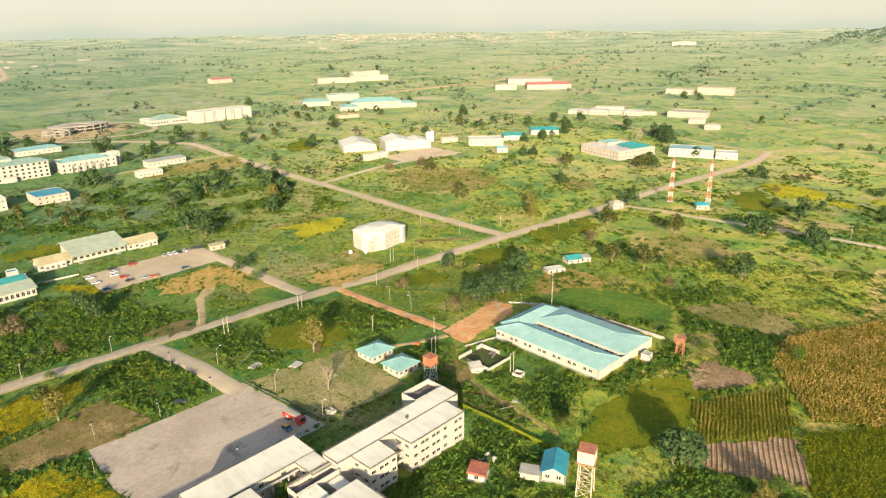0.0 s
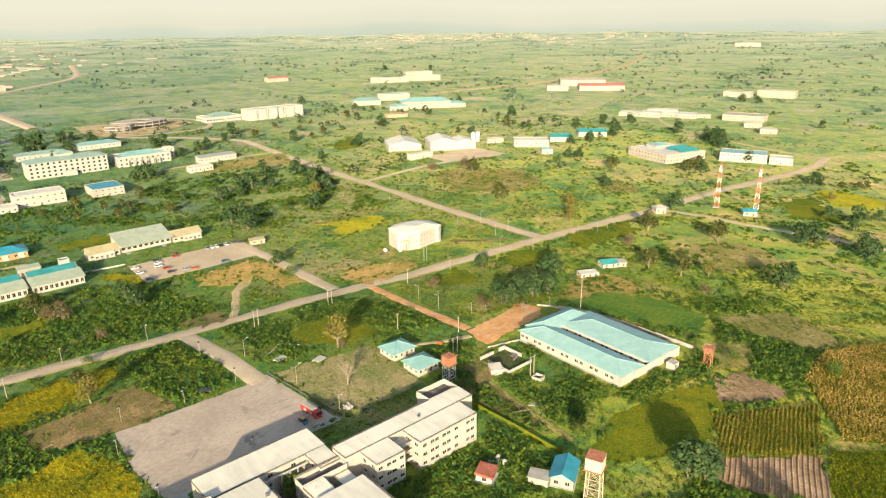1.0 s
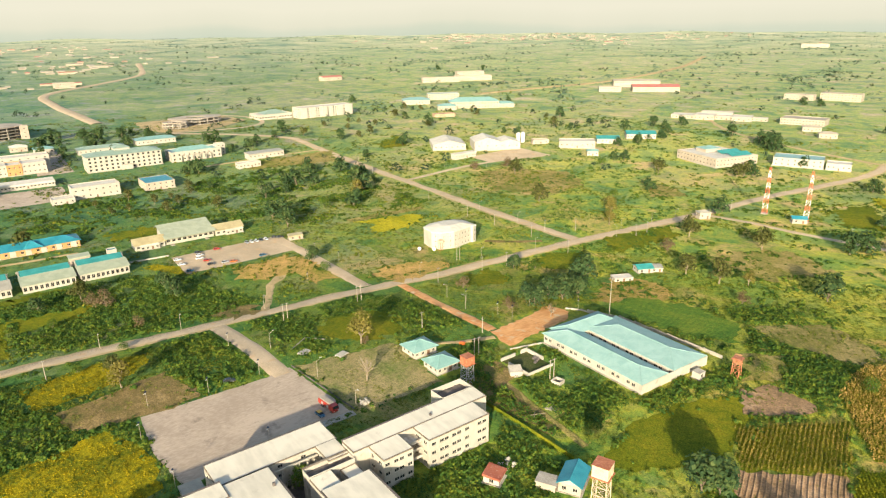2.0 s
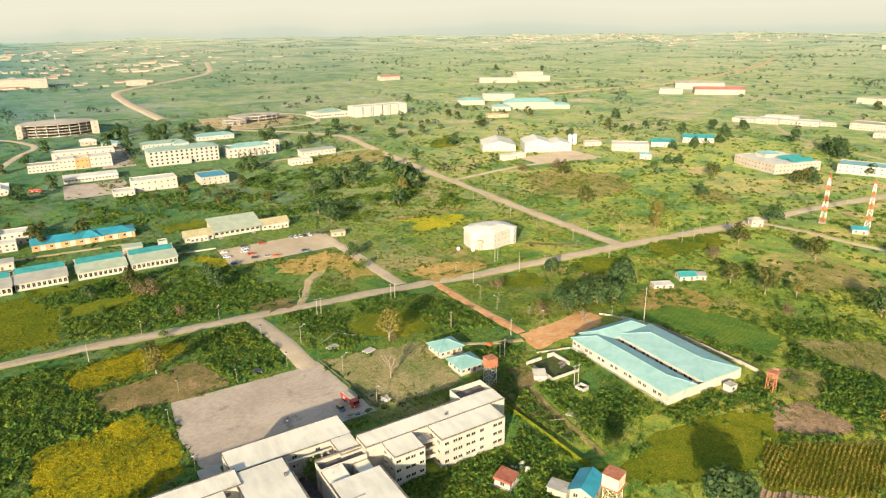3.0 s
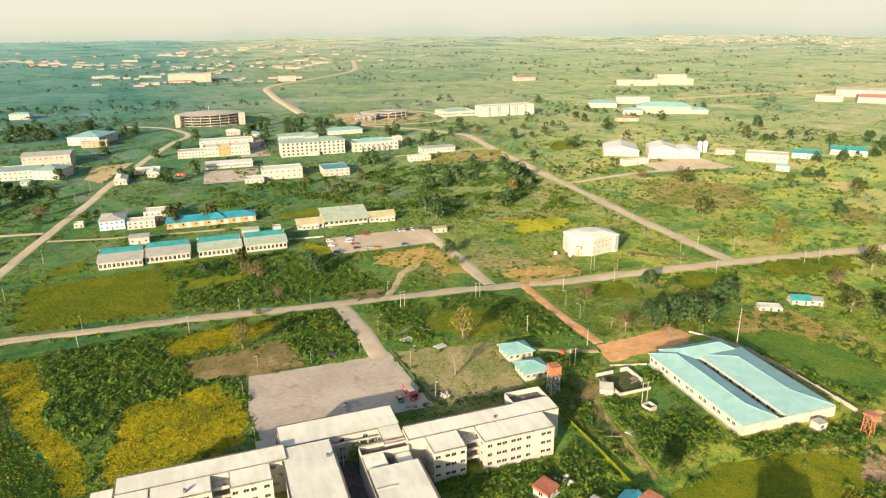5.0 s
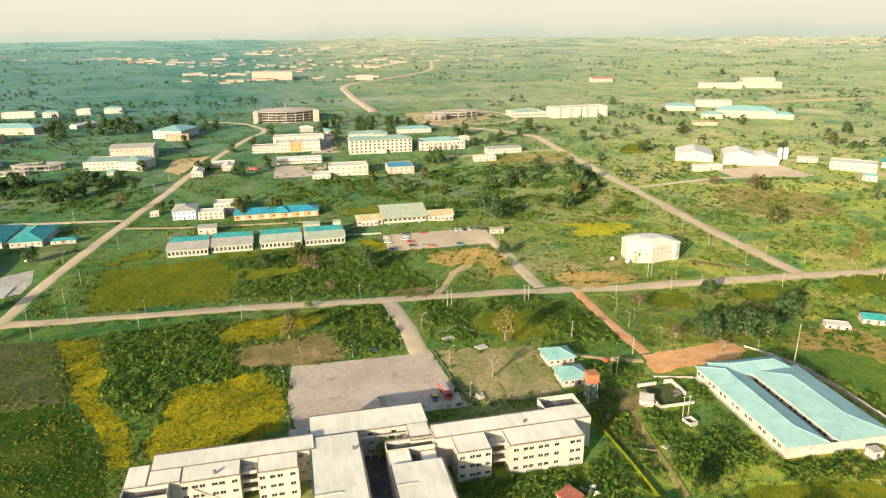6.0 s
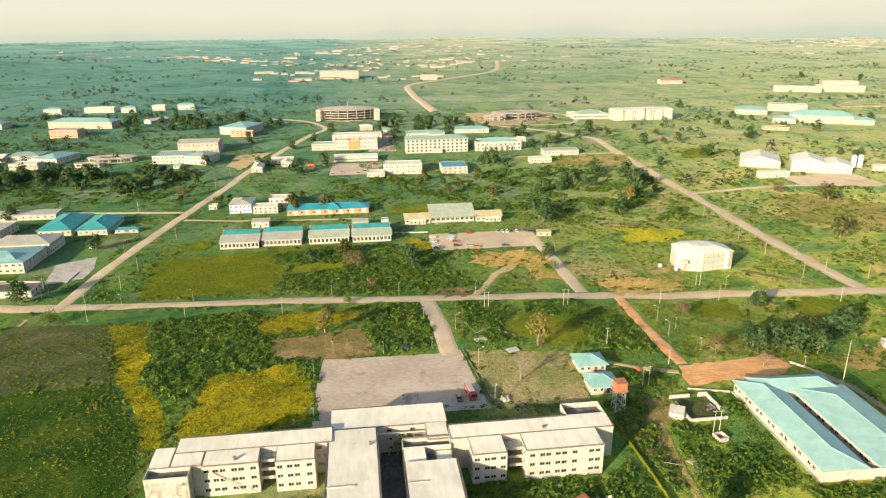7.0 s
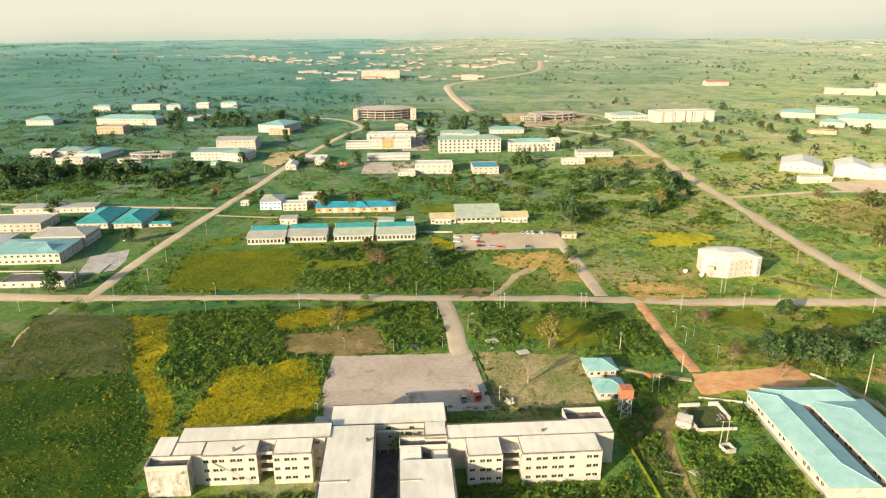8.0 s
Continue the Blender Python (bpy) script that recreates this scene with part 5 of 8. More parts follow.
# ---- four classroom rows with teal roof strips ----
for i, (ya, yb) in enumerate(((-21, 2.8), (4.2, 29.3), (34.3, 59.7), (62.2, 87.3))):
    front = -380.5 if i else -378
    t = thing("classroom_row", ("white classroom row with taupe and teal sheet roof", "white classroom row with taupe roof and faded teal strip", "white classroom row with sage and teal roof", "white classroom row with sage roof and teal ridge")[i], "building", front - 9.5, (ya + yb) / 2, 90, group="classroom rows")
    L = yb - ya
    shell(t, 0, 0, L, 19, -0.5, 4.4, M["white"], openings(L, 4.4, 10, 1, (1.6, 2.3)), openings(L, 4.4, 8, 1, (1.4, 1.4)), openings(19, 4.4, 3, 1, (1.4, 1.3)), openings(19, 4.4, 3, 1, (1.4, 1.3)))
    bm = bmesh.new()
    solid(bm, [(-L / 2 - 0.7, -10.3, 4.5), (L / 2 + 0.7, -10.3, 4.5), (L / 2 + 0.7, 0.5, 6.7), (-L / 2 - 0.7, 0.5, 6.7)], 0.16)
    part("roof", bm, M["taupe" if i < 2 else "sage"], t)
    bm = bmesh.new()
    solid(bm, [(-L / 2 + 0.6, 0.9, 6.75), (L / 2 - 0.6, 0.9, 6.75), (L / 2 - 0.6, 7.0, 8.1), (-L / 2 + 0.6, 7.0, 8.1)], 0.16)
    part("roof_strip", bm, M["teal"], t, "teal sheet roof strip")
    bm = bmesh.new()
    solid(bm, [(-L / 2 - 0.7, 7.15, 7.9), (L / 2 + 0.7, 7.15, 7.9), (L / 2 + 0.7, 10.3, 5.6), (-L / 2 - 0.7, 10.3, 5.6)], 0.16)
    part("rear_roof", bm, M["roofwhite"], t)
    for k in (-L / 2 + 0.15, L / 2 - 0.15):
        bm = bmesh.new()
        a = [(k - 0.14, -9.4, 4.4), (k - 0.14, 9.4, 4.4), (k - 0.14, 9.4, 5.9), (k - 0.14, 7.1, 8.0), (k - 0.14, 0.8, 6.7)]
        solid_pts = [bm.verts.new(p) for p in a], [bm.verts.new((p[0] + 0.28, p[1], p[2])) for p in a]
        bm.faces.new(solid_pts[0])
        bm.faces.new(solid_pts[1][::-1])
        for p in range(5):
            q = (p + 1) % 5
            bm.faces.new((solid_pts[0][p], solid_pts[1][p], solid_pts[1][q], solid_pts[0][q]))
        part("gable", bm, M["white"], t)
row_house("store", "small white store behind the classrooms", "hut", -424, -8, 4, 8, 4.0, cols=3, side=2, roof="mono", rise=0.6, top="taupe")
row_house("store", "small cream store behind a classroom row", "hut", -414, 62, 73, 6, 4.2, cols=3, side=2, roof="mono", rise=0.5, top="sage", wall="cream")
row_house("stair_tower", "narrow white stair tower at a classroom row", "tower", -408, 82, 87, 5, 6.5, cols=1, side=1, roof="flat", top="bluegreen", door=False)

# ---- houses along the rising road ----
ob = row_house("brick_house", "long low house of orange walls under a blue-green hipped roof", "house", -453, 14, 74, 15, 4.2, cols=14, side=3, rise=2.6, over=0.9, wall="peach", top="bluegreen", win=(1.8, 1.5))
for k in range(7):
    bm = bmesh.new()
    box(bm, -25.6 + k * 8.4, -22.4 + k * 8.4, -7.62, -7.45, 0.2, 3.9)
    part("wall_panel", bm, M["white"], ob, "white wall panel")
roof_pitched(ob, 4, -4, 9, 10, 4.6, 3.4, 0.8, M["bluegreen"], True, "gable_roof")
row_house("villa", "two-storey pale blue villa with grey hipped roof", "house", -466, -30, -14, 22, 6.4, storeys=2, cols=5, side=4, rise=2.2, wall="skyblue", top="taupe")
row_house("villa", "two-storey white villa with flat roof", "house", -462, -12, 6, 11, 5.2, storeys=2, cols=5, side=3, roof="flat", top="roofwhite")
row_house("villa", "white villa with a low roof behind another", "house", -477, -2, 14, 13, 7.4, storeys=2, cols=4, side=3, roof="flat", top="roofwhite")
row_house("kiosk", "small white kiosk beside the road", "kiosk", -480, -48, -42, 5, 3, cols=2, side=1, roof="flat", top="roofwhite")

# ---- white block and teal houses by the crossroads ----
L1 = thing("office_block", "two-storey white office block with pale hipped roofs", "building", -377, -147, 90)
for cx, cy, L, W, h, cf, cs, top in ((0, -12, 44, 30, 6.6, 12, 8, "aqua_y"), (6, 17, 34, 22, 7.2, 8, 7, "taupe"), (-42, 4, 36, 26, 6.4, 8, 6, "roofwhite")):
    shell(L1, cx, cy, L, W, -0.5, h, M["white"], openings(L, h, cf, 2, (1.7, 1.3)), (), openings(W, h, cs, 2, (1.5, 1.3)), openings(W, h, cs, 2, (1.5, 1.3)))
    roof_pitched(L1, cx, cy, L, W, h + 0.1, 2.6, 0.6, M[top])
for k in range(9):
    bm = bmesh.new()
    box(bm, 22.02, 22.35, -25.5 + k * 3.7, -25.1 + k * 3.7, 0, 6.6)
    part("pilaster", bm, M["white"], L1)
roof_pitched(L1, 12, -18, 12, 14, 6.9, 2.9, 0.5, M["aqua_y"], True, "gable_roof")
building("teal_house", "low white house with a hipped teal sheet roof", "house", -444, -138, 21, 40, 4.2, cols=6, side=10, rise=3.4, over=1.2, top="teal", group="teal-roofed houses")
building("teal_house", "low white house with a hipped teal roof and side windows", "house", -440, -113, 19, 36, 4.2, cols=5, side=10, rise=3.2, over=1.2, top="teal", group="teal-roofed houses")
building("canopy", "small open teal-roofed shelter", "shelter", -428, -92, 15, 6, 2.4, cols=3, side=1, roof="hip", rise=0.8, top="teal", wall="stained")
building("brown_block", "low brown-roofed block with cream walls", "building", -432, -192, 44, 26, 5.6, storeys=2, cols=10, side=5, roof="flat", top="taupe", wall="cream")
building("store_block", "low grey-roofed store beside the road", "building", -318, -122, 34, 13, 3.2, cols=7, side=3, roof="flat", top="roofdark", rim=0.3)
building("rear_block", "long low white block behind the teal houses", "building", -475, -185, 60, 12, 3.8, cols=12, side=3, roof="mono", rise=0.8, top="taupe")
bm = bmesh.new()
box(bm, -347, -331, -101.5, -94.5, gz(-339, -98) - 0.3, gz(-339, -98) + 0.55)
single("loading_platform", bm, M["white"], "white raised concrete platform in the yard", "platform")
wall_line("boundary_wall", "thin white wall before the store", [(-338, -160), (-336, -128), (-333, -110)], 0.7, 0.3, M["white"])

# ---- campus core ----
four = row_house("dormitory", "four-storey white dormitory with grey-green hipped roof", "building", -676, 120, 187, 22, 14.0, storeys=4, cols=14, side=5, rise=3.0, over=0.8, top="greygreen", win=(2.1, 2.0))
shell(four, 0, 4, 14, 12, 14, 18.5, M["white"], openings(14, 4.5, 4, 1, (1.4, 1.2), 0) and [(u, v + 14, w, h) for u, v, w, h in openings(14, 4.5, 4, 1, (1.4, 1.2))])
roof_pitched(four, 0, 4, 14, 12, 18.6, 2.4, 0.6, M["greygreen"], True, "cupola_roof")
bm = bmesh.new()
box(bm, -5, 5, -15.5, -11.05, -0.3, 4.2)
part("porch", bm, M["white"], four)
arch = row_house("lecture_house", "white house with arched porch and aqua roof", "building", -674, 196, 246, 24, 8.2, storeys=2, cols=10, side=4, roof="flat", top="aqua_y", rim=1.2, win=(1.8, 1.9))
roof_pitched(arch, 0, 3, 36, 14, 8.6, 3.0, 0.4, M["aqua_y"], True, "raised_roof")
for k in range(5):
    bm = bmesh.new()
    u0 = -14 + k * 6.2
    box(bm, u0 - 2.7, u0 - 2.2, -14.5, -12.05, -0.3, 4.6)
    box(bm, u0 + 2.2, u0 + 2.7, -14.5, -12.05, -0.3, 4.6)
    for a in range(6):
        b0, b1 = math.pi * a / 6, math.pi * (a + 1) / 6
        beam(bm, (u0 - 2.45 * math.cos(b0), -13.2, 4.6 + 1.9 * math.sin(b0)), (u0 - 2.45 * math.cos(b1), -13.2, 4.6 + 1.9 * math.sin(b1)), 0.3, n=5)
    part("arch", bm, M["white"], arch)
building("stair_tower", "plain white stair tower beside the lecture house", "tower", -688, 249, 9, 9, 10.5, storeys=3, cols=2, side=1, roof="flat", top="roofwhite", door=False)
row_house("blue_roofed_house", "cream cube house with a bright blue roof", "house", -580, 147, 171, 26, 6.6, storeys=2, cols=5, side=4, roof="flat", top="bluegreen", wall="cream", rim=0.25)
row_house("white_office", "two-storey white office with flat roof", "building", -586, 92, 128, 18, 9.2, storeys=2, cols=7, side=3, roof="flat", top="roofwhite")
row_house("garden_hall", "low white annex with a terrace", "building", -577, 76, 92, 14, 4.0, cols=4, side=2, roof="flat", top="roofwhite")
row_house("school", "white school with an orange middle bay", "building", -704, 18, 44, 16, 6.4, storeys=2, cols=8, side=3, roof="flat", top="taupe")
row_house("school", "taller white school wing with flat roof", "building", -703, 44, 58, 22, 9.6, storeys=2, cols=4, side=3, roof="flat", top="roofwhite", door=False)
row_house("school", "orange rendered school bay with ribbon windows", "building", -702.5, 58.1, 70, 20, 9.4, storeys=2, cols=3, side=2, roof="flat", top="roofwhite", wall="peach")
row_house("school", "white school wing with ribbon windows", "building", -703, 70.1, 90, 22, 9.7, storeys=2, cols=5, side=3, roof="flat", top="roofwhite", door=False)
row_house("white_hall", "large pale hall behind the school", "building", -728, 40, 96, 18, 11.0, storeys=3, cols=8, side=3, roof="flat", top="roofwhite")
row_house("long_block", "long single-storey white block with pale roof", "building", -648, 44, 88, 13, 4.2, cols=16, side=3, roof="mono", rise=1.0, top="roofwhite", win=(1.6, 1.3))
row_house("barrack", "white barrack with sage roof", "barrack", -612, -34, -24, 34, 4.0, cols=3, side=8, roof="gable", rise=1.8, top="roofwhite")
row_house("barrack", "white barrack crossing the end of another", "barrack", -648, -24, 2, 10, 4.0, cols=7, side=2, roof="gable", rise=1.6, top="roofwhite")
row_house("barrack", "short white barrack with pale roof", "barrack", -632, -8, 2, 26, 4.0, cols=3, side=6, roof="gable", rise=1.6, top="roofwhite")
row_house("lane_house", "low white house with a flat roof", "house", -610, 240, 262, 10, 4.5, cols=6, side=2, roof="flat", top="roofwhite")
row_house("lane_house", "long low white house with pale roof", "house", -640, 262, 300, 12, 5.0, cols=9, side=2, roof="mono", rise=0.8, top="taupe")
building("lodge", "low house with grey-green roof behind the dormitory", "house", -770, 150, 46, 16, 5.0, cols=10, side=3, rise=2.2, top="greygreen")
building("lodge", "low house with aqua roof among dark trees", "house", -790, 210, 42, 18, 5.0, cols=9, side=3, rise=2.4, top="aqua_y")
building("lodge", "small house with aqua roof among trees", "house", -800, 100, 18, 14, 5.0, cols=4, side=3, rise=2.2, top="aqua_y")
building("lodge", "small cream house with pale roof", "house", -830, 80, 16, 12, 5.0, cols=4, side=3, rise=2.2, top="roofwhite", wall="cream")


# ---- unfinished round building: slabs on columns ----
def frame_shell(name, label, x, y, R, squash, storeys, fh, sides=20, inner=0.35, yaw=0):
    t = thing(name, label, "building site", x, y, yaw)
    ring = lambda r: [(r * math.cos(2 * math.pi * k / sides), r * squash * math.sin(2 * math.pi * k / sides)) for k in range(sides)]
    for s in range(storeys + 1):
        bm = bmesh.new()
        z = s * fh
        o, i = ring(R * (1.0 + 0.02 * (s % 2))), ring(R * inner)
        vo, vi = [[bm.verts.new((a, b, h)) for a, b in o] for h in (z, z + 0.7)], [[bm.verts.new((a, b, h)) for a, b in i] for h in (z, z + 0.7)]
        for k in range(sides):
            j = (k + 1) % sides
            bm.faces.new((vo[0][k], vo[0][j], vo[1][j], vo[1][k]))
            bm.faces.new((vi[0][j], vi[0][k], vi[1][k], vi[1][j]))
            bm.faces.new((vo[1][k], vo[1][j], vi[1][j], vi[1][k]))
            bm.faces.new((vo[0][j], vo[0][k], vi[0][k], vi[0][j]))
        part("floor_slab", bm, M["cream" if s == storeys else "stained"], t)
    for a, b in ring(R * 0.95) + ring(R * 0.6):
        bm = bmesh.new()
        box(bm, a - 0.4, a + 0.4, b - 0.4, b + 0.4, 0.71, storeys * fh - 0.01)
        part("column", bm, M["concrete"], t)
    return t


rc = frame_shell("unfinished_building", "unfinished round concrete building with open storeys", -945, 56, 42, 0.7, 4, 3.5, yaw=90)
bm = bmesh.new()
bmesh.ops.create_cone(bm, cap_ends=True, segments=20, radius1=37, radius2=12, depth=2.6, matrix=Matrix.Diagonal((1, 0.7, 1, 1)) @ Matrix.Translation((0, 0, 16.2)))
part("roof", bm, M["cream"], rc, "shallow cream cone roof")
bm = bmesh.new()
beam(bm, (0, 0, 17.5), (0, 0, 24), 0.4)
part("finial", bm, M["white"], rc)
building("stair_tower", "pale concrete stair tower on the building site", "tower", -925, 97, 8, 10, 15, storeys=3, cols=1, side=1, roof="flat", top="concrete", wall="cream", door=False)
building("stair_tower", "slim pale concrete stair tower", "tower", -925, 15, 6, 8, 15, storeys=3, cols=1, side=1, roof="flat", top="concrete", wall="cream", door=False)
frame_shell("unfinished_building", "unfinished low concrete building on sandy ground", -915, 296, 36, 0.55, 2, 4.0, yaw=90)
frame_shell("unfinished_building", "roofless concrete shell on sandy ground", -890, 262, 16, 0.8, 2, 3.6, 10, 0.6, yaw=80)

# ---- left-hand quarter beyond the road ----
row_house("workshop", "long low workshop with aqua sheet roof", "building", -672, -304, -283, 18, 5.0, cols=5, side=4, roof="gable", rise=2, top="roofwhite")
row_house("workshop", "flat white workshop with small windows", "building", -640, -264, -238, 14, 5.6, cols=6, side=3, roof="flat", top="roofwhite", wall="cream")
building("workshop", "aqua-roofed workshop with a row of side windows", "building", -680, -236, 26, 36, 5.4, yaw=75, cols=5, side=8, rise=3, top="aqua_y")
building("workshop", "pale-roofed workshop beside another", "building", -690, -268, 30, 24, 5.0, cols=6, side=4, rise=2.4, top="greygreen")
frame_shell("unfinished_building", "roofless weathered block shell in the grass", -672, -180, 24, 0.5, 1, 4.4, 12, 0.5, yaw=90)
frame_shell("unfinished_building", "row of roofless block walls", -650, -195, 14, 0.4, 1, 3.4, 10, 0.5, yaw=85)
row_house("depot", "broad white depot with grey flat roof", "building", -657, -137, -101, 30, 7.4, storeys=2, cols=9, side=6, roof="flat", top="greygreen", rim=0.4)
row_house("depot", "tall cream depot with curved grey roof", "building", -700, -122, -80, 28, 11.5, storeys=2, cols=9, side=5, roof="gable", rise=2, top="taupe", wall="cream")
building("depot", "grey-green roofed annex of the depot", "building", -664, -90, 24, 26, 8, yaw=70, storeys=2, cols=5, side=5, rise=3.2, top="greygreen")
building("guard_hut", "tiny white hut with aqua hipped roof", "hut", -640, -108, 8, 8, 3, cols=2, side=1, rise=1.6, top="aqua_y")
building("pavilion", "white pavilion with aqua hipped roofs on paved ground", "house", -922, -412, 36, 26, 7, storeys=2, cols=7, side=5, rise=4.2, top="aqua_y")
building("hostel", "two-storey cream hostel block", "building", -832, -283, 32, 24, 9, storeys=2, cols=7, side=5, roof="flat", top="taupe", wall="tanbrick")
building("hostel", "long hostel with aqua roof and brown balconies", "building", -915, -292, 86, 26, 8.5, yaw=80, storeys=2, cols=16, side=4, rise=4, top="aqua_y", wall="cream")
building("gym", "hall with a sloping aqua roof and brick annex", "building", -835, -76, 36, 44, 9, yaw=70, storeys=2, cols=6, side=5, rise=4.2, top="aqua_y")
building("annex", "low brick-brown annex with open bays", "building", -800, -70, 26, 10, 6, yaw=85, storeys=2, cols=5, side=2, roof="flat", top="taupe", wall="tanbrick")
building("shed", "long white vaulted shed among trees", "shed", -950, -210, 12, 34, 4, yaw=60, cols=2, side=5, roof="gable", rise=2.4, top="roofwhite")
for i, (x, y, L) in enumerate(((-1075, -395, 26), (-1085, -330, 44), (-1080, -285, 22), (-1100, -245, 20), (-1110, -205, 26))):
    building("row_cottage", "far white cottage with a pale roof", "house", x, y, L, 14, 8, storeys=2, cols=6, side=2, roof="flat" if i % 2 else "hip", top="roofwhite" if i % 2 else "aqua_y", group="far white cottages")

# ---- sheds and halls on the right ----
building("shed", "white shed with a low gabled front", "shed", -566, 459, 40, 35, 5.2, yaw=150, cols=5, side=6, roof="gable", rise=4.6, over=0.3, top="roofwhite")
building("shed", "large white windowless shed with a low gable", "shed", -536, 488, 34, 28, 8.6, yaw=150, cols=2, side=3, roof="gable", rise=4.4, over=0.3, top="roofwhite", win=(1.2, 1.2))
building("shed", "lower white shed joined to a larger one", "shed", -523, 508, 28, 24, 6.8, yaw=150, cols=2, side=3, roof="gable", rise=3.4, over=0.3, top="roofwhite", win=(1.2, 1.2))
row_house("container", "long white container shed with small windows", "shed", -511, 427, 455, 7, 4.6, cols=8, side=1, roof="mono", rise=0.4, top="roofwhite", win=(0.8, 0.8))
for y in (530, 537):
    s = thing("silo", "pale steel silo beside the shed", "silo", -528, y, group="silos beside the shed")
    bm = bmesh.new()
    beam(bm, (0, 0, 0), (0, 0, 11), 2.2, n=14)
    part("cylinder", bm, M["mwhite"], s)
    bm = bmesh.new()
    beam(bm, (0, 0, 11.01), (0, 0, 12.4), 2.25, 0.4, n=14)
    part("cap", bm, M["galv"], s)
building("store", "low cream store on the shed yard", "shed", -512, 548, 18, 9, 4, yaw=60, cols=3, side=1, roof="flat", top="cream", wall="cream")
building("tan_house", "cream house with a flat roof on a rise", "building", -474, 566, 38, 20, 6.5, yaw=45, storeys=1, cols=7, side=4, roof="flat", top="roofwhite", wall="cream")
building("teal_hall", "white hall with a teal gabled roof", "building", -466, 607, 24, 18, 5, yaw=45, cols=6, side=4, roof="gable", rise=2.2, top="teal", group="teal halls")
building("teal_hall", "long white hall with teal gabled roof", "building", -458, 654, 32, 20, 5.2, yaw=45, cols=9, side=4, roof="gable", rise=2.4, top="teal", group="teal halls")
building("kiosk", "small hut with pale aqua roof on bare ground", "hut", -436, 548, 11, 9, 4.6, yaw=45, cols=3, side=2, rise=1.8, top="aqua_y")
bt = building("auditorium", "large cream-white hall with teal skylight strips", "building", -340, 618, 50, 54, 7.5, yaw=74, storeys=2, cols=12, side=12, roof="flat", top="roofwhite", wall="cream")
for k in range(2):
    bm = bmesh.new()
    solid(bm, [(-2, -22 + k * 13, 8.0), (23, -22 + k * 13, 8.0), (23, -14 + k * 13, 10.2), (-2, -14 + k * 13, 10.2)], 0.2)
    part("skylight_roof", bm, M["teal"], bt, "teal sloping roof strip")
shell(bt, 0, 12, 18, 14, 7.5, 10.5, M["cream"])
roof_pitched(bt, 0, 12, 18, 14, 10.6, 2.0, 0.5, M["aqua_y"], True, "lantern_roof")
building("depot", "white depot with pale grey-green roof", "building", -278, 655, 42, 24, 7.5, yaw=22, storeys=2, cols=8, side=4, roof="flat", top="aqua_y", rim=0.3)
building("depot", "low white annex of the depot", "building", -246, 664, 20, 16, 5.5, yaw=22, cols=5, side=3, roof="flat", top="roofwhite")
for u, v, L, W, h in ((-38, 0, 30, 24, 4.2), (-10, -3, 26, 28, 6.0), (14, 3, 24, 20, 4.6), (36, -1, 24, 26, 5.4), (56, 4, 20, 14, 3.6), (2, 20, 40, 16, 7.2)):
    c, n = math.cos(radians(24)), math.sin(radians(24))
    building("market_hall", "low white flat-roofed hall of a sprawling group", "building", -485 + u * c - v * n, 845 + u * n + v * c, L, W, h, yaw=24, cols=max(4, int(L / 5)), side=4, roof="flat", top="roofwhite", wall="farwall", rim=0.3, group="market halls", win=(1.8, 1.3))
building("white_block", "long low white block with dark windows", "building", -385, 886, 50, 30, 7, yaw=14, storeys=2, cols=14, side=5, roof="flat", top="farwall", wall="farwall")
building("white_block", "small pale house near the block", "house", -352, 835, 20, 12, 5, yaw=30, cols=5, side=3, rise=2, top="farwall", wall="farwall")
building("white_block", "small cream house by the dirt road", "house", -318, 800, 18, 12, 5, yaw=30, cols=4, side=3, rise=2, top="farwall", wall="farwall")
building("far_block", "far white rendered block", "building", -520, 1150, 44, 20, 8, yaw=12, storeys=2, cols=10, side=3, roof="flat", top="farwall", wall="farwall")
building("far_block", "far taller white rendered block", "building", -468, 1180, 58, 24, 11, yaw=12, storeys=3, cols=12, side=4, roof="flat", top="farwall", wall="farwall")
building("far_factory", "far cream factory hall", "building", -815, 1032, 40, 20, 9, yaw=45, storeys=2, cols=8, side=3, roof="flat", top="farwall", wall="farwall")
building("far_factory", "far cream factory hall with curved roof", "building", -846, 1150, 90, 26, 11, yaw=45, storeys=2, cols=16, side=4, roof="gable", rise=3, top="farwall", wall="farwall")
building("far_factory", "far factory with a faded red roof", "building", -760, 1094, 84, 30, 9, yaw=45, storeys=2, cols=16, side=4, roof="gable", rise=4, top="redroof", wall="farwall")
building("far_hostel", "far long cream hostel", "building", -1205, 930, 84, 22, 10, yaw=62, storeys=3, cols=18, side=4, roof="flat", top="farwall", wall="farwall")
building("far_hostel", "far long cream hostel behind another", "building", -1190, 1010, 84, 22, 11, yaw=62, storeys=3, cols=18, side=4, roof="flat", top="farwall", wall="farwall")
building("far_hostel", "far pale hostel at the edge of fields", "building", -1300, 1090, 70, 22, 10, yaw=70, storeys=3, cols=16, side=4, roof="flat", top="farwall", wall="farwall")
building("far_farmhouse", "far cream house with red roof", "house", -1418, 768, 50, 20, 8, cols=8, side=3, roof="gable", rise=3, top="redroof", wall="farwall")
building("far_block", "lone far white block", "building", -1180, 2600, 90, 30, 12, yaw=30, storeys=2, cols=12, side=3, roof="flat", top="farwall", wall="farwall")
dome = building("dome_house", "low white hall with a small aqua roof over its middle", "building", -900, 398, 50, 34, 6, storeys=1, cols=12, side=6, roof="flat", top="roofwhite", rim=0.9, win=(2.4, 2.2))
roof_pitched(dome, 3, 0, 34, 24, 6.9, 4.6, 0.8, M["greygreen"], True, "raised_roof")
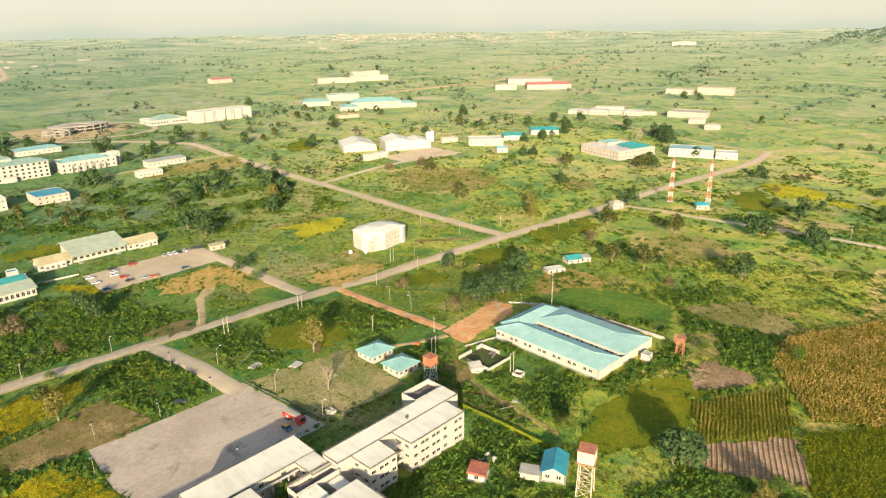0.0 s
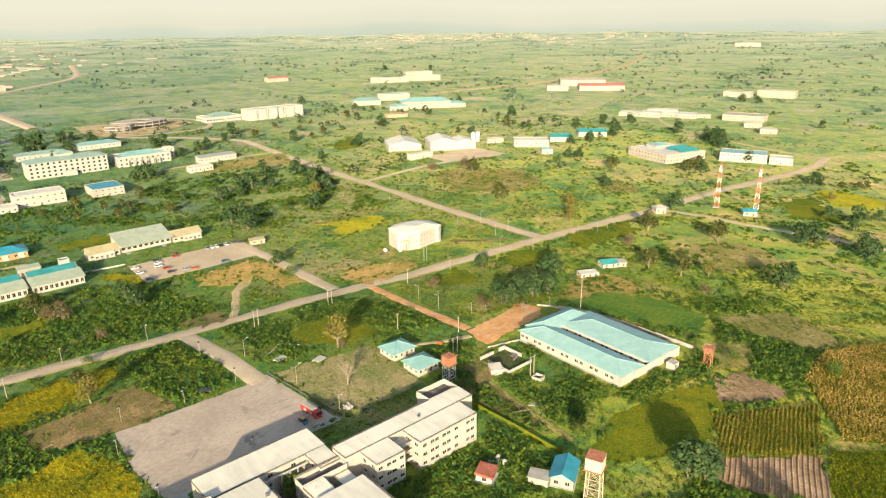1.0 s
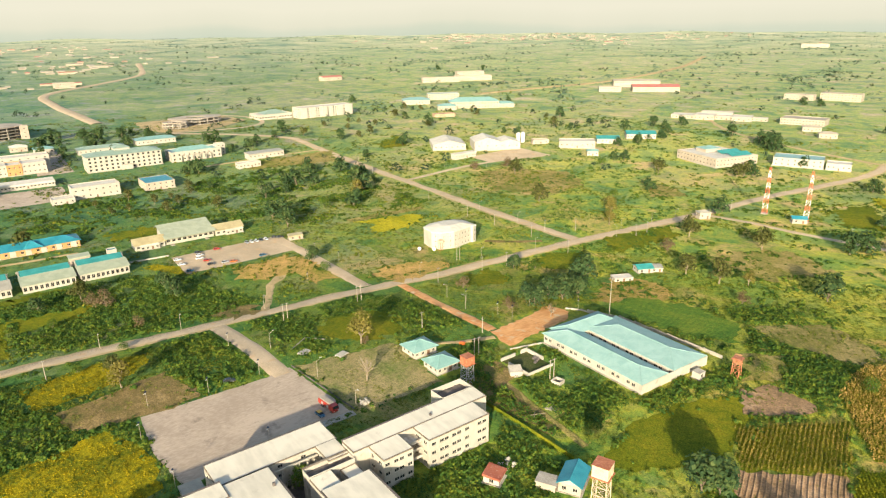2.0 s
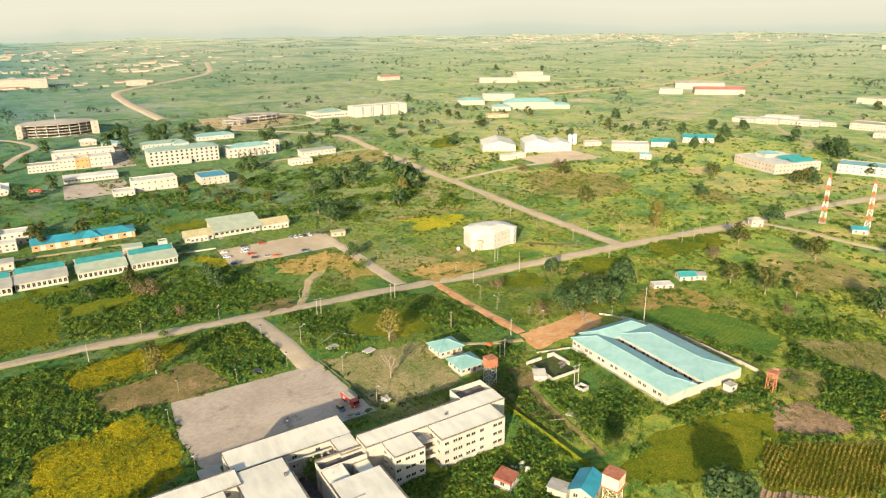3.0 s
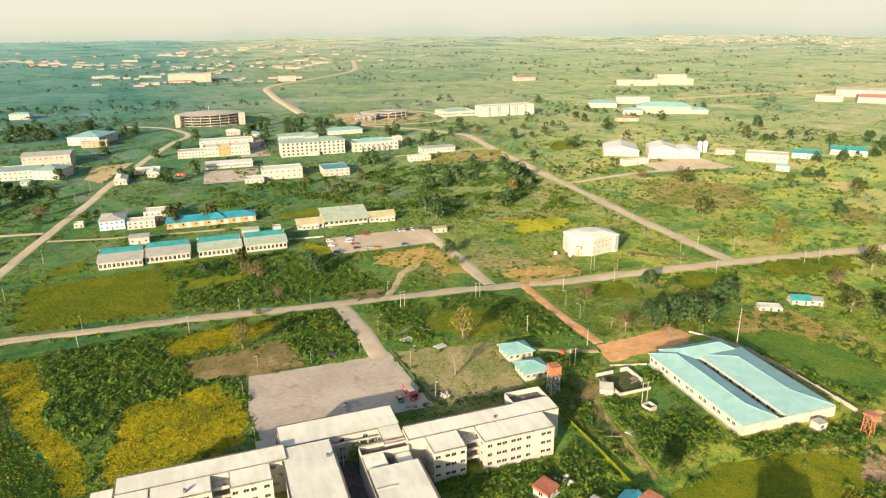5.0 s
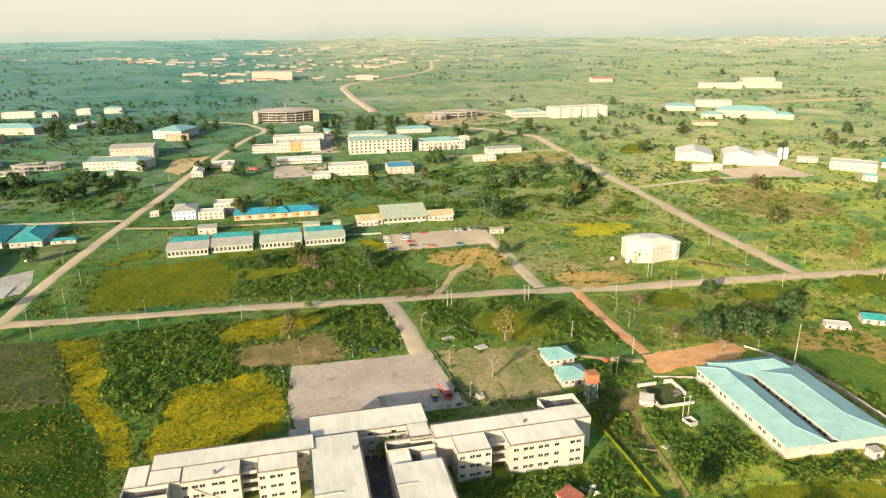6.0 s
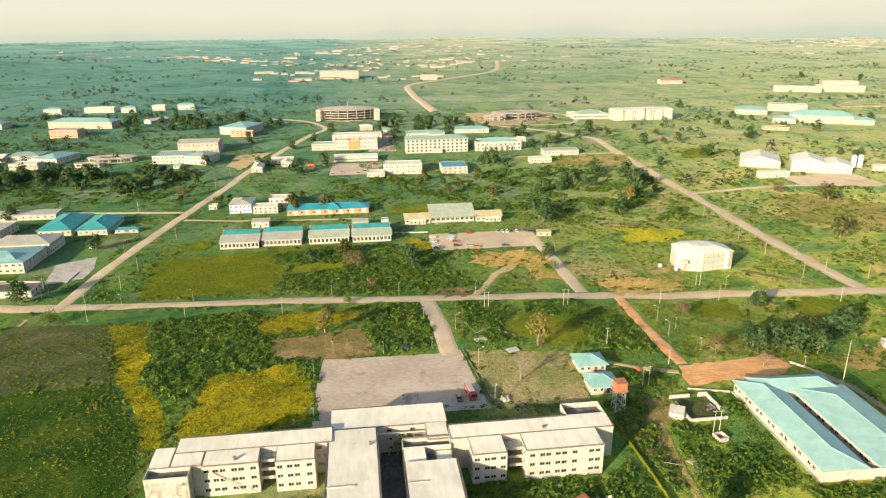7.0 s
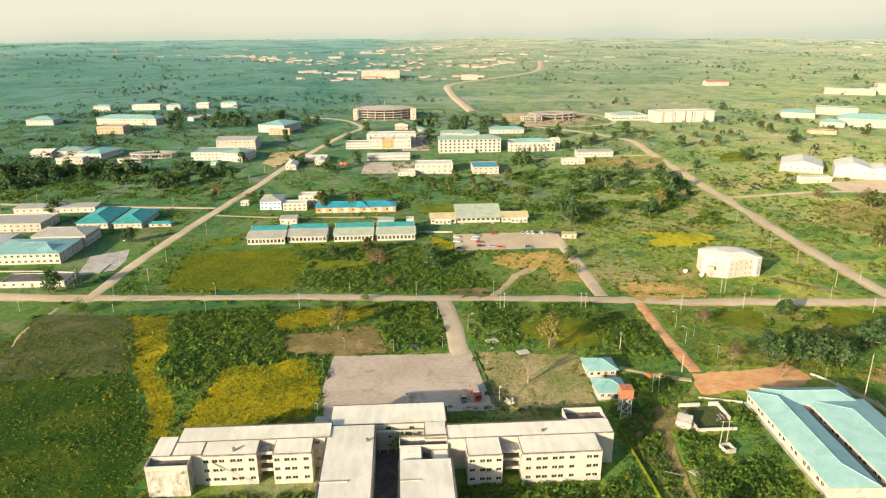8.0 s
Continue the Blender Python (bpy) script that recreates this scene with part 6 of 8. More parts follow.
wb = row_house("white_ward", "long white three-bay block with dark recesses", "building", -860, 424, 509, 24, 14, storeys=4, cols=3, side=3, roof="flat", top="roofwhite", win=(1.6, 1.4), door=False)
for u in (-16.5, 11.0):
    for s in range(4):
        for c in range(2):
            w = new("window", window_mesh(2.8, 1.9))
            w.parent = wb
            w.matrix_basis = pose(u + c * 4.2, -12.14, 0.9 + 3.4 * s, 0, 0, 0)
for u in (-36, -22, -3, 5, 21, 36):
    bm = bmesh.new()
    box(bm, u - 4.6, u + 4.6, -13.6, -12.05, -0.3, 14.6)
    part("bay", bm, M["white"], wb)
building("clinic", "white house with shallow aqua roof", "building", -900, 650, 44, 26, 7, yaw=60, cols=9, side=5, rise=3.6, top="aqua_y", wall="farwall")
building("clinic", "cream flat-roofed house behind the clinic", "building", -925, 724, 54, 24, 10, yaw=60, storeys=3, cols=10, side=4, roof="flat", top="aqua_y", wall="farwall")
building("senate_house", "broad cream house with columns and aqua roof", "building", -800, 690, 76, 26, 10, yaw=58, storeys=2, cols=16, side=5, rise=5.5, top="aqua_y", wall="farwall")
building("senate_house", "cream side wing with aqua roof", "building", -806, 642, 28, 20, 6, yaw=58, cols=6, side=4, rise=3, top="aqua_y", wall="farwall")
building("senate_house", "low cream wing with aqua roof", "building", -772, 728, 30, 18, 6, yaw=58, cols=6, side=4, rise=3, top="aqua_y", wall="farwall")
building("ruin", "ruined brown farm walls", "ruin", -745, 590, 30, 12, 4, yaw=70, cols=5, side=2, roof="flat", top="roofdark", wall="tanbrick")
building("small_house", "small white shed with flat roof on trodden ground", "shed", -196.5, 296, 10.5, 6, 2.2, yaw=62, cols=3, side=2, roof="flat", top="roofwhite", rim=0.2)
building("small_house", "small house with a blue sheet roof", "house", -198.5, 317, 8.5, 7, 2.6, yaw=62, cols=2, side=2, roof="gable", rise=1.5, top="teal")
building("small_house", "low grey-roofed lean-to beside the blue-roofed house", "shed", -194.5, 323.5, 6, 5, 2.2, yaw=50, cols=2, side=1, roof="mono", rise=0.5, top="taupe")
building("gatehouse", "small pale gatehouse at the road fork", "hut", -238.5, 438, 8, 6, 4.4, yaw=60, cols=2, side=2, roof="hip", rise=1.4, top="taupe", wall="cream")
building("roadside_stall", "small cream stall near the parking place", "kiosk", -378.5, 189.5, 9, 4, 2.6, yaw=80, cols=2, side=1, roof="mono", rise=0.5, top="ochre", wall="cream")
building("mast_hut", "small equipment hut with blue roof below the mast", "hut", -190.5, 478, 9, 6, 3.2, yaw=40, cols=2, side=1, roof="gable", rise=1.4, top="bluegreen", wall="cream")


# ---- lattice radio masts in red and white bands ----
def mast(x, y, h, w):
    t = thing("radio_mast", "red and white banded lattice radio mast", "mast", x, y, 20, group="radio masts")
    bands = 9
    for k in range(bands):
        z0, z1 = h * k / bands, h * (k + 1) / bands
        a, b = w * (1 - 0.62 * k / bands), w * (1 - 0.62 * (k + 1) / bands)
        bm = bmesh.new()
        c0, c1 = [(-a, -a), (a, -a), (a, a), (-a, a)], [(-b, -b), (b, -b), (b, b), (-b, b)]
        for i in range(4):
            j = (i + 1) % 4
            beam(bm, (*c0[i], z0), (*c1[i], z1), 0.13, n=4)
            beam(bm, (*c0[i], z0), (*c1[j], z1), 0.075, n=4)
            beam(bm, (*c0[j], z0), (*c1[i], z1), 0.075, n=4)
            beam(bm, (*c1[i], z1), (*c1[j], z1), 0.075, n=4)
        part("lattice_section", bm, M["mred" if k % 2 == 0 else "mwhite"], t)
    bm = bmesh.new()
    beam(bm, (0, 0, h), (0, 0, h + 2.5), 0.1)
    part("aerial", bm, M["galv"], t)
    for s in (0.82, 0.92):
        bm = bmesh.new()
        bmesh.ops.create_cone(bm, cap_ends=True, segments=12, radius1=0.7, radius2=0.5, depth=0.5, matrix=Matrix.Translation((0, -w * 0.6, h * s)) @ Matrix.Rotation(radians(90), 4, "X"))
        part("antenna", bm, M["mwhite"], t)
    bm = bmesh.new()
    box(bm, -w - 0.6, w + 0.6, -w - 0.6, w + 0.6, -0.5, 0.5)
    part("footing", bm, M["concrete"], t)


mast(-217, 482, 34, 1.7)
mast(-188, 482.5, 35.5, 1.7)


# ---- poles and lamps ----
def lamp_post():
    """A street lamp: a tapered pole, a curved arm and a head."""
    t = thing("street_lamp", "tall grey street lamp with a curved arm", "street lamp", -285.6, -51.5, 90, group="street lamps")
    bm = bmesh.new()
    beam(bm, (0, 0, -0.3), (0, 0, 7.2), 0.1, 0.06)
    part("pole", bm, M["polec"], t)
    bm = bmesh.new()
    for k in range(4):
        a0, a1 = k * 0.4, (k + 1) * 0.4
        beam(bm, (0, -1.5 * math.sin(a0), 7.2 + 1.0 * (1 - math.cos(a0 * 0.9)) * 0.9), (0, -1.5 * math.sin(a1), 7.2 + 1.0 * (1 - math.cos(a1 * 0.9)) * 0.9), 0.06, n=5)
    part("arm", bm, M["polec"], t)
    bm = bmesh.new()
    box(bm, -0.17, 0.17, -2.3, -1.4, 7.93, 8.1)
    bmesh.ops.bevel(bm, geom=bm.edges[:], offset=0.05, segments=1, affect="EDGES")
    part("lamp_head", bm, M["lampw"], t)
    return t


def solar_post():
    t = thing("solar_lamp", "solar lamp post with a tilted panel", "street lamp", -159.6, 49.7, 0, group="solar lamps round the yard")
    bm = bmesh.new()
    beam(bm, (0, 0, -0.3), (0, 0, 6.2), 0.07, 0.05)
    part("pole", bm, M["polec"], t)
    bm = bmesh.new()
    solid(bm, [(-0.4, -0.3, 6.15), (0.4, -0.3, 6.15), (0.4, 0.3, 6.42), (-0.4, 0.3, 6.42)], 0.05)
    part("solar_panel", bm, M["panel"], t)
    bm = bmesh.new()
    box(bm, -0.1, 0.1, -0.75, -0.12, 5.6, 5.7)
    part("lamp_head", bm, M["lampw"], t)
    return t


def power_pole():
    t = thing("power_pole", "pale concrete power pole with a crossarm", "power pole", -276.6, -110.4, 90, group="power poles")
    bm = bmesh.new()
    beam(bm, (0, 0, -0.4), (0, 0, 8.4), 0.17, 0.1)
    part("pole", bm, M["polec"], t)
    bm = bmesh.new()
    box(bm, -0.9, 0.9, -0.07, 0.07, 7.9, 8.05)
    part("crossarm", bm, M["galv"], t)
    for k in (-0.8, 0.0, 0.8):
        bm = bmesh.new()
        beam(bm, (k, 0, 8.05 if k else 8.4), (k, 0, 8.3 if k else 8.65), 0.06, n=5)
        part("insulator", bm, M["door"], t)
    return t


lp, sp, pp = lamp_post(), solar_post(), power_pole()
for x, y, yaw in ((-285, -17, 90), (-277, 52, 90), (-276.5, 85.6, 90), (-276, 125, 90), (-272, 215, 90), (-271, 259, 90), (-264, 297, 90), (-312, 327, 180), (-352, 325.5, 180), (-392, 326, 180), (-430, 347, 0), (-471, 385, 0), (-468, 432, 0),
                  (-294, -72, 270), (-381, -80, 180), (-344, -88, 180), (-258, 372, 90), (-254, 400, 90), (-230, 202, 0), (-211, 198.5, 0), (-248, 355, 270), (-249, 420, 90), (-234, 545, 90), (-225, 600, 90), (-520, 348, 0), (-570, 349, 0),
                  (-225.4, 107, 180), (-191, 111, 180), (-164, 112, 90)):
    copy_thing(lp, pose(x, y, gz(x, y), 0, 0, yaw))
for x, y in ((-190.7, 48), (-205.5, 74.8), (-207.2, 94.7), (-239.7, 94.5), (-162.6, 79.7), (-209.1, 54.7), (-196, 226), (-195.3, 205), (-187.7, 207), (-176, 238), (-219.8, 206), (-300, 160), (-320, 190), (-345, 187)):
    copy_thing(sp, pose(x, y, gz(x, y), 0, 0, 15))
for x, y, yaw in ((-267, -61, 90), (-259, -14.7, 90), (-258, 29.5, 90), (-253.5, 125.2, 90), (-253.5, 127.2, 90), (-255, 165, 90), (-255, 167.2, 90), (-255, 215, 90), (-256, 247, 90), (-253, 263, 90), (-278, 246, 90), (-278, 248.2, 90), (-246, 307, 90),
                  (-286, 327.5, 0), (-283, 312, 0), (-319, 311.6, 0), (-348, 311, 0), (-403, 316, 0), (-515, 332, 0), (-314, -61, 0), (-344, -61, 0), (-317, -101, 0), (-313, -97, 0), (-309, -99, 0), (-404, -54, 0), (-202, 167, 90),
                  (-167, 167.5, 90), (-167, 169.8, 90), (-136, 178.2, 90), (-136, 180.2, 90), (-275, 345.5, 0), (-241, 366, 0), (-240, 376, 0), (-236, 470, 90), (-231, 505, 90), (-150, 462, 0), (-110, 467, 0), (-90, 470, 0),
                  (-560, -58, 0), (-600, -52, 0), (-640, -30, 0), (-700, -5, 0), (-760, 12, 0), (-480, -100, 90), (-490, -160, 90), (-494, -210, 90)):
    copy_thing(pp, pose(x, y, gz(x, y), 0, 0, yaw))
for x, y, h in ((-163, 244.6, 18), (-182.7, 185, 7.5)):
    t = thing("aerial_pole", "tall slim pale pole beside the wall", "pole", x, y, group="tall slim poles")
    bm = bmesh.new()
    beam(bm, (0, 0, -0.3), (0, 0, h), 0.22, 0.1)
    part("pole", bm, M["polec"], t)
    bm = bmesh.new()
    box(bm, -0.6, 0.6, -0.06, 0.06, h - 1.2, h - 1.05)
    part("crossarm", bm, M["galv"], t)
fallen = thing("fallen_pole", "broken wooden pole leaning in the weeds", "pole", -122, 156, 40)
bm = bmesh.new()
beam(bm, (-3, 0, 0.2), (4.0, 0, 2.2), 0.13, 0.09)
beam(bm, (0.4, -1.5, 1.2), (0.4, 1.6, 1.3), 0.09)
part("pole", bm, M["palebark"], fallen)

# overhead line between the twin poles
wires = thing("power_line", "sagging power wires between concrete poles", "power line", -255, 125)
for a, b in (((-253.5, 126), (-255, 166)), ((-255, 166), (-255, 215)), ((-255, 215), (-256, 247)), ((-258, 29.5), (-253.5, 126)), ((-259, -14.7), (-258, 29.5)), ((-267, -61), (-259, -14.7)), ((-256, 247), (-246, 307))):
    for k in (-0.8, 0, 0.8):
        bm = bmesh.new()
        pts = []
        for i in range(7):
            u = i / 6
            x, y = a[0] + (b[0] - a[0]) * u + k, a[1] + (b[1] - a[1]) * u
            z = (gz(*a) * (1 - u) + gz(*b) * u) + 8.3 - 1.0 * 4 * u * (1 - u)
            pts.append((x + 255, y - 125, z - gz(-255, 125)))
        rings = [[bm.verts.new((p[0] + 0.018 * math.cos(c), p[1], p[2] + 0.018 * math.sin(c))) for c in (0.5, 2.6, 4.7)] for p in pts]
        for p, q in zip(rings, rings[1:]):
            for c in range(3):
                bm.faces.new((p[c], p[(c + 1) % 3], q[(c + 1) % 3], q[c]))
        part("wire", bm, M["tyre"], wires)


# ---- vehicles ----
def paint(name, c):
    return plain("car_paint_" + name, c, 0.3, 0.0, 0.05)


PAINT = {"white": paint("white", (0.7, 0.7, 0.68)), "red": paint("red", (0.4, 0.035, 0.02)), "dark": paint("dark", (0.04, 0.045, 0.05)), "silver": paint("silver", (0.36, 0.37, 0.37)),
         "blue": paint("blue", (0.03, 0.12, 0.2)), "yellow": paint("yellow", (0.6, 0.36, 0.03)), "orange": paint("orange", (0.55, 0.13, 0.03))}


def wheels(t, spots, r, w):
    for x, y in spots:
        bm = bmesh.new()
        beam(bm, (x, y - w / 2, r), (x, y + w / 2, r), r, n=12)
        tyre = part("wheel", bm, M["tyre"], t)
        bm = bmesh.new()
        s = 1 if y > 0 else -1
        beam(bm, (x, y + s * w / 2, r), (x, y + s * (w / 2 + 0.02), r), r * 0.6, n=10)
        part("rim", bm, M["rim"], tyre)


def loft(bm, profile, y0, y1, narrow=0.0):
    a = [bm.verts.new((x, y0 + narrow * z, z)) for x, z in profile]
    b = [bm.verts.new((x, y1 - narrow * z, z)) for x, z in profile]
    bm.faces.new(a)
    bm.faces.new(b[::-1])
    for i in range(len(profile)):
        j = (i + 1) % len(profile)
        bm.faces.new((a[i], b[i], b[j], a[j]))


def car(x, y, yaw, colour, label, roof=None):
    t = thing("car", label, "car", x, y, yaw, group="parked cars", z=gz(x, y) + 0.2)
    bm = bmesh.new()
    loft(bm, [(-2.15, 0.35), (2.1, 0.35), (2.15, 0.75), (1.1, 0.95), (-1.9, 1.0), (-2.2, 0.8)], -0.86, 0.86)
    part("body", bm, PAINT[colour], t)
    bm = bmesh.new()
    loft(bm, [(-1.85, 0.98), (1.15, 0.93), (0.45, 1.42), (-1.35, 1.42)], -0.92, 0.92, 0.13)
    part("cabin_glass", bm, M["glass"], t)
    bm = bmesh.new()
    loft(bm, [(-1.36, 1.425), (0.47, 1.425), (0.3, 1.5), (-1.2, 1.5)], -0.7, 0.7)
    part("roof_panel", bm, PAINT[roof or colour], t)
    for y0 in (-0.6, 0.6):
        bm = bmesh.new()
        box(bm, 2.1, 2.17, y0 - 0.18, y0 + 0.18, 0.55, 0.7)
        part("headlight", bm, M["mwhite"], t)
    wheels(t, [(-1.35, -0.8), (1.35, -0.8), (-1.35, 0.8), (1.35, 0.8)], 0.32, 0.22)


cars = (((-383, 114.8), 85, "white"), ((-373, 114.2), 80, "white"), ((-359, 114.8), 84, "blue"), ((-383, 128), 95, "white"), ((-377.5, 126.2), 92, "white"), ((-371, 128.5), 85, "red"), ((-363, 128.3), 92, "dark"), ((-389, 128.9), 90, "dark"), ((-388.5, 140.6), 88, "red"),
        ((-389, 160.3), 2, "silver"), ((-388.8, 163.4), 0, "white"), ((-388.6, 166.6), 1, "white"), ((-388.4, 169.8), 0, "dark"), ((-388.3, 173), 3, "white"), ((-388.6, 179), 60, "dark"), ((-386.5, 182.5), 75, "dark"), ((-359, 158.8), 92, "blue"), ((-361, 136.1), 88, "silver"), ((-359, 140.6), 75, "orange"))
for (x, y), yaw, c in cars:
    car(x, y, yaw, c, c + " saloon car parked on dusty tarmac")
car(-167.2, 99.8, 4, "blue", "blue saloon car with yellow roof on the tarmac yard", "yellow")
car(-208.5, 83.5, 80, "dark", "dark saloon car parked in tall weeds")
car(-391, -102, 70, "white", "white saloon car at the roadside")


def lorry(x, y, yaw, colour, label, load):
    t = thing("lorry", label, "lorry", x, y, yaw, z=gz(x, y) + 0.22)
    bm = bmesh.new()
    loft(bm, [(2.4, 0.6), (4.5, 0.6), (4.55, 1.6), (4.2, 2.7), (2.4, 2.75)], -1.2, 1.2)
    part("cab", bm, PAINT[colour], t)
    bm = bmesh.new()
    loft(bm, [(4.30, 1.7), (4.56, 1.7), (4.24, 2.6), (4.1, 2.6)], -1.05, 1.05)
    part("windscreen", bm, M["glass"], t)
    bm = bmesh.new()
    box(bm, -4.4, 2.3, -0.5, 0.5, 0.6, 0.9)
    part("chassis", bm, M["tyre"], t)
    bm = bmesh.new()
    box(bm, -4.5, 2.3, -1.25, 1.25, 0.92, 2.6)
    part("body", bm, PAINT[colour], t)
    bm = bmesh.new()
    box(bm, -4.3, 2.1, -1.05, 1.05, 2.604, 2.95)
    bmesh.ops.bevel(bm, geom=bm.edges[:], offset=0.1, segments=1, affect="EDGES")
    part("load", bm, load, t, "pale flat roof load")
    for k in range(4):
        bm = bmesh.new()
        box(bm, -4.2 + k * 1.6, -3.0 + k * 1.6, -1.29, -1.255, 1.1, 2.2)
        part("locker_door", bm, PAINT["silver" if k % 2 else colour], t)
    for y0 in (-0.85, 0.85):
        bm = bmesh.new()
        box(bm, 4.52, 4.6, y0 - 0.18, y0 + 0.18, 0.9, 1.15)
        part("headlight", bm, M["mwhite"], t)
    wheels(t, [(-3.3, -1.1), (-2.1, -1.1), (3.3, -1.1), (-3.3, 1.1), (-2.1, 1.1), (3.3, 1.1)], 0.5, 0.3)


lorry(-169.5, 104.3, 6, "red", "red fire lorry with pale roof parked on the tarmac", M["cream"])
lorry(-628, 21, 80, "red", "red lorry parked between campus houses", M["redroof"])
for x, y, c in ((-201.5, 127, "white"), (-212.8, 116, "white")):
    t = thing("well_cover", "low white concrete cover in the grass", "slab", x, y, 20)
    bm = bmesh.new()
    box(bm, -1.6, 1.6, -2.4, 2.4, -0.1, 0.7)
    bmesh.ops.bevel(bm, geom=bm.edges[:], offset=0.08, segments=1, affect="EDGES")
    part("cover", bm, M["white"], t)
t = thing("digger_bucket", "orange scrap machine part on bare earth", "scrap", -179, 171, 30)
bm = bmesh.new()
box(bm, -1.2, 1.2, -0.8, 0.8, 0, 1.1)
bmesh.ops.bevel(bm, geom=bm.edges[:], offset=0.25, segments=2, affect="EDGES")
part("scrap", bm, PAINT["orange"], t)

# ---- plants ----
RNG = np.random.default_rng(11)


def inside(x, y, poly):
    """Which of the points lie in the polygon."""
    hit = np.zeros(len(x), bool)
    for (ax, ay), (bx, by) in zip(poly, poly[1:] + poly[:1]):
        cross = (ay > y) != (by > y)
        with np.errstate(divide="ignore", invalid="ignore"):
            hit ^= cross & (x < (bx - ax) * (y - ay) / (by - ay) + ax)
    return hit


PAVED_XY = np.array(PAVED)
HARD = [LOT, PARK, YARD, SHEDYARD]
FIXED = [(-131, 74, 68, 9.5, 90), (-118, 74, 19, 21, 90), (-124, 124, 12, 3.5, 90), (-127.4, 32, 22, 3, 90), (-124.4, 12.6, 6.2, 2.6, 90), (-139, 134, 7, 4, 90), (-145, 74, 19, 7, 90), (-133.5, 216.5, 20.5, 27, 87.6), (-308.5, 263, 17, 14, 90), (-428, 133.5, 37, 15, 90), (-390, 33, 55, 12, 90), (-377, -150, 62, 32, 90), (-150.5, 180.5, 8, 8, 90), (-175, 208, 27, 12, 90)]


def clear(x, y, margin=0.0):
    """Which of the points lie off the roads, yards and houses."""
    ok = np.ones(len(x), bool)
    for i in range(0, len(x), 2000):
        s = slice(i, i + 2000)
        d = np.hypot(x[s, None] - PAVED_XY[None, :, 0], y[s, None] - PAVED_XY[None, :, 1]) - PAVED_XY[None, :, 2]
        ok[s] &= d.min(1) > margin
    for poly in HARD:
        ok &= ~inside(x, y, poly)
    for bx, by, l, w, yaw in FIXED + BUILT:
        c, s_ = math.cos(radians(yaw)), math.sin(radians(yaw))
        u, v = (x - bx) * c + (y - by) * s_, -(x - bx) * s_ + (y - by) * c
        ok &= ~((np.abs(u) < l + margin) & (np.abs(v) < w + margin))
    return ok


def in_poly(poly, density):
    xs, ys = [p[0] for p in poly], [p[1] for p in poly]
    m = int((max(xs) - min(xs)) * (max(ys) - min(ys)) * density)
    x, y = RNG.uniform(min(xs), max(xs), m), RNG.uniform(min(ys), max(ys), m)
    k = inside(x, y, poly)
    return x[k], y[k]


def in_rows(poly, heading, gap, step, wander=0.2, bend=0.0):
    """Plants in rows across a polygon, gap metres apart."""
    cx, cy = np.mean([p[0] for p in poly]), np.mean([p[1] for p in poly])
    R = max(math.hypot(p[0] - cx, p[1] - cy) for p in poly)
    u, v = np.meshgrid(np.arange(-R, R, step), np.arange(-R, R, gap))
    u, v = u.ravel() + RNG.normal(0, step * 0.3, u.size), v.ravel() + RNG.normal(0, wander, u.size)
    v = v + bend * np.sin(u / 14)
    c, s = math.cos(radians(heading)), math.sin(radians(heading))
    x, y = cx + u * c - v * s, cy + u * s + v * c
    k = inside(x, y, poly)
    return x[k], y[k]


def spray(n, rx, rz, leaf, upright=0.35, base=0.1, stray=0.3):
    """n leaf quads over a dome of radius rx and height rz: an array of corners."""
    a, h = RNG.uniform(0, 2 * np.pi, n), RNG.uniform(0, 1, n)
    r = np.sqrt(1 - h * h) * RNG.uniform(0.55, 1.0, n)
    c = np.stack([r * np.cos(a) * rx, r * np.sin(a) * rx, base + h * rz * RNG.uniform(0.7, 1.05, n)], -1)
    nrm = np.stack([np.cos(a) * r, np.sin(a) * r, h + upright], -1) + RNG.normal(0, stray, (n, 3))
    nrm /= np.linalg.norm(nrm, axis=1, keepdims=True)
    t = np.cross(nrm, RNG.normal(0, 1, (n, 3)))
    t /= np.linalg.norm(t, axis=1, keepdims=True)
    b = np.cross(nrm, t)
    s, w = leaf * RNG.uniform(0.6, 1.35, (n, 1)), RNG.uniform(0.45, 0.8, (n, 1))
    tip = nrm * s * 0.25
    return np.stack([c - t * s, c + b * s * w - tip * 0.3, c + t * s + tip, c - b * s * w - tip * 0.3], 1).reshape(-1, 3)


def stuff(name, label, category, x, y, material, templates, size, tall=(0.8, 1.2)):
    """Many plants of one kind as one object."""
    m = len(x)
    which = RNG.integers(0, len(templates), m)
    out = []
    z = ter(x, y)
    for k, t in enumerate(templates):
        g = which == k
        q = int(g.sum())
        s, h, a = RNG.uniform(size[0], size[1], (q, 1)), RNG.uniform(tall[0], tall[1], (q, 1)), RNG.uniform(0, 2 * np.pi, (q, 1))
        c, n = np.cos(a), np.sin(a)
        vx, vy, vz = t[None, :, 0] * s, t[None, :, 1] * s, t[None, :, 2] * s * h
        out.append(np.stack([vx * c - vy * n + x[g][:, None], vx * n + vy * c + y[g][:, None], vz + z[g][:, None]], -1).reshape(-1, 3))
    v = np.concatenate(out)
    ob = quick_mesh(name, v, np.arange(len(v)).reshape(-1, 4), material)
    return tagged(ob, label, category, kind="stuff")


